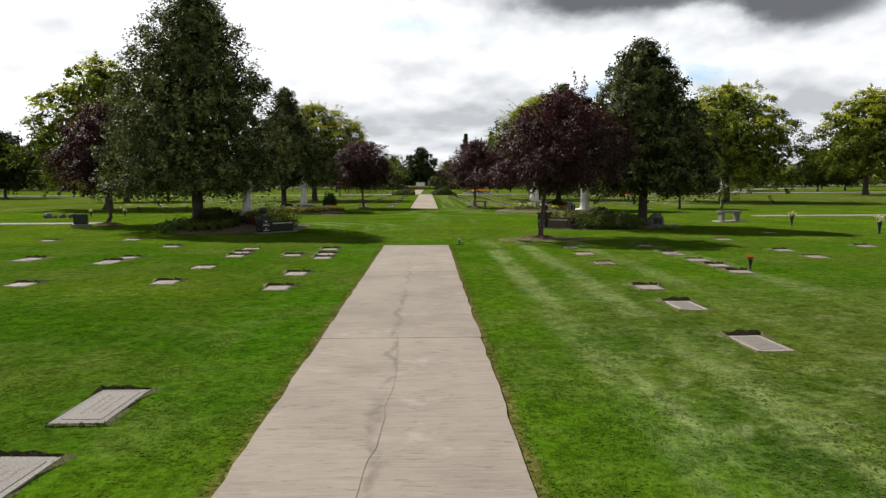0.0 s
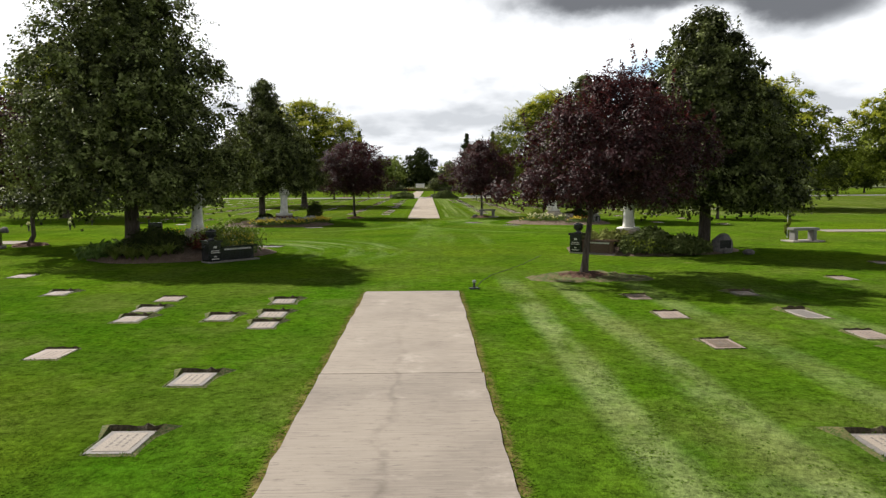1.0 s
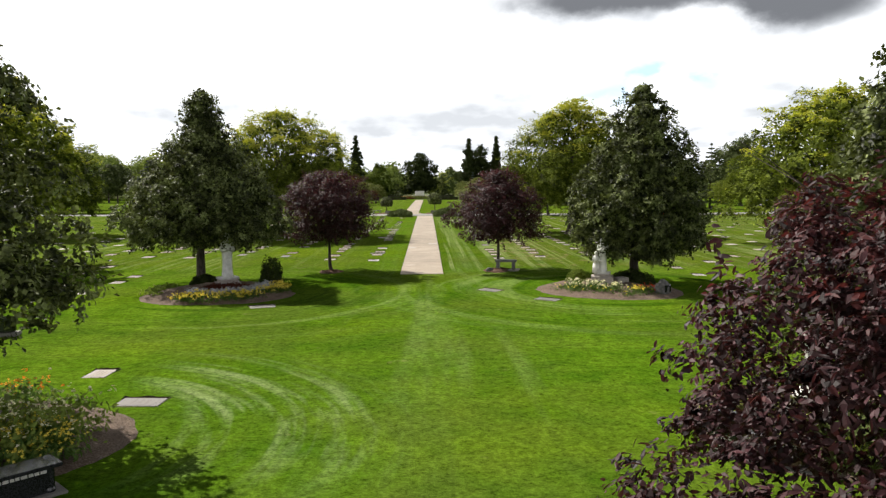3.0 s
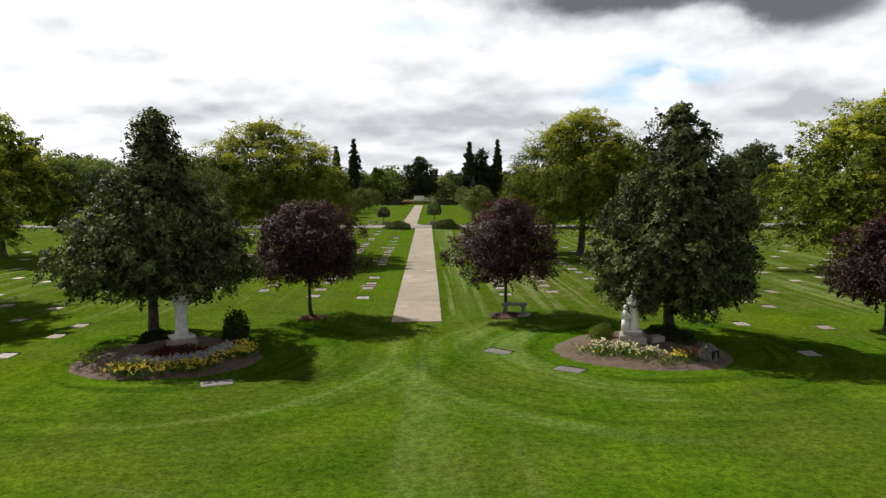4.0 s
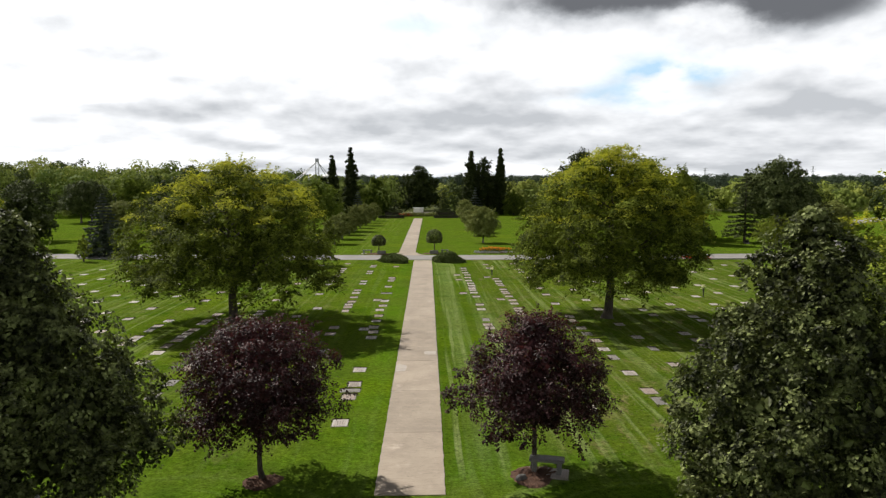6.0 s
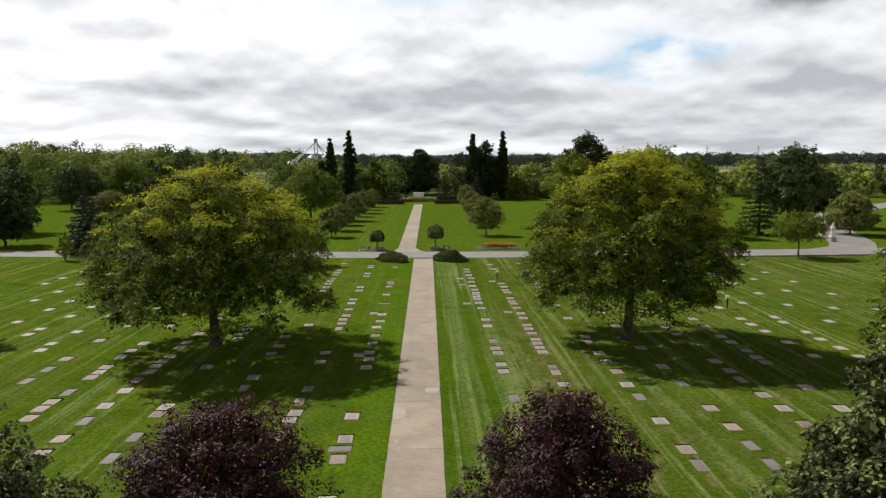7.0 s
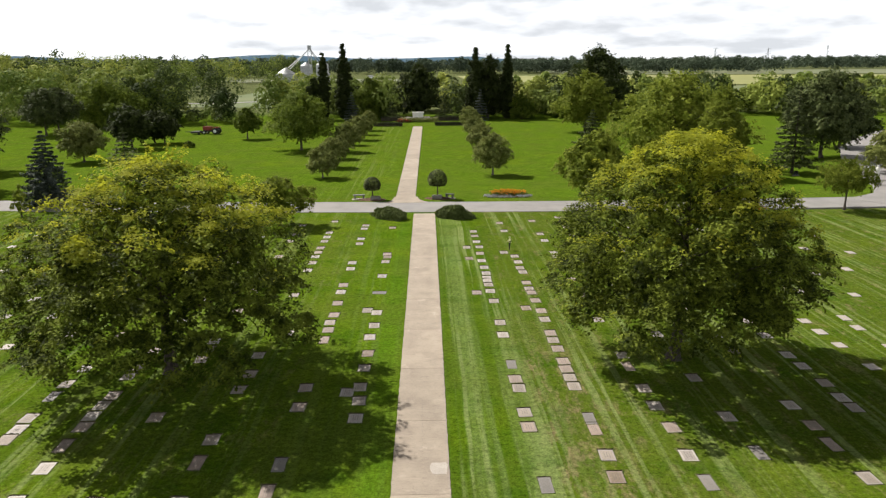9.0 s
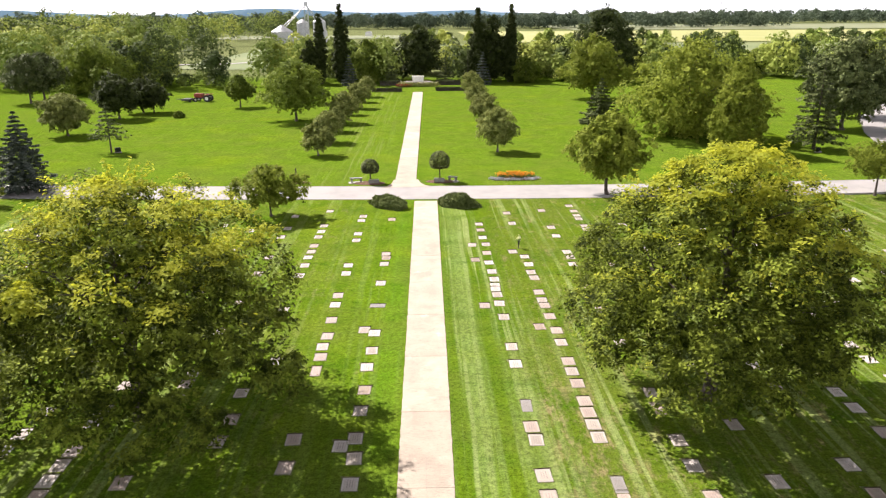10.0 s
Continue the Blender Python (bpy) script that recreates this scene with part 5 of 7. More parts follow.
# ---- statues and memorials ----


def robed_figure(h, seed, child=False, turn=0.0):
    """A standing figure in a long robe, plain and rounded."""
    bm = bmesh.new()
    sides = 28
    box(bm, (0.40 * h, 0.34 * h, 0.05 * h), (0, 0, 0), 0.01)
    prof = [(0.04, 0.172), (0.08, 0.17), (0.2, 0.152), (0.38, 0.146), (0.52, 0.15), (0.64, 0.158), (0.73, 0.16), (0.785, 0.14), (0.82, 0.09), (0.84, 0.052), (0.86, 0.048)]
    rings = []
    for z, r in prof:
        row = []
        for i in range(sides):
            a = 2 * math.pi * i / sides
            fold = 1 + 0.075 * math.sin(a * 8 + seed + z * 3) * max(0.0, 1 - z / 0.72) + 0.03 * math.sin(a * 3 + z * 5)
            row.append(bm.verts.new((r * 0.7 * h * fold * math.cos(a), r * h * 0.62 * fold * math.sin(a), z * h)))
        rings.append(row)
    for lo, hi in zip(rings, rings[1:]):
        for i in range(sides):
            bm.faces.new((lo[i], lo[(i + 1) % sides], hi[(i + 1) % sides], hi[i]))
    bm.faces.new(rings[0][::-1])
    bm.faces.new(rings[-1])

    def ball(at, rx, ry, rz):
        made = bmesh.ops.create_uvsphere(bm, u_segments=16, v_segments=10, radius=1.0)["verts"]
        for v in made:
            v.co = Vector((v.co.x * rx + at[0], v.co.y * ry + at[1], v.co.z * rz + at[2]))

    def limb(a, b, r0, r1):
        a, b = Vector(a), Vector(b)
        made = bmesh.ops.create_cone(bm, cap_ends=True, segments=10, radius1=r0, radius2=r1, depth=(b - a).length)["verts"]
        m = Matrix.Translation((a + b) / 2) @ (b - a).to_track_quat("Z", "Y").to_matrix().to_4x4()
        for v in made:
            v.co = m @ v.co

    ball((0, -0.01 * h, 0.915 * h), 0.058 * h, 0.066 * h, 0.078 * h)
    ball((0, 0.012 * h, 0.905 * h), 0.064 * h, 0.062 * h, 0.082 * h)
    for s in (-1, 1):
        limb((s * 0.098 * h, 0, 0.775 * h), (s * 0.125 * h, -0.04 * h, 0.62 * h), 0.042 * h, 0.04 * h)
        limb((s * 0.125 * h, -0.04 * h, 0.62 * h), (s * 0.05 * h, -0.14 * h, 0.64 * h), 0.046 * h, 0.03 * h)
        ball((s * 0.035 * h, -0.145 * h, 0.65 * h), 0.026 * h, 0.035 * h, 0.04 * h)
    if child:
        c = (-0.16 * h, -0.11 * h)
        limb((c[0], c[1], 0.03 * h), (c[0], c[1], 0.30 * h), 0.098 * h, 0.082 * h)
        limb((c[0], c[1], 0.28 * h), (c[0], c[1], 0.49 * h), 0.084 * h, 0.055 * h)
        ball((c[0], c[1], 0.555 * h), 0.05 * h, 0.053 * h, 0.062 * h)
        for s in (-1, 1):
            limb((c[0] + s * 0.06 * h, c[1], 0.46 * h), (c[0] + s * 0.075 * h, c[1] - 0.03 * h, 0.34 * h), 0.03 * h, 0.028 * h)
        limb((c[0] + 0.075 * h, c[1] - 0.03 * h, 0.34 * h), (c[0] + 0.17 * h, c[1] - 0.05 * h, 0.36 * h), 0.03 * h, 0.022 * h)
    bmesh.ops.rotate(bm, verts=bm.verts, matrix=Matrix.Rotation(radians(turn), 3, "Z"))
    return bm


def pedestal(x, y, z, steps, label, turn=0.0, mat=None):
    """Stepped plinth; steps are (width, depth, height) from below."""
    ped = thing("pedestal", pose(x, y, z, 0, 0, turn), label, "pedestal", "statue pedestals")
    up = 0.0
    for i, (w, d, h) in enumerate(steps):
        part("plinth" if i == 0 else "block", block((w, d, h), (0, 0, up), 0.02), mat or CAST_STONE, ped)
        up += h
    return z + up


top = pedestal(-7.4, 44.9, 0.2, [(0.95, 0.85, 0.14), (0.74, 0.66, 0.12)], "low pale stone statue base in a flower bed", 20, STONE_PALE)
solid("statue", robed_figure(1.78, 1, turn=35), WORN_STONE, pose(-7.4, 44.9, top), "weathered pale stone robed standing figure on a low base", "statue", smooth=True)
top = pedestal(6.95, 44.6, 0.12, [(0.82, 0.78, 0.42), (0.62, 0.58, 0.08)], "square tan stone pedestal in a flower bed", -14)
solid("statue", robed_figure(1.42, 2, True, turn=-20), MARBLE, pose(6.95, 44.6, top), "white stone robed figure with a small child figure", "statue", smooth=True)
part_box = solid("stone_block", block((0.5, 0.4, 0.3), (0, 0, 0), 0.02, 20), CAST_STONE, pose(7.7, 44.75, 0.15), "small tan stone block beside the pedestal", "stone block")
top = pedestal(-6.8, 28.4, 0.15, [(0.85, 0.8, 0.4), (0.66, 0.62, 0.14)], "pale grey stone pedestal behind the memorial", 30, STONE_PALE)
solid("statue", robed_figure(1.5, 3, turn=30), WORN_STONE, pose(-6.8, 28.4, top), "weathered pale robed stone figure under the linden", "statue", smooth=True)
top = pedestal(6.42, 28.45, 0.15, [(0.8, 0.75, 0.38), (0.6, 0.56, 0.12)], "pale stone pedestal behind the plum tree", -25, STONE_PALE)
solid("statue", robed_figure(1.5, 4, turn=-30), MARBLE, pose(6.42, 28.45, top), "white stone robed standing figure in a bed", "statue", smooth=True)


def bars(parent, width, height, rows, at, mat, depth=0.006, seed=0, name="inscription"):
    """Unreadable lettering: plain raised bars on the face that looks along -y."""
    rng = random.Random(seed)
    bm = bmesh.new()
    for i, (w, h, z) in enumerate(rows):
        x = -w * width / 2
        while x < w * width / 2 - 0.01:
            step = min(rng.uniform(0.07, 0.12) * width, w * width / 2 - x)
            box(bm, (step * 0.8, depth, h * height), (x + step / 2, 0, z * height))
            x += step
    return tagged(part(name, bm, mat, parent, "pale inscription bars", at), kind="stuff")


def memorial(x, y, turn, stone, label, block_len, urn_label):
    """A pillar with an urn on it, and a long low block with an inscription beside it."""
    mem = thing("memorial", pose(x, y, 0.0, 0, 0, turn), label, "memorial", "granite memorials")
    part("footing", block((block_len + 0.5, 0.44, 0.04), (block_len / 2 + 0.06, 0.0, 0.0), 0.01), STONE_GREY, mem, "grey concrete footing")
    part("pillar", block((0.38, 0.38, 0.5), (0, 0, 0.04), 0.015), STONE_BLACK, mem, "polished black pillar")
    part("cap", block((0.45, 0.45, 0.06), (0, 0, 0.54), 0.012), STONE_BLACK, mem)
    part("long_block", block((block_len - 0.1, 0.32, 0.34), (0.19 + block_len / 2 - 0.05, 0.03, 0.04), 0.015), stone, mem)
    part("end_post", lathe([(0.075, 0.04), (0.08, 0.07), (0.07, 0.1), (0.07, 0.33), (0.08, 0.38)], 16), stone, mem, "rounded granite end post", pose(0.19 + block_len - 0.06, -0.06, 0))
    part("top_slab", block((block_len + 0.08, 0.44, 0.05), (0.23 + block_len / 2, 0.02, 0.38), 0.012), stone, mem)
    part("urn", lathe([(0.09, 0.60), (0.095, 0.625), (0.05, 0.655), (0.13, 0.72), (0.15, 0.78), (0.135, 0.83), (0.15, 0.85), (0.11, 0.88), (0.03, 0.90), (0.02, 0.92)], 18), STONE_BLACK, mem, urn_label, smooth=True)
    bars(mem, 0.32, 0.44, [(0.3, 0.13, 0.74), (0.75, 0.05, 0.56), (0.85, 0.05, 0.45), (0.25, 0.07, 0.2), (0.7, 0.05, 0.06)], pose(0, -0.193, 0.07), LETTER, seed=2)
    bars(mem, block_len * 0.8, 0.34, [(1.0, 0.13, 0.82)], pose(0.2 + block_len / 2, -0.133, 0.04), LETTER, seed=3)
    return mem


memorial(-5.62, 25.78, 46, STONE_BLACK, "black granite family memorial with an urn and a low inscribed block", 1.05, "black turned urn")
memorial(4.72, 27.75, -38, STONE_BROWN, "dark granite memorial with urn and a reddish inscribed block", 0.95, "black turned urn")


def boulder(x, y, sx, sy, sz, seed, label, turn=0.0, plaque=False, z=0.0):
    bm = bmesh.new()
    bmesh.ops.create_icosphere(bm, subdivisions=3, radius=1.0)
    for v in bm.verts:
        d = v.co.normalized()
        k = 1 + 0.16 * noise.noise(d * 1.7 + Vector((seed, 0, 0))) + 0.06 * noise.noise(d * 5 + Vector((seed, 3, 0)))
        v.co = Vector((d.x * sx / 2 * k, d.y * sy / 2 * k, max(d.z * k, -0.55) * sz * 0.62 + sz * 0.34))
    rock = thing("boulder", pose(x, y, z, 0, 0, turn), label, "boulder")
    part("stone", bm, ROCK, rock)
    if plaque:
        part("plaque", block((sx * 0.5, 0.03, sz * 0.4), (0, -sy * 0.46, sz * 0.25), 0.005), STONE_BLACK, rock, "dark inscribed plaque")
    return rock


boulder(8.75, 42.95, 0.75, 0.45, 0.62, 1, "grey boulder with a dark plaque on the bed's edge", 40, True, 0.0)
boulder(3.15, 50.55, 0.34, 0.24, 0.2, 2, "small tan stone at the foot of the plum tree", 20)
boulder(8.95, 27.45, 0.7, 0.4, 0.6, 3, "dark upright stone beside the linden trunk", 10, True)


def bench(x, y, turn, label, length=1.15, width=0.4):
    b = thing("stone_bench", pose(x, y, 0, 0, 0, turn), label, "bench", "stone benches")
    part("pad", block((length + 0.25, width + 0.3, 0.05), (0, 0, 0), 0.01), STONE_PALE, b, "pale concrete pad")
    part("seat", block((length, width, 0.09), (0, 0, 0.40), 0.015), BENCH_STONE, b)
    for s in (-1, 1):
        part("leg", block((0.13, width * 0.8, 0.36), (s * length * 0.36, 0, 0.045), 0.012), BENCH_STONE, b)
    return b


bench(3.95, 51.0, -14, "grey granite bench beside the plum tree on a pale pad", 1.0)
bench(13.4, 31.3, 8, "grey granite bench standing on the lawn", 1.0)
bench(-6.6, 116.4, 10, "low stone bench beside a clipped tree", 1.2)
bench(2.6, 116.6, -25, "dark stone bench beside a clipped tree", 0.9)


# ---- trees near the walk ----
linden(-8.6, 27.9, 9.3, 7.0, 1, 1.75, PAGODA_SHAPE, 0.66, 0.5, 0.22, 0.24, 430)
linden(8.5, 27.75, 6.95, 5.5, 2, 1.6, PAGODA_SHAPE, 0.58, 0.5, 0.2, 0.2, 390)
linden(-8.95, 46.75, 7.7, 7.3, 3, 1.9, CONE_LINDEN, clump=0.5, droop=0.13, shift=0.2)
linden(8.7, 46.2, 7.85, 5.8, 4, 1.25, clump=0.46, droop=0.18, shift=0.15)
plum(3.7, 22.3, 4.4, 4.45, 5, 1.8, (0.09, 0.0), 340, (0.088, 0.038), 95, True, 0.30, 34, 0.72, 0, 460, lumps=0.1)
plum(-4.22, 50.7, 4.55, 4.8, 6, 1.75, leaf=(0.095, 0.052), per=120, shoots=4, shape=FLAT_PLUM)
plum(3.6, 51.25, 4.6, 4.7, 7, 1.65, leaf=(0.095, 0.052), per=120, shoots=5)
plum(-13.7, 31.8, 5.2, 4.4, 8, 1.5, clumps=170)
plum(16.8, 47.2, 4.0, 4.0, 9, 1.3, clumps=170)
solid("scuffed_turf", bed_mesh(1.45, 1.05, 0.03, 41, SCUFFED, 0.25), None, pose(3.75, 22.2, 0.006), "dry scuffed turf round the plum tree's mulch", "worn turf", kind="structure")
ring_of_mulch(3.7, 22.3, 0.66, 1, "dark red mulch mound round a plum trunk")
ring_of_mulch(-4.2, 50.6, 0.62, 2)
ring_of_mulch(3.55, 50.85, 0.85, 3)
ring_of_mulch(-13.7, 31.7, 0.7, 4)
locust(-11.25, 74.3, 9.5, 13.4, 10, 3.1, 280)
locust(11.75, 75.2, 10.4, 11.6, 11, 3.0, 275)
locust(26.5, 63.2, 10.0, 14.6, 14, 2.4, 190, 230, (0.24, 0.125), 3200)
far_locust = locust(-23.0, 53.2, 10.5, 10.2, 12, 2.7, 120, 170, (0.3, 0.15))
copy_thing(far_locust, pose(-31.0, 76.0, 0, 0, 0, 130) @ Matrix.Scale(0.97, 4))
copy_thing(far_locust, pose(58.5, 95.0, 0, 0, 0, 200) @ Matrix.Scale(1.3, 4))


# ---- trees round the far lawn ----
def broad_tree(x, y, h, w, seed, mat=None, base=0.2, label="rounded green broadleaf tree on the lawn", name="broadleaf_tree", leaf=0.34, clumps=330, bark=None, shape=ROUND, rad=None, lumps=0.17, fronds=10):
    return make_tree(name, pose(x, y, 0, 0, 0, seed * 50), label, "tree", seed,
                     dict(height=h * 0.5, radius=rad or h * 0.024, limbs=7, start=0.4, reach=w * 0.4, rise=0.6, crown_top=h * 0.92),
                     dict(profile=shape, base=h * base, top=h, radius=w / 2, clumps=max(12, clumps // 4), per=140, leaf=(leaf * 0.86, leaf * 0.52), clump=w * 0.13, lumps=lumps, fill=0.5, droop=0.06, flat=0.6, sprig=max(6, clumps // 5), fronds=fronds, core=clumps, far=True),
                     bark or BARK_DARK, [mat or BROAD])


broad_tree(-19.6, 159.5, 8.7, 9.8, 31, BROAD, 0.26, "flat-topped green honey locust on the lawn", leaf=0.34, clumps=420)
broad_tree(-32.5, 178, 5.2, 4.6, 32, BROAD, 0.32, "small round green tree on the lawn")
dark_round = broad_tree(-48.2, 164.5, 6.6, 7.2, 33, POPLAR, 0.22, "dense dark round tree on the lawn")
copy_thing(dark_round, pose(-47.0, 171.5, 0, 0, 0, 100) @ Matrix.Scale(0.82, 4))
copy_thing(dark_round, pose(-45.2, 171.3, 0, 0, 0, 200) @ Matrix.Scale(0.78, 4))
broad_tree(-48.3, 147.5, 5.4, 7.0, 34, OLIVE, 0.24, "sparse grey-green spreading tree on the lawn", clumps=230)
broad_tree(-70, 206, 10.0, 16.0, 35, BROAD, 0.05, "broad low-branched willow at the wood's edge", leaf=0.55, clumps=420)
pine_dark = broad_tree(-73.5, 187, 8.6, 8.5, 36, NEEDLE, 0.3, "dark spreading pine on the lawn", "pine_tree", 0.36)
copy_thing(pine_dark, pose(-74, 193, 0, 0, 0, 90))
copy_thing(pine_dark, pose(-58.5, 138.5, 0, 0, 0, 20) @ Matrix.Scale(1.0, 4))
broad_tree(-12.3, 104.6, 3.9, 6.0, 37, BRIGHT, 0.34, "low spreading green tree before the road", leaf=0.24, clumps=170)
broad_tree(16.0, 110.6, 7.2, 7.0, 38, BRIGHT, 0.28, "honey locust with yellow-green leaves by the road", leaf=0.32)
broad_tree(34.2, 143.0, 11.4, 17.0, 39, BRIGHT, 0.05, "large feathery green willow on the lawn", leaf=0.5, clumps=480)
broad_tree(36.0, 131.6, 10.4, 6.6, 40, BRIGHT, 0.04, "slim upright light green birch on the lawn", leaf=0.28, clumps=520, shape=COLUMN, lumps=0.1)
broad_tree(31.5, 187, 11.0, 12.5, 41, BRIGHT, 0.2, "round light green tree on the lawn", leaf=0.5)
broad_tree(42, 223, 16.2, 16, 42, POPLAR, 0.12, "large dark tree at the lawn's edge", leaf=0.6, clumps=420)
broad_tree(56.9, 146.5, 12.0, 12.0, 43, NEEDLE, 0.22, "tall dark spreading pine beside the side road", "pine_tree", 0.42, clumps=460)
broad_tree(39.4, 109.6, 4.5, 5.6, 44, BRIGHT, 0.42, "young olive-green tree by the road", leaf=0.2, clumps=200)
broad_tree(57.5, 131.0, 5.6, 6.5, 45, OLIVE, 0.2, "pale-leaved tree beside the side road", leaf=0.32)
broad_tree(47.5, 223, 4.6, 6.6, 46, BRIGHT, 0.1, "small light green tree at the lawn's edge", leaf=0.4, clumps=180)
broad_tree(-1.5, 229, 12.6, 11, 47, POPLAR, 0.15, "dark round tree behind the altar", leaf=0.5)
broad_tree(-39.2, 165.2, 0.9, 2.2, 48, BROAD, 0.0, "low shrub bed under young trees", "low_shrub", leaf=0.2, clumps=40)
broad_tree(-36.6, 109.2, 2.9, 1.7, 49, BRIGHT, 0.15, "thin sapling beside the road", "sapling", leaf=0.16, clumps=60)
broad_tree(23.5, 222, 6, 7, 51, BROAD, 0.02, "light green bush at the lawn's edge", "bush", leaf=0.4, clumps=160)
broad_tree(15.5, 226, 14.5, 9.5, 52, POPLAR, 0.08, "tall dark tree between poplars", leaf=0.5)
broad_tree(-26.6, 222, 9.5, 5.0, 53, POPLAR, 0.08, "dark tree beside the poplars", leaf=0.5)
broad_tree(-13.2, 226, 9.5, 8, 54, BROAD, 0.05, "green tree beside the poplars", leaf=0.5)

side_tree = broad_tree(-56, 98, 8.6, 9.5, 55, POPLAR, 0.2, "dark round tree on the side lawn", leaf=0.42)
copy_thing(side_tree, pose(-66, 108, 0, 0, 0, 80) @ Matrix.Scale(1.1, 4))
copy_thing(side_tree, pose(-50, 122, 0, 0, 0, 150) @ Matrix.Scale(0.8, 4))
copy_thing(side_tree, pose(-72, 92, 0, 0, 0, 250) @ Matrix.Scale(1.15, 4))
copy_thing(side_tree, pose(70, 128, 0, 0, 0, 30) @ Matrix.Scale(0.85, 4))
copy_thing(side_tree, pose(82, 140, 0, 0, 0, 300) @ Matrix.Scale(0.9, 4))
copy_thing(side_tree, pose(66, 158, 0, 0, 0, 210) @ Matrix.Scale(1.0, 4))
crab = broad_tree(-12.3, 131, 3.7, 4.0, 60, OLIVE, 0.24, "small crab apple in a row along the walk", "crab_apple_tree", 0.24, 230, BARK_GREY)
tagged(crab, group="crab apple rows")
crab_b = broad_tree(8.4, 132.4, 4.9, 5.0, 61, OLIVE, 0.24, "small crab apple in a row along the walk", "crab_apple_tree", 0.24, 250, BARK_GREY)
tagged(crab_b, group="crab apple rows")
for i, yy in enumerate((140, 148.5, 157, 166, 175, 184.5, 194)):
    copy_thing(crab if i % 2 else crab_b, pose(-12.3 + 0.12 * i, yy, 0, 0, 0, 61 * i) @ Matrix.Scale(0.78 + 0.07 * (i % 3), 4))
for i, yy in enumerate((146, 155, 164, 174, 184, 194)):
    copy_thing(crab_b if i % 2 else crab, pose(8.6 + 0.1 * i, yy, 0, 0, 0, 47 * i + 20) @ Matrix.Scale(0.82 + 0.06 * (i % 3), 4))


def conifer(x, y, h, w, seed, mat, label, name="spruce_tree", base=0.08, tiers=15, per=90, leaf=0.3):
    """A conifer: whorls of boughs, each a flat drooping spray."""
    rng = np.random.default_rng(seed)
    tree = thing(name, pose(x, y, 0, 0, 0, seed * 21), label, "tree")
    zs = np.linspace(-0.1, h, 8)
    v, f = tube_arrays(np.stack([zs * 0, zs * 0, zs], 1), h * 0.02 * (1 - 0.95 * np.clip(zs / h, 0, 1)), 7)
    part("trunk", mesh_from("trunk", v, f, [BARK_DARK], smooth=True), None, tree)
    pos, nor = [], []
    for t in range(tiers):
        u = t / (tiers - 1)
        z = h * (base + (0.98 - base) * u)
        r = w / 2 * (1 - u) ** 0.85 + 0.05
        for k in range(max(4, int(9 - 4 * u))):
            a = k * 6.283 / max(4, int(9 - 4 * u)) + t * 0.8 + rng.uniform(-0.25, 0.25)
            ln = r * rng.uniform(0.7, 1.12)
            s = rng.uniform(0.15, 1.0, per // 2) ** 0.8
            wide = rng.normal(0, 0.16, len(s)) * ln * (1.1 - s)
            px = np.cos(a) * s * ln - np.sin(a) * wide
            py = np.sin(a) * s * ln + np.cos(a) * wide
            pz = z - 0.28 * ln * s + 0.16 * ln * s ** 2.5 + rng.normal(0, 0.03 * ln, len(s))
            pos.append(np.stack([px, py, pz], 1))
            nor.append(np.tile([math.cos(a) * 0.3, math.sin(a) * 0.3, 1.0], (len(s), 1)))
    v, f = leaves(rng, np.concatenate(pos), np.concatenate(nor), leaf * 1.2, leaf * 0.55, 0.35)
    part("crown", mesh_from("crown", v, f, [mat]), None, tree)
    return tree


conifer(-36.6, 114.3, 7.3, 6.2, 71, BLUE_NEEDLE, "blue-grey spruce with drooping boughs by the road", per=210, tiers=19)
conifer(-37.1, 134.3, 5.8, 4.6, 72, NEEDLE, "thin open young pine on the lawn", "pine_tree", 0.35, 9, 46, 0.34)
conifer(45.6, 132.2, 10.4, 6.8, 73, NEEDLE, "dark open pine on the lawn", "pine_tree", 0.13, 15, 190, 0.34)
conifer(25.6, 155, 6.4, 6.8, 74, NEEDLE, "dark bushy pine on the lawn", "pine_tree", 0.06, 14, 220, 0.36)
conifer(-17.4, 218.5, 6.6, 4.6, 75, BLUE_NEEDLE, "blue spruce at the lawn's far edge", "spruce_tree", 0.04, 12, 60, 0.5)
conifer(13.0, 217.8, 7.2, 4.6, 76, BLUE_NEEDLE, "blue spruce at the lawn's far edge", "spruce_tree", 0.04, 12, 60, 0.5)
conifer(9.8, 221, 8.5, 2.6, 77, NEEDLE, "narrow dark spruce behind the altar", "spruce_tree", 0.04, 12, 50, 0.45)
conifer(4.6, 220.5, 6.0, 5.0, 78, NEEDLE, "dark yew-like conifer beside the altar", "spruce_tree", 0.02, 12, 70, 0.45)
conifer(-8.0, 221.5, 5.0, 5.2, 79, NEEDLE, "dark yew-like conifer beside the altar", "spruce_tree", 0.02, 12, 70, 0.45)


def poplar(x, y, h, w, seed):
    return broad_tree(x, y, h, w, seed, POPLAR, 0.03, "tall dark columnar poplar", "poplar_tree", 0.4, 620, shape=COLUMN, lumps=0.3, fronds=0)


poplar(-24.6, 224, 15.8, 2.8, 81)
poplar(-19.8, 225, 17.6, 3.6, 82)
poplar(12.2, 223, 16.6, 3.8, 83)
poplar(20.1, 224.5, 17.6, 3.0, 84)


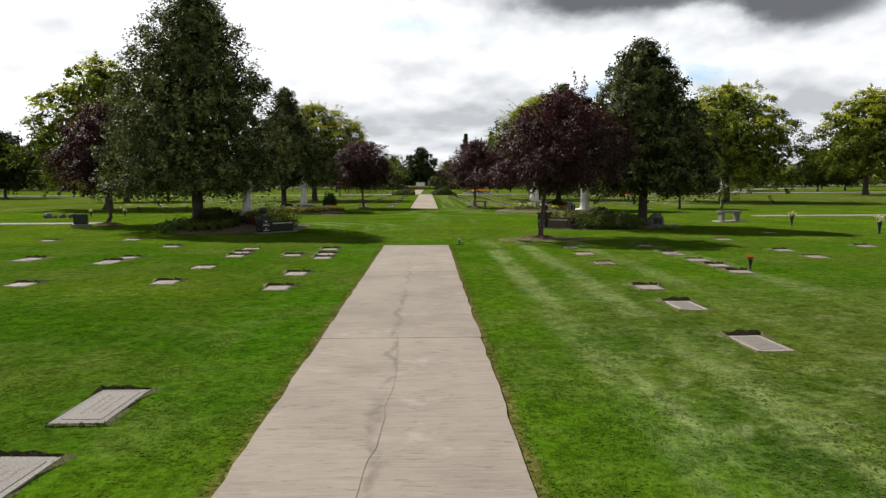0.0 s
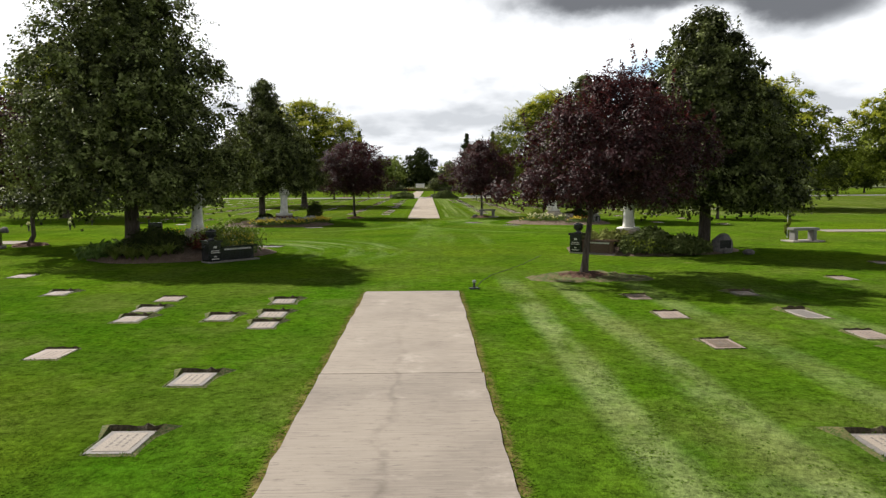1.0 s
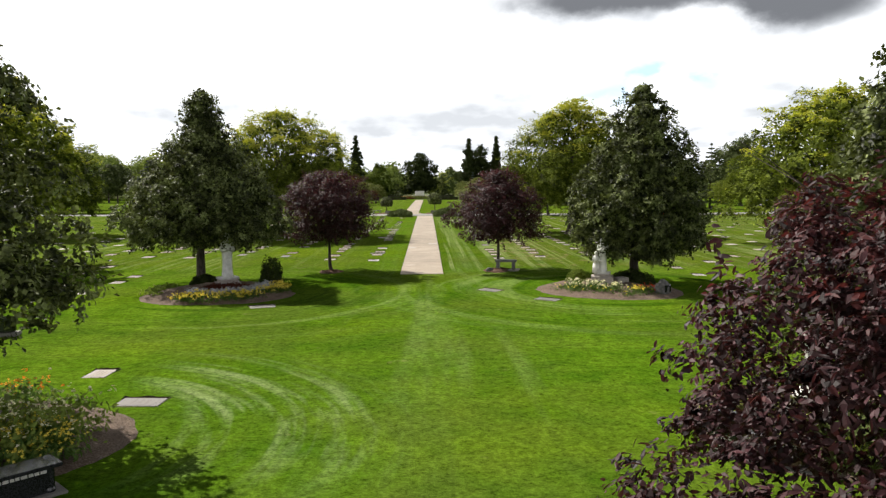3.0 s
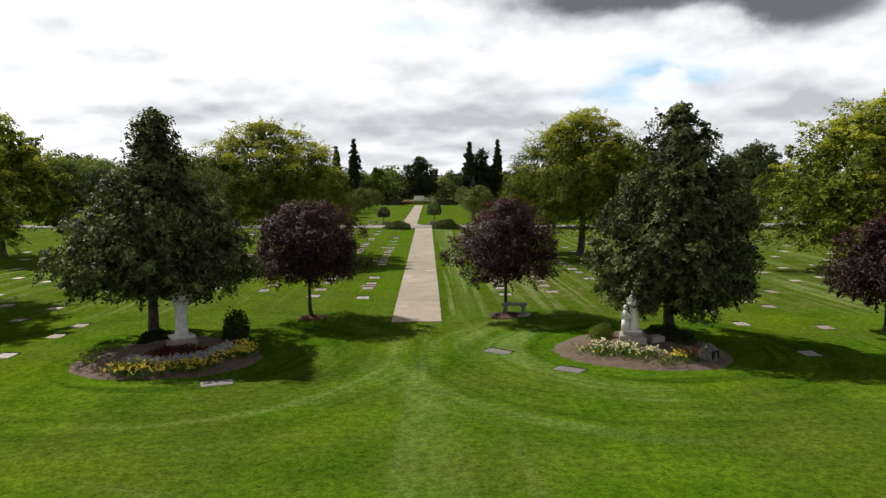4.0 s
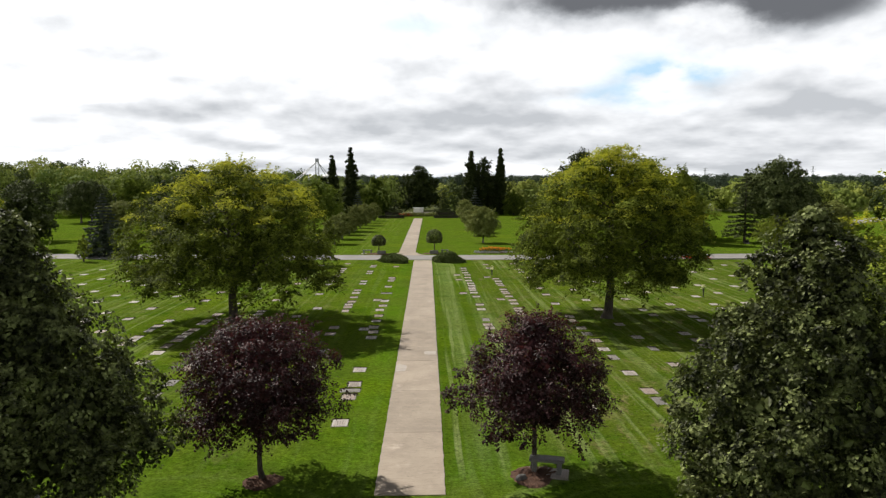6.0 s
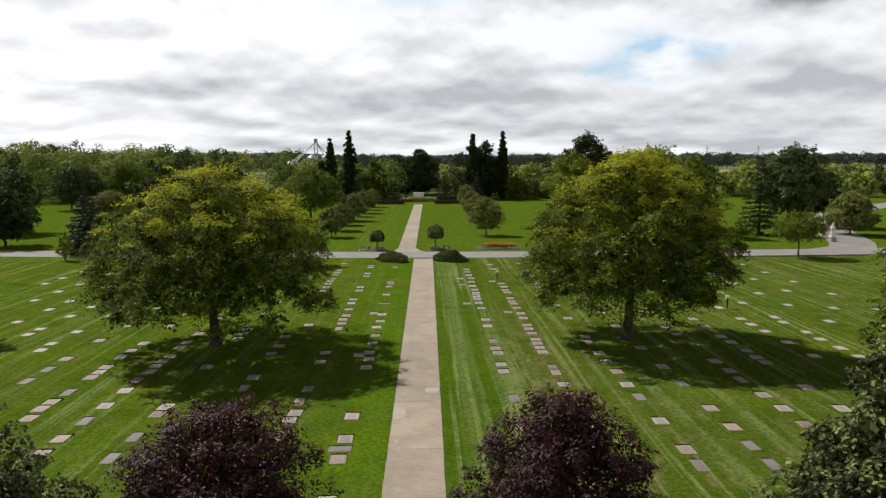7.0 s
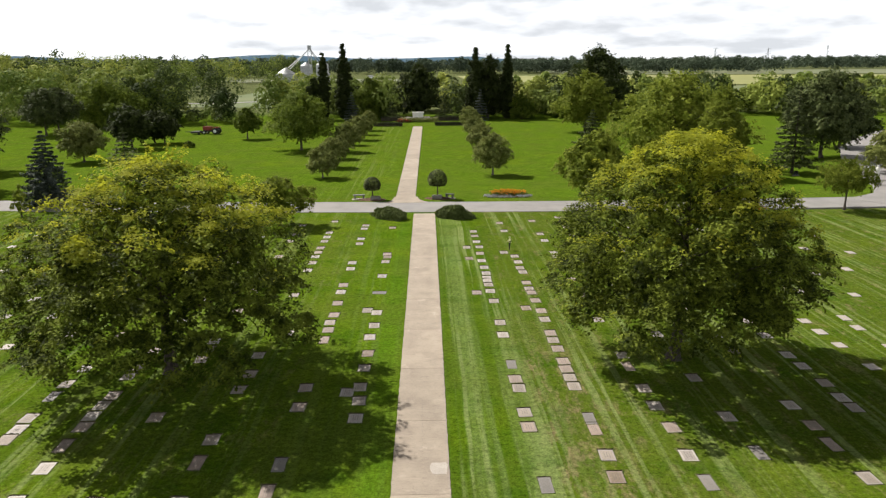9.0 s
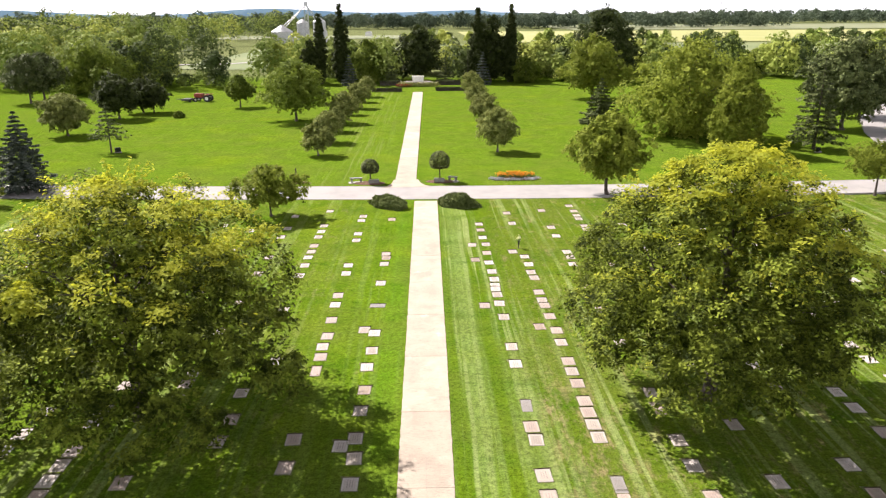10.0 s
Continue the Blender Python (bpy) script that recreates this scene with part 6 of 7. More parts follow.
def clipped_tree(x, y, h, w, seed):
    """A short stem with a clipped dome of leaves."""
    tree = thing("clipped_tree", pose(x, y, 0), "small clipped dome-shaped tree on a short stem", "tree", "clipped trees")
    rng = np.random.default_rng(seed)
    zs = np.linspace(-0.1, h * 0.6, 6)
    v, f = tube_arrays(np.stack([0.02 * np.sin(zs * 3), 0 * zs, zs], 1), 0.07 - 0.03 * np.clip(zs / h, 0, 1), 7)
    part("trunk", mesh_from("trunk", v, f, [BARK_DARK], smooth=True), None, tree)
    d = unit(rng.normal(0, 1, (5200, 3)))
    r = (0.8 + 0.2 * rng.uniform(0, 1, len(d)) ** 0.5)[:, None]
    p = d * r * np.array([w / 2, w / 2, h * 0.36])
    p[:, 2] = np.where(p[:, 2] < -h * 0.17, -h * 0.17 + rng.normal(0, 0.03, len(d)), p[:, 2]) + h * 0.63
    v, f = leaves(rng, p, d + np.array([0, 0, 0.3]), 0.11, 0.07, 0.4)
    part("crown", mesh_from("crown", v, f, [LINDEN]), None, tree)
    return tree


clipped_tree(-5.25, 116.2, 2.35, 1.75, 1)
clipped_tree(1.35, 116.9, 2.95, 2.0, 2)
solid("mulch_bed", bed_mesh(1.6, 0.75, 0.14, 11, RED_MULCH), None, pose(-5.3, 116.1, 0.01), "low mulch bed under a clipped tree", "flower bed")
solid("mulch_bed", bed_mesh(1.5, 0.7, 0.14, 12, RED_MULCH), None, pose(1.5, 116.5, 0.01), "low mulch bed under a clipped tree", "flower bed")
low_stone = solid("low_headstone", block((1.0, 0.3, 0.4), (0, 0, 0), 0.03), STONE_GREY, pose(1.3, 116.1, 0.05), "low grey granite block in the bed", "headstone", "low headstones")
copy_thing(low_stone, pose(-4.9, 115.8, 0.05, 0, 0, 4))

# the long flower bed by the road
solid("mulch_bed", bed_mesh(2.5, 0.8, 0.18, 13, MULCH), None, pose(8.7, 117.6, 0.01), "oval flower bed beside the road", "flower bed")
rng = np.random.default_rng(91)
spots, f = arc_spots(rng, 8.7, 117.7, 2.4, 0.75, 0, 360, 0.0, 0.85, 130)
planting("orange_bedding", "dense orange and red bedding flowers", "flowers", 15, spots, mound(f, 0.18), BEDDING, ORANGE, 0.4, 0.14, 14, 4, 0.09)
spots, f = arc_spots(rng, 8.7, 117.4, 2.5, 0.8, 190, 350, 0.85, 1.0, 60)
planting("silver_edging", "silver-grey edging plants", "plants", 16, spots, mound(f, 0.18), SILVER, None, 0.25, 0.14, 14, 0, 0.0)

# ---- the altar at the end of the walk ----
altar = thing("altar", pose(-1.7, 216.5, 0), "white stone altar on a stepped base above flowers", "altar")
part("base", block((5.6, 2.2, 0.9), (0, 0, 0), 0.04), CAST_STONE, altar)
part("table", block((2.5, 1.1, 1.05), (0, 0, 0.9), 0.04), MARBLE, altar, "white stone table block")
part("slab", block((2.75, 1.3, 0.14), (0, 0, 1.95), 0.03), MARBLE, altar)
spots = np.stack([rng.uniform(-6.0, 2.8, 170), rng.uniform(213.2, 215.2, 170)], 1)
planting("altar_flowers", "mixed red, tan and green bedding before the altar", "flowers", 17, spots, np.full(170, 0.0), OLIVE, CREAM, 0.9, 0.3, 16, 1, 0.12, 0.3)
spots = np.stack([rng.uniform(-6.4, -3.2, 60), rng.uniform(212.8, 214.2, 60)], 1)
planting("red_bedding", "red bedding flowers beside the altar", "flowers", 18, spots, np.full(60, 0.0), RUSSET, REDFLOWER, 0.6, 0.25, 14, 1, 0.12, 0.3)


def hedge(x0, x1, y, h, d, seed, label):
    hedge_thing = thing("hedge", pose(0, 0, 0), label, "hedge", "clipped hedges")
    r = np.random.default_rng(seed)
    n = int(abs(x1 - x0) * 420)
    p = np.stack([r.uniform(x0, x1, n), y + r.uniform(-d / 2, d / 2, n), h * r.uniform(0, 1, n) ** 0.5], 1)
    v, f = leaves(r, p, np.stack([r.normal(0, 0.3, n), -np.ones(n) * 0.5, np.ones(n)], 1), 0.2, 0.14, 0.5)
    part("foliage", mesh_from("foliage", v, f, [POPLAR]), None, hedge_thing)
    part("core", block((abs(x1 - x0) - 0.2, d * 0.7, h * 0.8), ((x0 + x1) / 2, y, 0)), BARK_DARK, hedge_thing, "dark twiggy inside")


hedge(-11.3, -4.9, 203.2, 0.75, 1.1, 1, "low clipped dark hedge beside the walk's end")
hedge(2.1, 8.4, 204.2, 0.75, 1.1, 2, "low clipped dark hedge beside the walk's end")
hedge(-10.5, -5.5, 217.5, 1.1, 1.4, 3, "dark hedge beside the altar")
hedge(2.2, 8.0, 217.8, 1.1, 1.4, 4, "dark hedge beside the altar")


# ---- farm buildings and far things ----
def grain_bin(x, y, r, h, label):
    b = thing("grain_bin", pose(x, y, 0), label, "grain bin", "grain bins")
    prof = []
    for i in range(int(h / 0.6) + 1):
        prof += [(r, i * 0.6), (r * 1.006, i * 0.6 + 0.3)]
    part("body", lathe(prof, 28), METAL, b, smooth=True)
    top_z = prof[-1][1]
    part("roof", lathe([(r * 1.03, top_z), (r * 0.5, top_z + r * 0.33), (r * 0.12, top_z + r * 0.55), (r * 0.1, top_z + r * 0.62)], 28), METAL, b)
    for k in range(6):
        a = k * math.pi / 3
        part("rib", block((0.12, 0.12, h * 0.98), (r * 1.02 * math.cos(a), r * 1.02 * math.sin(a), 0)), METAL, b)
    return b


grain_bin(-74, 440, 5.4, 7.2, "large corrugated steel grain bin")
grain_bin(-65.5, 455, 3.2, 11.5, "tall corrugated steel grain bin")
grain_bin(-58.5, 468, 3.4, 12.0, "tall corrugated steel grain bin")
grain_bin(-55.5, 448, 3.6, 7.2, "corrugated steel grain bin behind trees")


def girder(bm, a, b, r):
    a, b = Vector(a), Vector(b)
    made = bmesh.ops.create_cone(bm, cap_ends=True, segments=6, radius1=r, radius2=r, depth=(b - a).length)["verts"]
    m = Matrix.Translation((a + b) / 2) @ (b - a).to_track_quat("Z", "Y").to_matrix().to_4x4()
    for v in made:
        v.co = m @ v.co


leg = thing("grain_elevator", pose(-62, 446, 0), "steel grain elevator tower with sloping spouts", "elevator")
bm = bmesh.new()
for sx in (-1, 1):
    for sy in (-1, 1):
        girder(bm, (sx * 0.9, sy * 0.9, 0), (sx * 0.9, sy * 0.9, 20), 0.12)
for i in range(8):
    girder(bm, (-0.9, -0.9, i * 2.5), (0.9, -0.9, i * 2.5 + 2.5), 0.08)
    girder(bm, (0.9, 0.9, i * 2.5), (-0.9, 0.9, i * 2.5 + 2.5), 0.08)
part("tower", bm, METAL, leg)
part("head", block((1.9, 1.6, 2.2), (0, 0, 20), 0.1), METAL, leg)
for to in ((-12.0, -6.0, 9.6), (-11.0, -4.0, 9.2), (6.8, 2.0, 9.0), (4.0, 16.0, 13.5)):
    bm = bmesh.new()
    girder(bm, (0, 0, 20.5), to, 0.22)
    part("spout", bm, METAL, leg)
far_shed = thing("white_shed", pose(-43, 620, 0), "tiny white farm building across the fields", "shed")
part("wall", block((5, 4, 2.6)), WHITE_PAINT, far_shed)
part("roof", block((5.5, 4.6, 1.0), (0, 0, 2.6), 0, 0, 0.55), METAL, far_shed)


def pylon(x, y, h):
    p = thing("power_pylon", pose(x, y, 0), "slim lattice power pylon on the horizon", "pylon", "power pylons")
    bm = bmesh.new()
    for sx in (-1, 1):
        for sy in (-1, 1):
            girder(bm, (sx * 3, sy * 3, 0), (sx * 0.5, sy * 0.5, h), 0.22)
    for i in range(5):
        k0, k1 = 3 - 2.5 * i / 5, 3 - 2.5 * (i + 1) / 5
        girder(bm, (-k0, -k0, h * i / 5), (k1, -k1, h * (i + 1) / 5), 0.15)
        girder(bm, (k0, k0, h * i / 5), (-k1, k1, h * (i + 1) / 5), 0.15)
    part("mast", bm, METAL, p)
    for i, z in enumerate((0.72, 0.84, 0.96)):
        bm = bmesh.new()
        girder(bm, (-7 + i, 0, h * z), (7 - i, 0, h * z), 0.2)
        part("arm", bm, METAL, p)


for px, py, ph in ((560, 1480, 38), (700, 1560, 38), (790, 1500, 42)):
    pylon(px, py, ph)

# ---- tractor with a mower, working the far lawn ----
tractor = thing("tractor", pose(-41.6, 187.5, -0.03, 0, 0, 82), "small red farm tractor towing a mower on the lawn", "tractor")
part("bonnet", block((1.0, 1.7, 0.75), (0, 0.9, 0.75), 0.1), RED_PAINT, tractor)
part("chassis", block((0.7, 3.2, 0.4), (0, 0.1, 0.5), 0.05), DARK_METAL, tractor)
part("seat", block((0.5, 0.5, 0.55), (0, -0.75, 0.9), 0.08), RUBBER, tractor)
part("steering_wheel", lathe([(0.2, 1.5), (0.24, 1.52), (0.24, 1.55), (0.2, 1.57)], 14), RUBBER, tractor, at=pose(0, -0.25, 0))
part("exhaust", lathe([(0.05, 1.4), (0.05, 2.2)], 8), DARK_METAL, tractor, at=pose(0.3, 1.2, 0))
for sx, yy, rr in ((-1, -0.9, 0.62), (1, -0.9, 0.62), (-1, 1.3, 0.38), (1, 1.3, 0.38)):
    wheel = part("wheel", lathe([(rr * 0.8, -0.18), (rr, -0.14), (rr, 0.14), (rr * 0.8, 0.18)], 20), RUBBER, tractor, at=pose(sx * 0.75, yy, rr, 0, 90, 0))
    part("rim", lathe([(rr * 0.5, -0.19), (rr * 0.52, 0.19)], 16), WHITE_PAINT, wheel)
    if rr > 0.5:
        part("fender", block((0.4, 1.2, 0.1), (sx * 0.75, -0.9, 1.28), 0.04), RED_PAINT, tractor)
mower = thing("towed_mower", pose(-44.6, 187.2, -0.03, 0, 0, 82), "dark towed mower deck behind the tractor", "mower")
part("deck", block((2.0, 1.6, 0.35), (0, 0, 0.25), 0.06), DARK_METAL, mower)
part("drawbar", block((0.12, 1.6, 0.1), (0, 1.5, 0.4)), DARK_METAL, mower)
for sx in (-0.8, 0.8):
    part("wheel", lathe([(0.2, -0.08), (0.25, -0.05), (0.25, 0.05), (0.2, 0.08)], 14), RUBBER, mower, at=pose(sx, -0.8, 0.25, 0, 90, 0))


hose_line = np.array([(3.5, 27.1, 0.003), (3.1, 26.0, 0.003), (2.66, 24.8, 0.003), (2.3, 24.0, 0.003), (1.93, 23.2, 0.003), (1.67, 22.7, 0.003), (1.35, 21.6, 0.003), (1.15, 20.6, 0.003)])
hv, hf = tube_arrays(hose_line, [0.006] * len(hose_line), 6)
hose = tagged(new("garden_hose", mesh_from("garden_hose", hv, hf, [RUBBER], smooth=True)), "thin dark hose half sunk in the lawn", "hose")


sprinkler = thing("lawn_sprinkler", pose(1.12, 20.5, 0, 0, 0, 20), "small dark lawn sprinkler at the end of the hose", "sprinkler")
part("sled", block((0.2, 0.12, 0.03), (0, 0, 0), 0.01), DARK_METAL, sprinkler)
part("riser", lathe([(0.03, 0.03), (0.02, 0.06), (0.02, 0.12), (0.03, 0.13)], 10), DARK_METAL, sprinkler)
part("nozzle", lathe([(0.035, 0.13), (0.04, 0.15), (0.025, 0.18), (0.0, 0.185)], 10), METAL, sprinkler, "pale metal nozzle")


# ---- flower vases and small upright stones on the lawn ----
def vase(x, y, seed, petal, label="dark ground vase holding pale flowers", h=0.34, blooms=60):
    v = thing("grave_vase", pose(x, y, 0), label, "vase", "grave vases")
    k = min(1.0, h / 0.46)
    part("cup", lathe([(0.045 * k, 0.0), (0.05 * k, 0.02), (0.03 * k, 0.06), (0.055 * k, h * 0.5), (0.075 * k, h * 0.75), (0.08 * k, h * 0.77), (0.06 * k, h * 0.77)], 12), DARK_METAL, v)
    r = np.random.default_rng(seed)
    p = r.normal(0, 0.11 * h, (blooms, 3)) + np.array([0, 0, h])
    a, f = leaves(r, p, p - np.array([0, 0, h - 0.1]), 0.09 * k, 0.07 * k, 0.5)
    tagged(part("flowers", mesh_from("flowers", a, f, [petal]), None, v), kind="stuff")
    p = r.normal(0, 0.09 * h, (40, 3)) + np.array([0, 0, h * 0.88])
    a, f = leaves(r, p, p - np.array([0, 0, h - 0.1]), 0.11 * k, 0.04 * k, 0.5)
    tagged(part("greenery", mesh_from("greenery", a, f, [BEDDING]), None, v), kind="stuff")


vase(6.6, 14.1, 1, REDFLOWER, "dark ground vase with a small red flower", 0.27, 14)
vase(15.2, 23.6, 2, CREAM, h=0.5)
vase(14.7, 28.4, 3, CREAM, h=0.46)
vase(-18.5, 44.5, 4, CREAM)
vase(-14.6, 45.0, 5, RUSSET)
vase(6.35, 95.6, 6, CREAM, "white and dark flowers standing on a grave marker", 0.7)
vase(20.9, 83.2, 7, CREAM, "white flowers standing on a grave marker", 0.8)
vase(-18.2, 40.0, 8, CREAM)
vase(-16.6, 40.6, 9, CREAM)
vase(-17.4, 44.6, 10, RUSSET)


def hook_pole(x, y, h):
    """A white garden hook with a climbing plant on it."""
    p = thing("garden_hook", pose(x, y, 0), "white metal garden hook with a lime-green climbing plant", "garden hook")
    s = np.linspace(0, 1, 9)
    line = np.concatenate([np.stack([0 * s, 0 * s, s * h * 0.88], 1), np.stack([0.12 * (1 - np.cos(s * 3.1)), 0 * s, h * 0.88 + 0.14 * np.sin(s * 3.1)], 1)[1:]])
    v, f = tube_arrays(line, [0.016] * len(line), 7)
    part("pole", mesh_from("pole", v, f, [WHITE_PAINT], smooth=True), None, p)
    r = np.random.default_rng(3)
    z = r.uniform(0.05, h * 0.8, 420)
    a = z * 9 + r.normal(0, 0.6, 420)
    rad = 0.05 + 0.07 * r.uniform(0, 1, 420)
    d = np.stack([np.cos(a), np.sin(a), 0.5 + 0 * a], 1)
    v, f = leaves(r, np.stack([np.cos(a) * rad, np.sin(a) * rad, z], 1), d, 0.1, 0.06, 0.4)
    tagged(part("climber", mesh_from("climber", v, f, [BRIGHT]), None, p, "lime-green climbing leaves"), kind="stuff")


hook_pole(13.75, 33.1, 1.7)
for i, (x, y, sx) in enumerate(((-19.9, 38.8, 0.5), (-19.3, 39.1, 0.36), (-18.7, 38.9, 0.44), (-19.4, 38.5, 0.3))):
    boulder(x, y, sx, sx * 0.8, sx * 0.6, 20 + i, "pale field stone in a small rockery", 40 * i)
boulder(9.55, 27.0, 0.34, 0.3, 0.16, 30, "small pale round stone beside the bed", 15)
top = pedestal(50.3, 122.6, 0.0, [(0.8, 0.8, 0.3), (0.6, 0.6, 0.3)], "white stone pedestal beside the side road", 10, STONE_PALE)
solid("statue", robed_figure(1.7, 6, turn=-30), MARBLE, pose(50.3, 122.6, top), "white stone robed figure beside the side road", "statue", smooth=True)
post = solid("marker_post", lathe([(0.07, 0.0), (0.07, 1.3), (0.05, 1.36), (0.0, 1.37)], 10), BARK_DARK, pose(-12.4, 117.0, 0), "dark wooden post beside the road", "post")
scuff = solid("mulch_bed", bed_mesh(1.1, 0.5, 0.1, 15, RED_MULCH), None, pose(-12.0, 116.6, 0.01), "small mulch patch beside a wooden post", "flower bed")
upright = thing("upright_headstone", pose(-14.3, 30.6, 0, 0, 0, 12), "small black granite upright headstone on the lawn", "headstone", "upright headstones")
part("base", block((0.7, 0.4, 0.1), (0, 0, 0), 0.01), STONE_GREY, upright)
part("tablet", block((0.55, 0.22, 0.42), (0, 0, 0.1), 0.03), STONE_BLACK, upright)
copy_thing(upright, pose(-11.2, 36.8, 0, 0, 0, 5))
copy_thing(upright, pose(-36.2, 134.0, -0.04, 0, 0, 30) @ Matrix.Scale(1.2, 4))
copy_thing(upright, pose(45.0, 130.0, -0.04, 0, 0, 30) @ Matrix.Scale(1.1, 4))


# ---- flat grave markers, in columns along the walk ----
def turf_rim(w, l, seed, lip=0.048, skirt=0.07):
    """The cut edge of turf round a marker: a low ragged collar, dark soil on its back wall."""
    r = random.Random(seed)
    bm = bmesh.new()

    around = [(-1, -1), (-0.33, -1), (0.33, -1), (1, -1), (1, -0.33), (1, 0.33)] + [(1 - k * 0.25, 1) for k in range(9)] + [(-1, 0.33), (-1, -0.33)]

    def ring(grow, z, wob):
        pts = []
        for x, y in around:
            back = y == 1
            out = grow * (r.uniform(0.7, 1.9) if back else 0.55)
            high = z * r.uniform(0.6, 1.25) if back else z * r.uniform(0.1, 0.4) if y == -1 else min(z, 0.012)
            pts.append(bm.verts.new((x * (w / 2 + out) + r.uniform(-wob, wob), y * (l / 2 + out) + r.uniform(-wob, wob), high + r.uniform(-wob, wob) * 0.3)))
        return pts
    inner, crest, outer = ring(0.004, -0.004, 0.003), ring(0.02 if lip < 0.06 else 0.035, lip, 0.008), ring(skirt, -0.012, 0.02)
    n = len(around)
    for i in range(n):
        j = (i + 1) % n
        # soil only on the back wall, kept dark to deepen the shade there
        back = around[i][1] == 1 and around[j][1] == 1
        bm.faces.new((inner[i], inner[j], crest[j], crest[i])).material_index = 0 if back else 2
        bm.faces.new((crest[i], crest[j], outer[j], outer[i])).material_index = 2
    for i in range(50):
        k = r.random()
        x, y = (r.uniform(-0.5, 0.5) * w, r.choice((-0.5, -0.5, 0.5)) * l) if k < 0.7 else (r.choice((-0.5, 0.5)) * w, r.uniform(-0.5, 0.5) * l)
        x, y = x + math.copysign(r.uniform(0.0, 0.05), x), y + math.copysign(r.uniform(0.0, 0.05), y)
        a, high = r.uniform(0, 3.14), r.uniform(0.02, 0.045)
        dx, dy = 0.011 * math.cos(a), 0.011 * math.sin(a)
        tip = (x - x * r.uniform(0.0, 0.12), y - y * r.uniform(0.0, 0.08), high)
        bm.faces.new([bm.verts.new(p) for p in ((x - dx, y - dy, 0.0), (x + dx, y + dy, 0.0), tip)]).material_index = 3
    me = mesh_of("turf_edge", bm, SHADED_SOIL)
    me.materials.append(DRY_TURF)
    me.materials.append(DRY_TURF)
    me.materials.append(BLADE)
    return me


def marker_kind(w, l, stone, plate, seed, label, lip=0.048, skirt=0.07):
    """A flat marker: stone slab, a raised plate or panel, and lettering bars."""
    m = thing("grave_marker", pose(0, 0, 0), label, "grave marker", "flat grave markers")
    part("stone", block((w, l, 0.05), (0, 0, -0.037), 0.006), stone, m)
    part("turf_edge", turf_rim(w, l, seed, lip, skirt), None, m, "ragged turf edge")
    inset = part("plate", block((w * 0.74, l * 0.8, 0.006), (0, 0, 0.0115), 0.002), plate, m)
    r = random.Random(seed)
    bm = bmesh.new()
    for k, (x, n) in enumerate(((-0.2, 0.55), (0.0, 0.4), (0.2, 0.5))):
        y = -n * l * 0.5
        while y < n * l * 0.5:
            s = r.uniform(0.06, 0.12)
            box(bm, (w * 0.05, s * 0.7, 0.002), (x * w * 0.8, y + s / 2, 0.0165))
            y += s
    tagged(part("lettering", bm, CARVED, inset), kind="stuff")
    return m


KINDS = [
    marker_kind(0.55, 0.76, STONE_PALE, STONE_TAN, 1, "flat granite grave marker with a darker face in the lawn"),
    marker_kind(0.56, 0.76, STONE_WHITE, STONE_PALE, 2, "flat pale granite grave marker set in the lawn"),
    marker_kind(0.54, 0.74, STONE_PINK, BRONZE, 3, "flat granite marker with a bronze plate in the lawn"),
    marker_kind(0.5, 1.08, STONE_GREY, STONE_GREY, 4, "long flat grey double grave marker in the lawn"),
    marker_kind(0.5, 1.1, STONE_PINK, STONE_PINK, 5, "long flat pinkish double grave marker in the lawn"),
    marker_kind(0.57, 0.78, STONE_TAN, STONE_PINK, 6, "flat weathered brownish grave marker in the lawn"),
    marker_kind(0.95, 0.6, STONE_GREY, STONE_GREY, 7, "wide flat grey grave marker in the lawn"),
    marker_kind(0.54, 0.72, STONE_GREY, STONE_TAN, 8, "flat grey grave marker sunk behind a raised turf edge", 0.08, 0.16),
    marker_kind(0.54, 1.08, STONE_PALE, STONE_GREY, 9, "long flat grave marker sunk behind a raised turf edge", 0.085, 0.16),
]
used = {}
pick = random.Random(8)


far_spots = []


def column(x, ys, long_at=(), wide_at=(), weights=(5, 4, 1, 0, 0, 4, 0), turn=0.0):
    """Markers down one column; some are long or wide. The far ones at the sides are joined."""
    for i, y in enumerate(ys):
        if abs(x) > 19 or (abs(x) > 16 and y > 80):
            far_spots.append((x + pick.uniform(-0.08, 0.08), y))
            continue
        if i in long_at:
            k = 3 if y < 40 else pick.choice((3, 3, 4))
        elif i in wide_at:
            k = 6
        else:
            k = pick.choices(range(7), weights)[0]
        if 7 < y < 25:
            k = {0: 7, 1: 7, 3: 8}.get(k, k)
        at = pose(x + pick.uniform(-0.06, 0.06), y, pick.uniform(-0.004, 0.006), pick.uniform(-0.6, 0.6), pick.uniform(-0.6, 0.6), turn + pick.uniform(-2.5, 2.5))
        size = 0.82 if y < 7 else 0.72 if y < 25 else 0.98 if y > 53 and k in (0, 1, 2, 5) else 0.86
        if k not in used:
            used[k] = size
            KINDS[k].matrix_basis = at @ Matrix.Scale(size, 4)
        else:
            copy_thing(KINDS[k], at @ Matrix.Scale(size / used[k], 4))


# beside the near walk
column(-2.32, (4.1, 5.6, 12.05, 13.95, 16.95, 17.8, 19.1), (0, 1))
column(-3.1, (17.55,))
column(-4.5, (12.85, 15.2, 17.5, 18.4, 19.5))
column(-6.95, (12.7, 16.3, 17.3, 20.3), (1,))
column(-9.1, (14.6, 17.0, 23.0), (1,))
column(-11.7, (15.8, 19.2, 22.8))
column(3.8, (7.6, 10.0, 11.75), (0, 1))
column(4.0, (15.4, 17.45, 19.3), weights=(0, 0, 2, 0, 0, 1, 0))
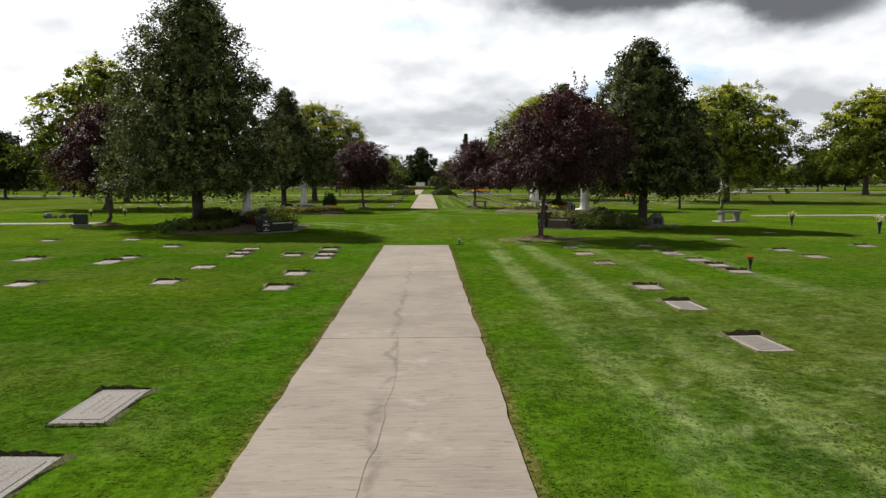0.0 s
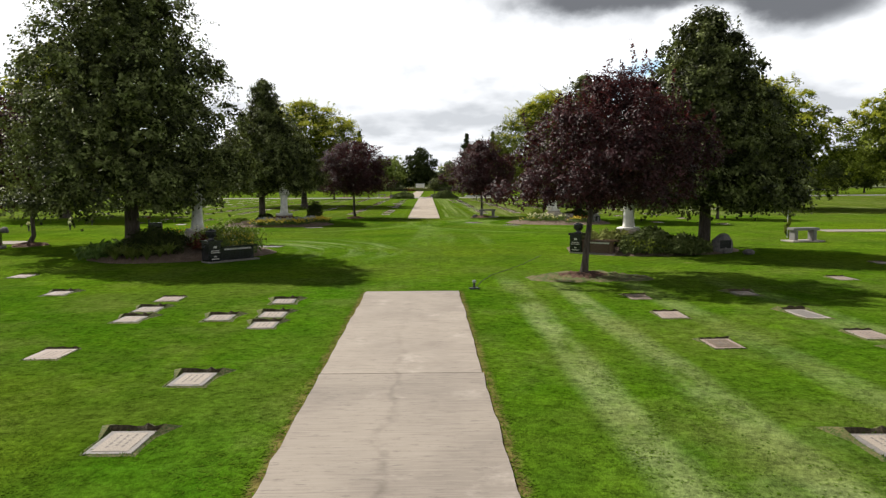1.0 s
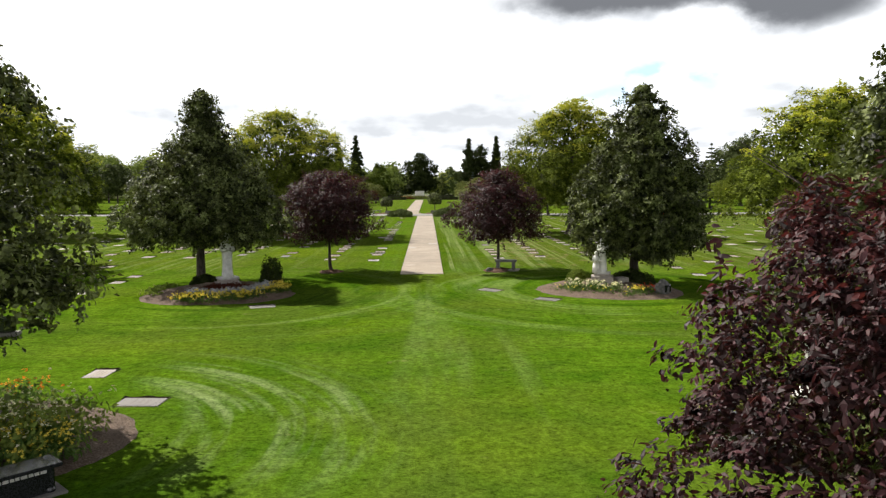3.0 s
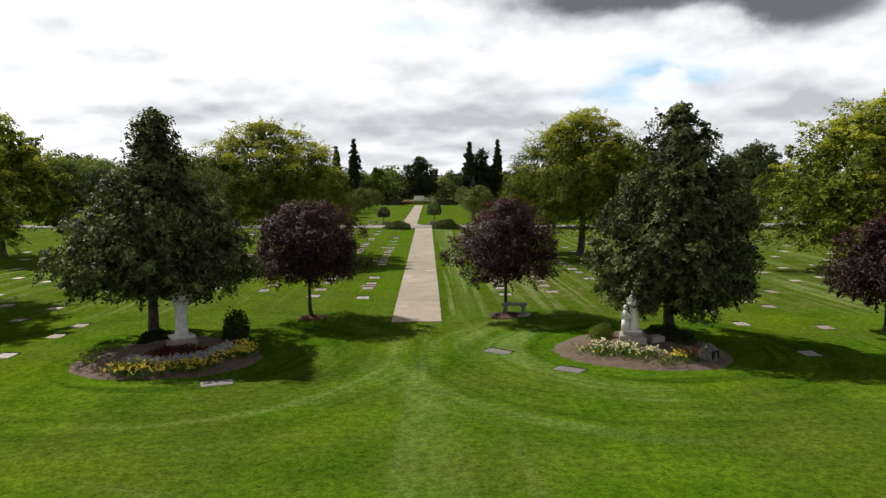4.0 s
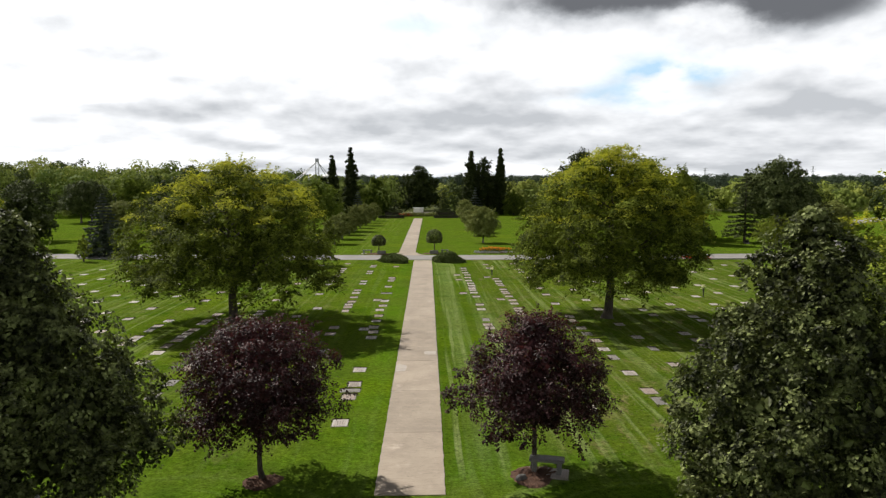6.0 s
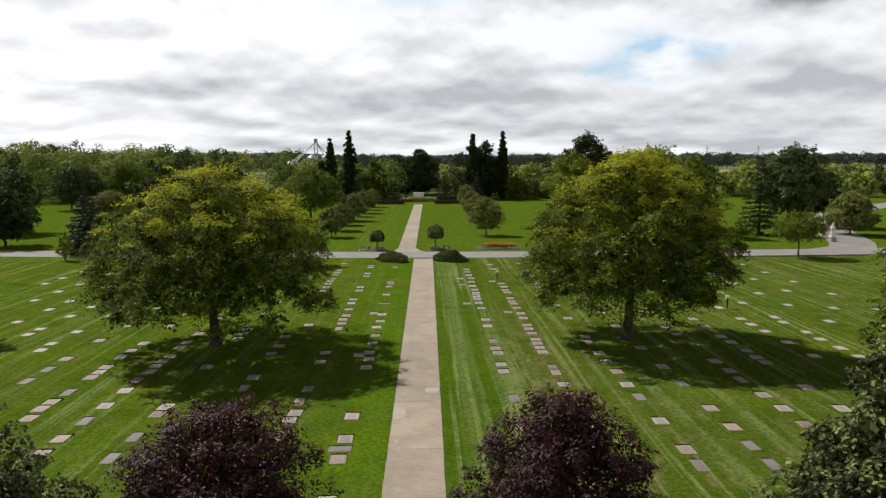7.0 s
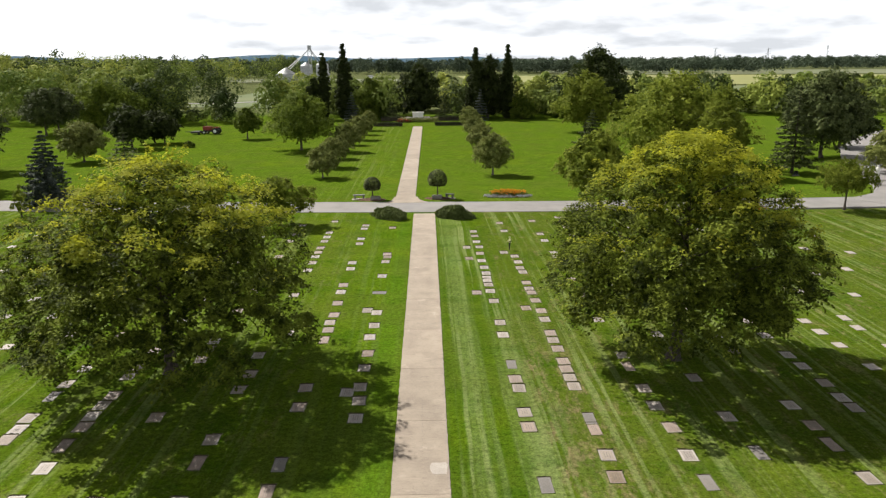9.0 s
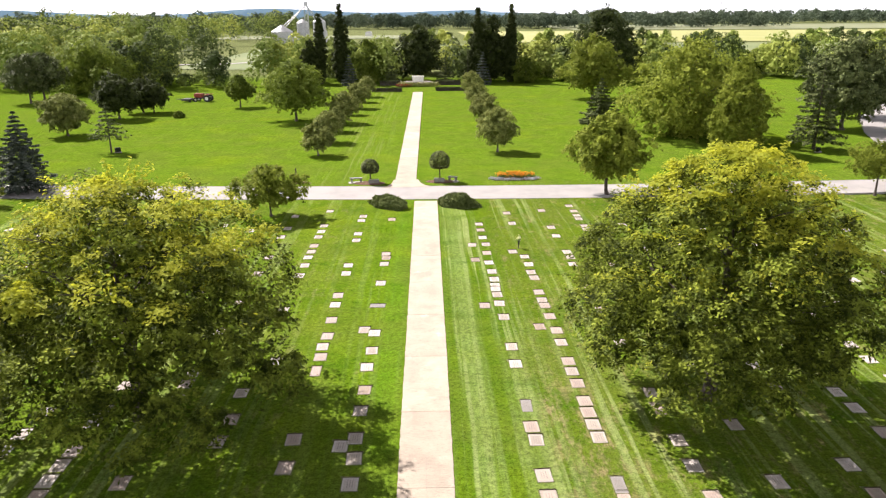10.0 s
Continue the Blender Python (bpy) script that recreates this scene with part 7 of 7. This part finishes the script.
column(6.2, (13.7, 14.8, 15.85, 17.45, 19.6), (3,))
column(9.2, (11.5, 16.4, 18.0, 21.6))
column(11.9, (14.2, 19.0, 24.5), (0,))
# on the round lawn
column(2.62, (44.6,), (), (0,), turn=-42)
column(4.45, (42.3,), (), (0,), turn=-34)
column(-5.25, (41.2,), (), (0,), turn=22)
column(-5.1, (30.6,), (), (0,))
column(-6.8, (32.7,))
# beside the middle walk, left of it
column(-2.62, (55.6, 58.7, 59.6, 60.5, 62.85, 69.7, 71.2, 72.5, 74.5, 76.2, 78.3, 80.0, 82.0, 85.6, 89.1, 92.6, 93.8, 94.6, 103.2), (), (2, 13))
column(-3.15, (72.0, 82.4))
column(-4.95, (56.2, 58.3, 60.9, 62.4, 63.3, 64.7, 66.4, 70.7, 72.5, 78.0, 79.4, 80.5, 81.7, 83.7, 85.8, 87.2, 90.9, 92.4, 97.8, 99.4, 103.0, 104.2), (2, 5, 6, 9))
column(-7.75, (58.1, 60.0, 64.2, 66.6, 68.2, 72.4, 74.0, 76.1, 85.3, 90.6, 92.5, 94.1, 95.3, 96.6, 98.7, 100.1, 101.6, 105.9), (0, 3))
column(-6.95, (79.0,))
column(-10.4, (59.0, 60.9, 63.3, 64.2, 70.0, 75.7, 77.0, 78.0, 82.5, 86.3, 91.0, 94.2, 98.8, 101.0, 104.4), (0, 1))
column(-13.0, (57.6, 59.4, 60.8, 62.6, 64.4, 66.4, 67.9, 69.3, 70.2, 71.1, 72.0, 73.9, 74.9, 76.9, 81.0, 84.4, 88.2, 92.8, 96.0, 100.5), (3, 6))
column(-15.4, (58.0, 61.0, 63.0, 64.1, 64.9, 66.2, 68.4, 69.2, 70.1, 72.0, 73.2, 74.8, 79.0, 82.4, 86.4, 90.0, 97.0, 102.0), (5, 9))
column(-18.1, (54.0, 59.5, 62.0, 64.4, 67.9, 69.8, 71.7, 75.5, 79.2, 84.5, 88.0, 93.5, 99.0, 104.0), (4, 5))
column(-20.4, (57.0, 61.8, 66.0, 69.0, 73.4, 74.8, 77.6, 82.0, 86.5, 91.0, 94.8, 100.4))
column(-22.9, (59.0, 63.4, 69.5, 72.0, 77.0, 78.4, 82.0, 85.0, 90.5, 97.2, 102.5))
column(-25.4, (62.5, 68.0, 73.0, 80.4, 84.2, 87.1, 93.0, 99.6))
column(-28.2, (66.0, 74.0, 79.0, 87.6, 91.1, 94.4, 100.0))
column(-31.4, (72.0, 80.0, 85.5, 95.1, 98.0, 101.7))
column(-12.7, (44.5, 47.4, 49.3))
column(-15.6, (46.2, 50.5, 53.2))
# right of it
column(4.12, (56.4, 58.4, 60.1, 61.5, 64.9, 68.8, 70.0, 72.2, 73.1, 74.7, 78.4, 80.2, 83.8, 85.7, 87.0, 87.9, 88.5, 89.5, 90.9, 92.6, 94.6, 96.5, 98.1, 100.0, 101.6), (4, 9))
column(3.2, (85.4, 93.2, 96.4))
column(6.55, (57.2, 59.3, 61.2, 62.9, 65.3, 66.7, 68.6, 69.4, 72.3, 73.2, 74.1, 75.0, 76.5, 77.6, 78.6, 80.6, 82.0, 83.8, 85.3, 86.1, 87.3, 89.7, 90.7, 92.2, 93.7, 101.7, 104.7), (6, 7))
column(5.85, (82.5, 94.8))
column(9.45, (55.0, 57.9, 59.2, 62.0, 64.9, 66.6, 68.6, 70.4, 72.0, 74.3, 75.6, 80.5, 84.6, 88.0, 92.1, 93.5, 94.6, 98.3, 100.5, 105.4), (1, 4, 9))
column(11.95, (55.8, 57.9, 59.5, 61.3, 63.4, 66.7, 69.4, 73.0, 78.2, 82.0, 87.0, 92.0, 99.9, 100.8, 102.8, 103.8, 105.1, 106.8), (1, 2, 5))
column(14.9, (54.0, 58.5, 60.1, 61.5, 63.3, 65.0, 67.2, 68.6, 70.3, 76.0, 77.9, 82.3, 86.8, 91.5, 95.0, 101.0), (1, 6))
column(17.35, (56.8, 60.0, 63.2, 66.0, 70.0, 70.9, 72.3, 74.1, 75.4, 77.9, 80.0, 85.6, 90.8, 96.0, 102.4), (0,))
column(20.4, (60.6, 64.4, 67.2, 71.1, 73.9, 76.5, 78.3, 79.9, 83.4, 88.0, 94.5, 99.8))
column(22.7, (62.0, 66.5, 70.9, 72.6, 74.5, 76.2, 78.8, 80.3, 85.0, 89.2, 95.7, 101.6))
column(25.6, (68.0, 73.5, 79.0, 84.2, 88.6, 93.0, 98.0, 103.0))
column(28.2, (71.0, 77.4, 83.0, 89.6, 95.1, 100.2))
column(31.0, (76.0, 82.8, 88.4, 94.0, 99.0, 104.0))
column(12.3, (44.0, 48.8, 51.5))
column(15.1, (42.0, 48.0, 52.6))


bm = bmesh.new()
for x, y in far_spots:
    box(bm, (pick.uniform(0.48, 0.56), pick.uniform(0.62, 0.8), 0.045), (x, y, -0.03 if abs(x) < 30 else -0.07), 0.0, pick.uniform(-3, 3))
far_markers = solid("far_grave_markers", bm, STONE_PALE, pose(0, 0, 0.01), "rows of flat pale grave markers across the lawn", "grave markers", kind="stuff")


# ---- grass that stands up near the first metres of the walk ----
def blades(name, seed, count, x0, x1, y0, y1, high, label, keep=None):
    r = np.random.default_rng(seed)
    x, y = r.uniform(x0, x1, count), r.uniform(y0, y1, count)
    if keep is not None:
        ok = keep(x, y)
        x, y = x[ok], y[ok]
    n = len(x)
    foot = np.stack([x, y, 0.002 + 0.1 * high * r.uniform(0, 1, n)], 1)
    verts, faces = leaves(r, foot, np.tile([0.0, 0.0, 1.0], (n, 1)), high * 1.2, 0.014, 0.06)
    ob = new(name, mesh_from(name, verts, faces, [BLADE]))
    return tagged(ob, label, "grass", kind="stuff")


def thinning(x, y):
    """Off the walk, and fading out towards the sides."""
    fade = np.clip((7.5 - np.abs(x)) / 4.0, 0, 1) * np.clip((19.0 - y) / 11.0, 0, 1)
    tufts = np.sin(x * 4.1 + 1.3 * np.sin(y * 1.7)) * np.sin(y * 2.9 + 1.1 * np.sin(x * 2.3)) + 0.6 * np.sin(x * 11 + y * 4) * np.sin(y * 9 - x * 3)
    fade = fade * np.clip(0.35 + 0.7 * tufts, 0.06, 1)
    return (np.abs(x + 0.1) > 0.91 + 0.05 * np.sin(y * 5)) & (np.random.default_rng(5).uniform(0, 1, len(x)) < fade)


blades("grass_blades", 1, 200000, -7.5, 7.5, 2.0, 19.0, 0.03, "short mown grass blades beside the walk", thinning)
blades("grass_edge", 2, 20000, -1.25, 1.05, 0.0, 20.3, 0.05, "ragged longer grass along the walk's edge", lambda x, y: (np.abs(x + 0.1) > 0.9) & (np.abs(x + 0.1) < 1.03))
blades("grass_edge_middle", 3, 16000, -1.2, 1.2, 49.4, 75.0, 0.05, "ragged grass along the walk's edge", lambda x, y: (np.abs(x) > 0.95) & (np.abs(x) < 1.1))
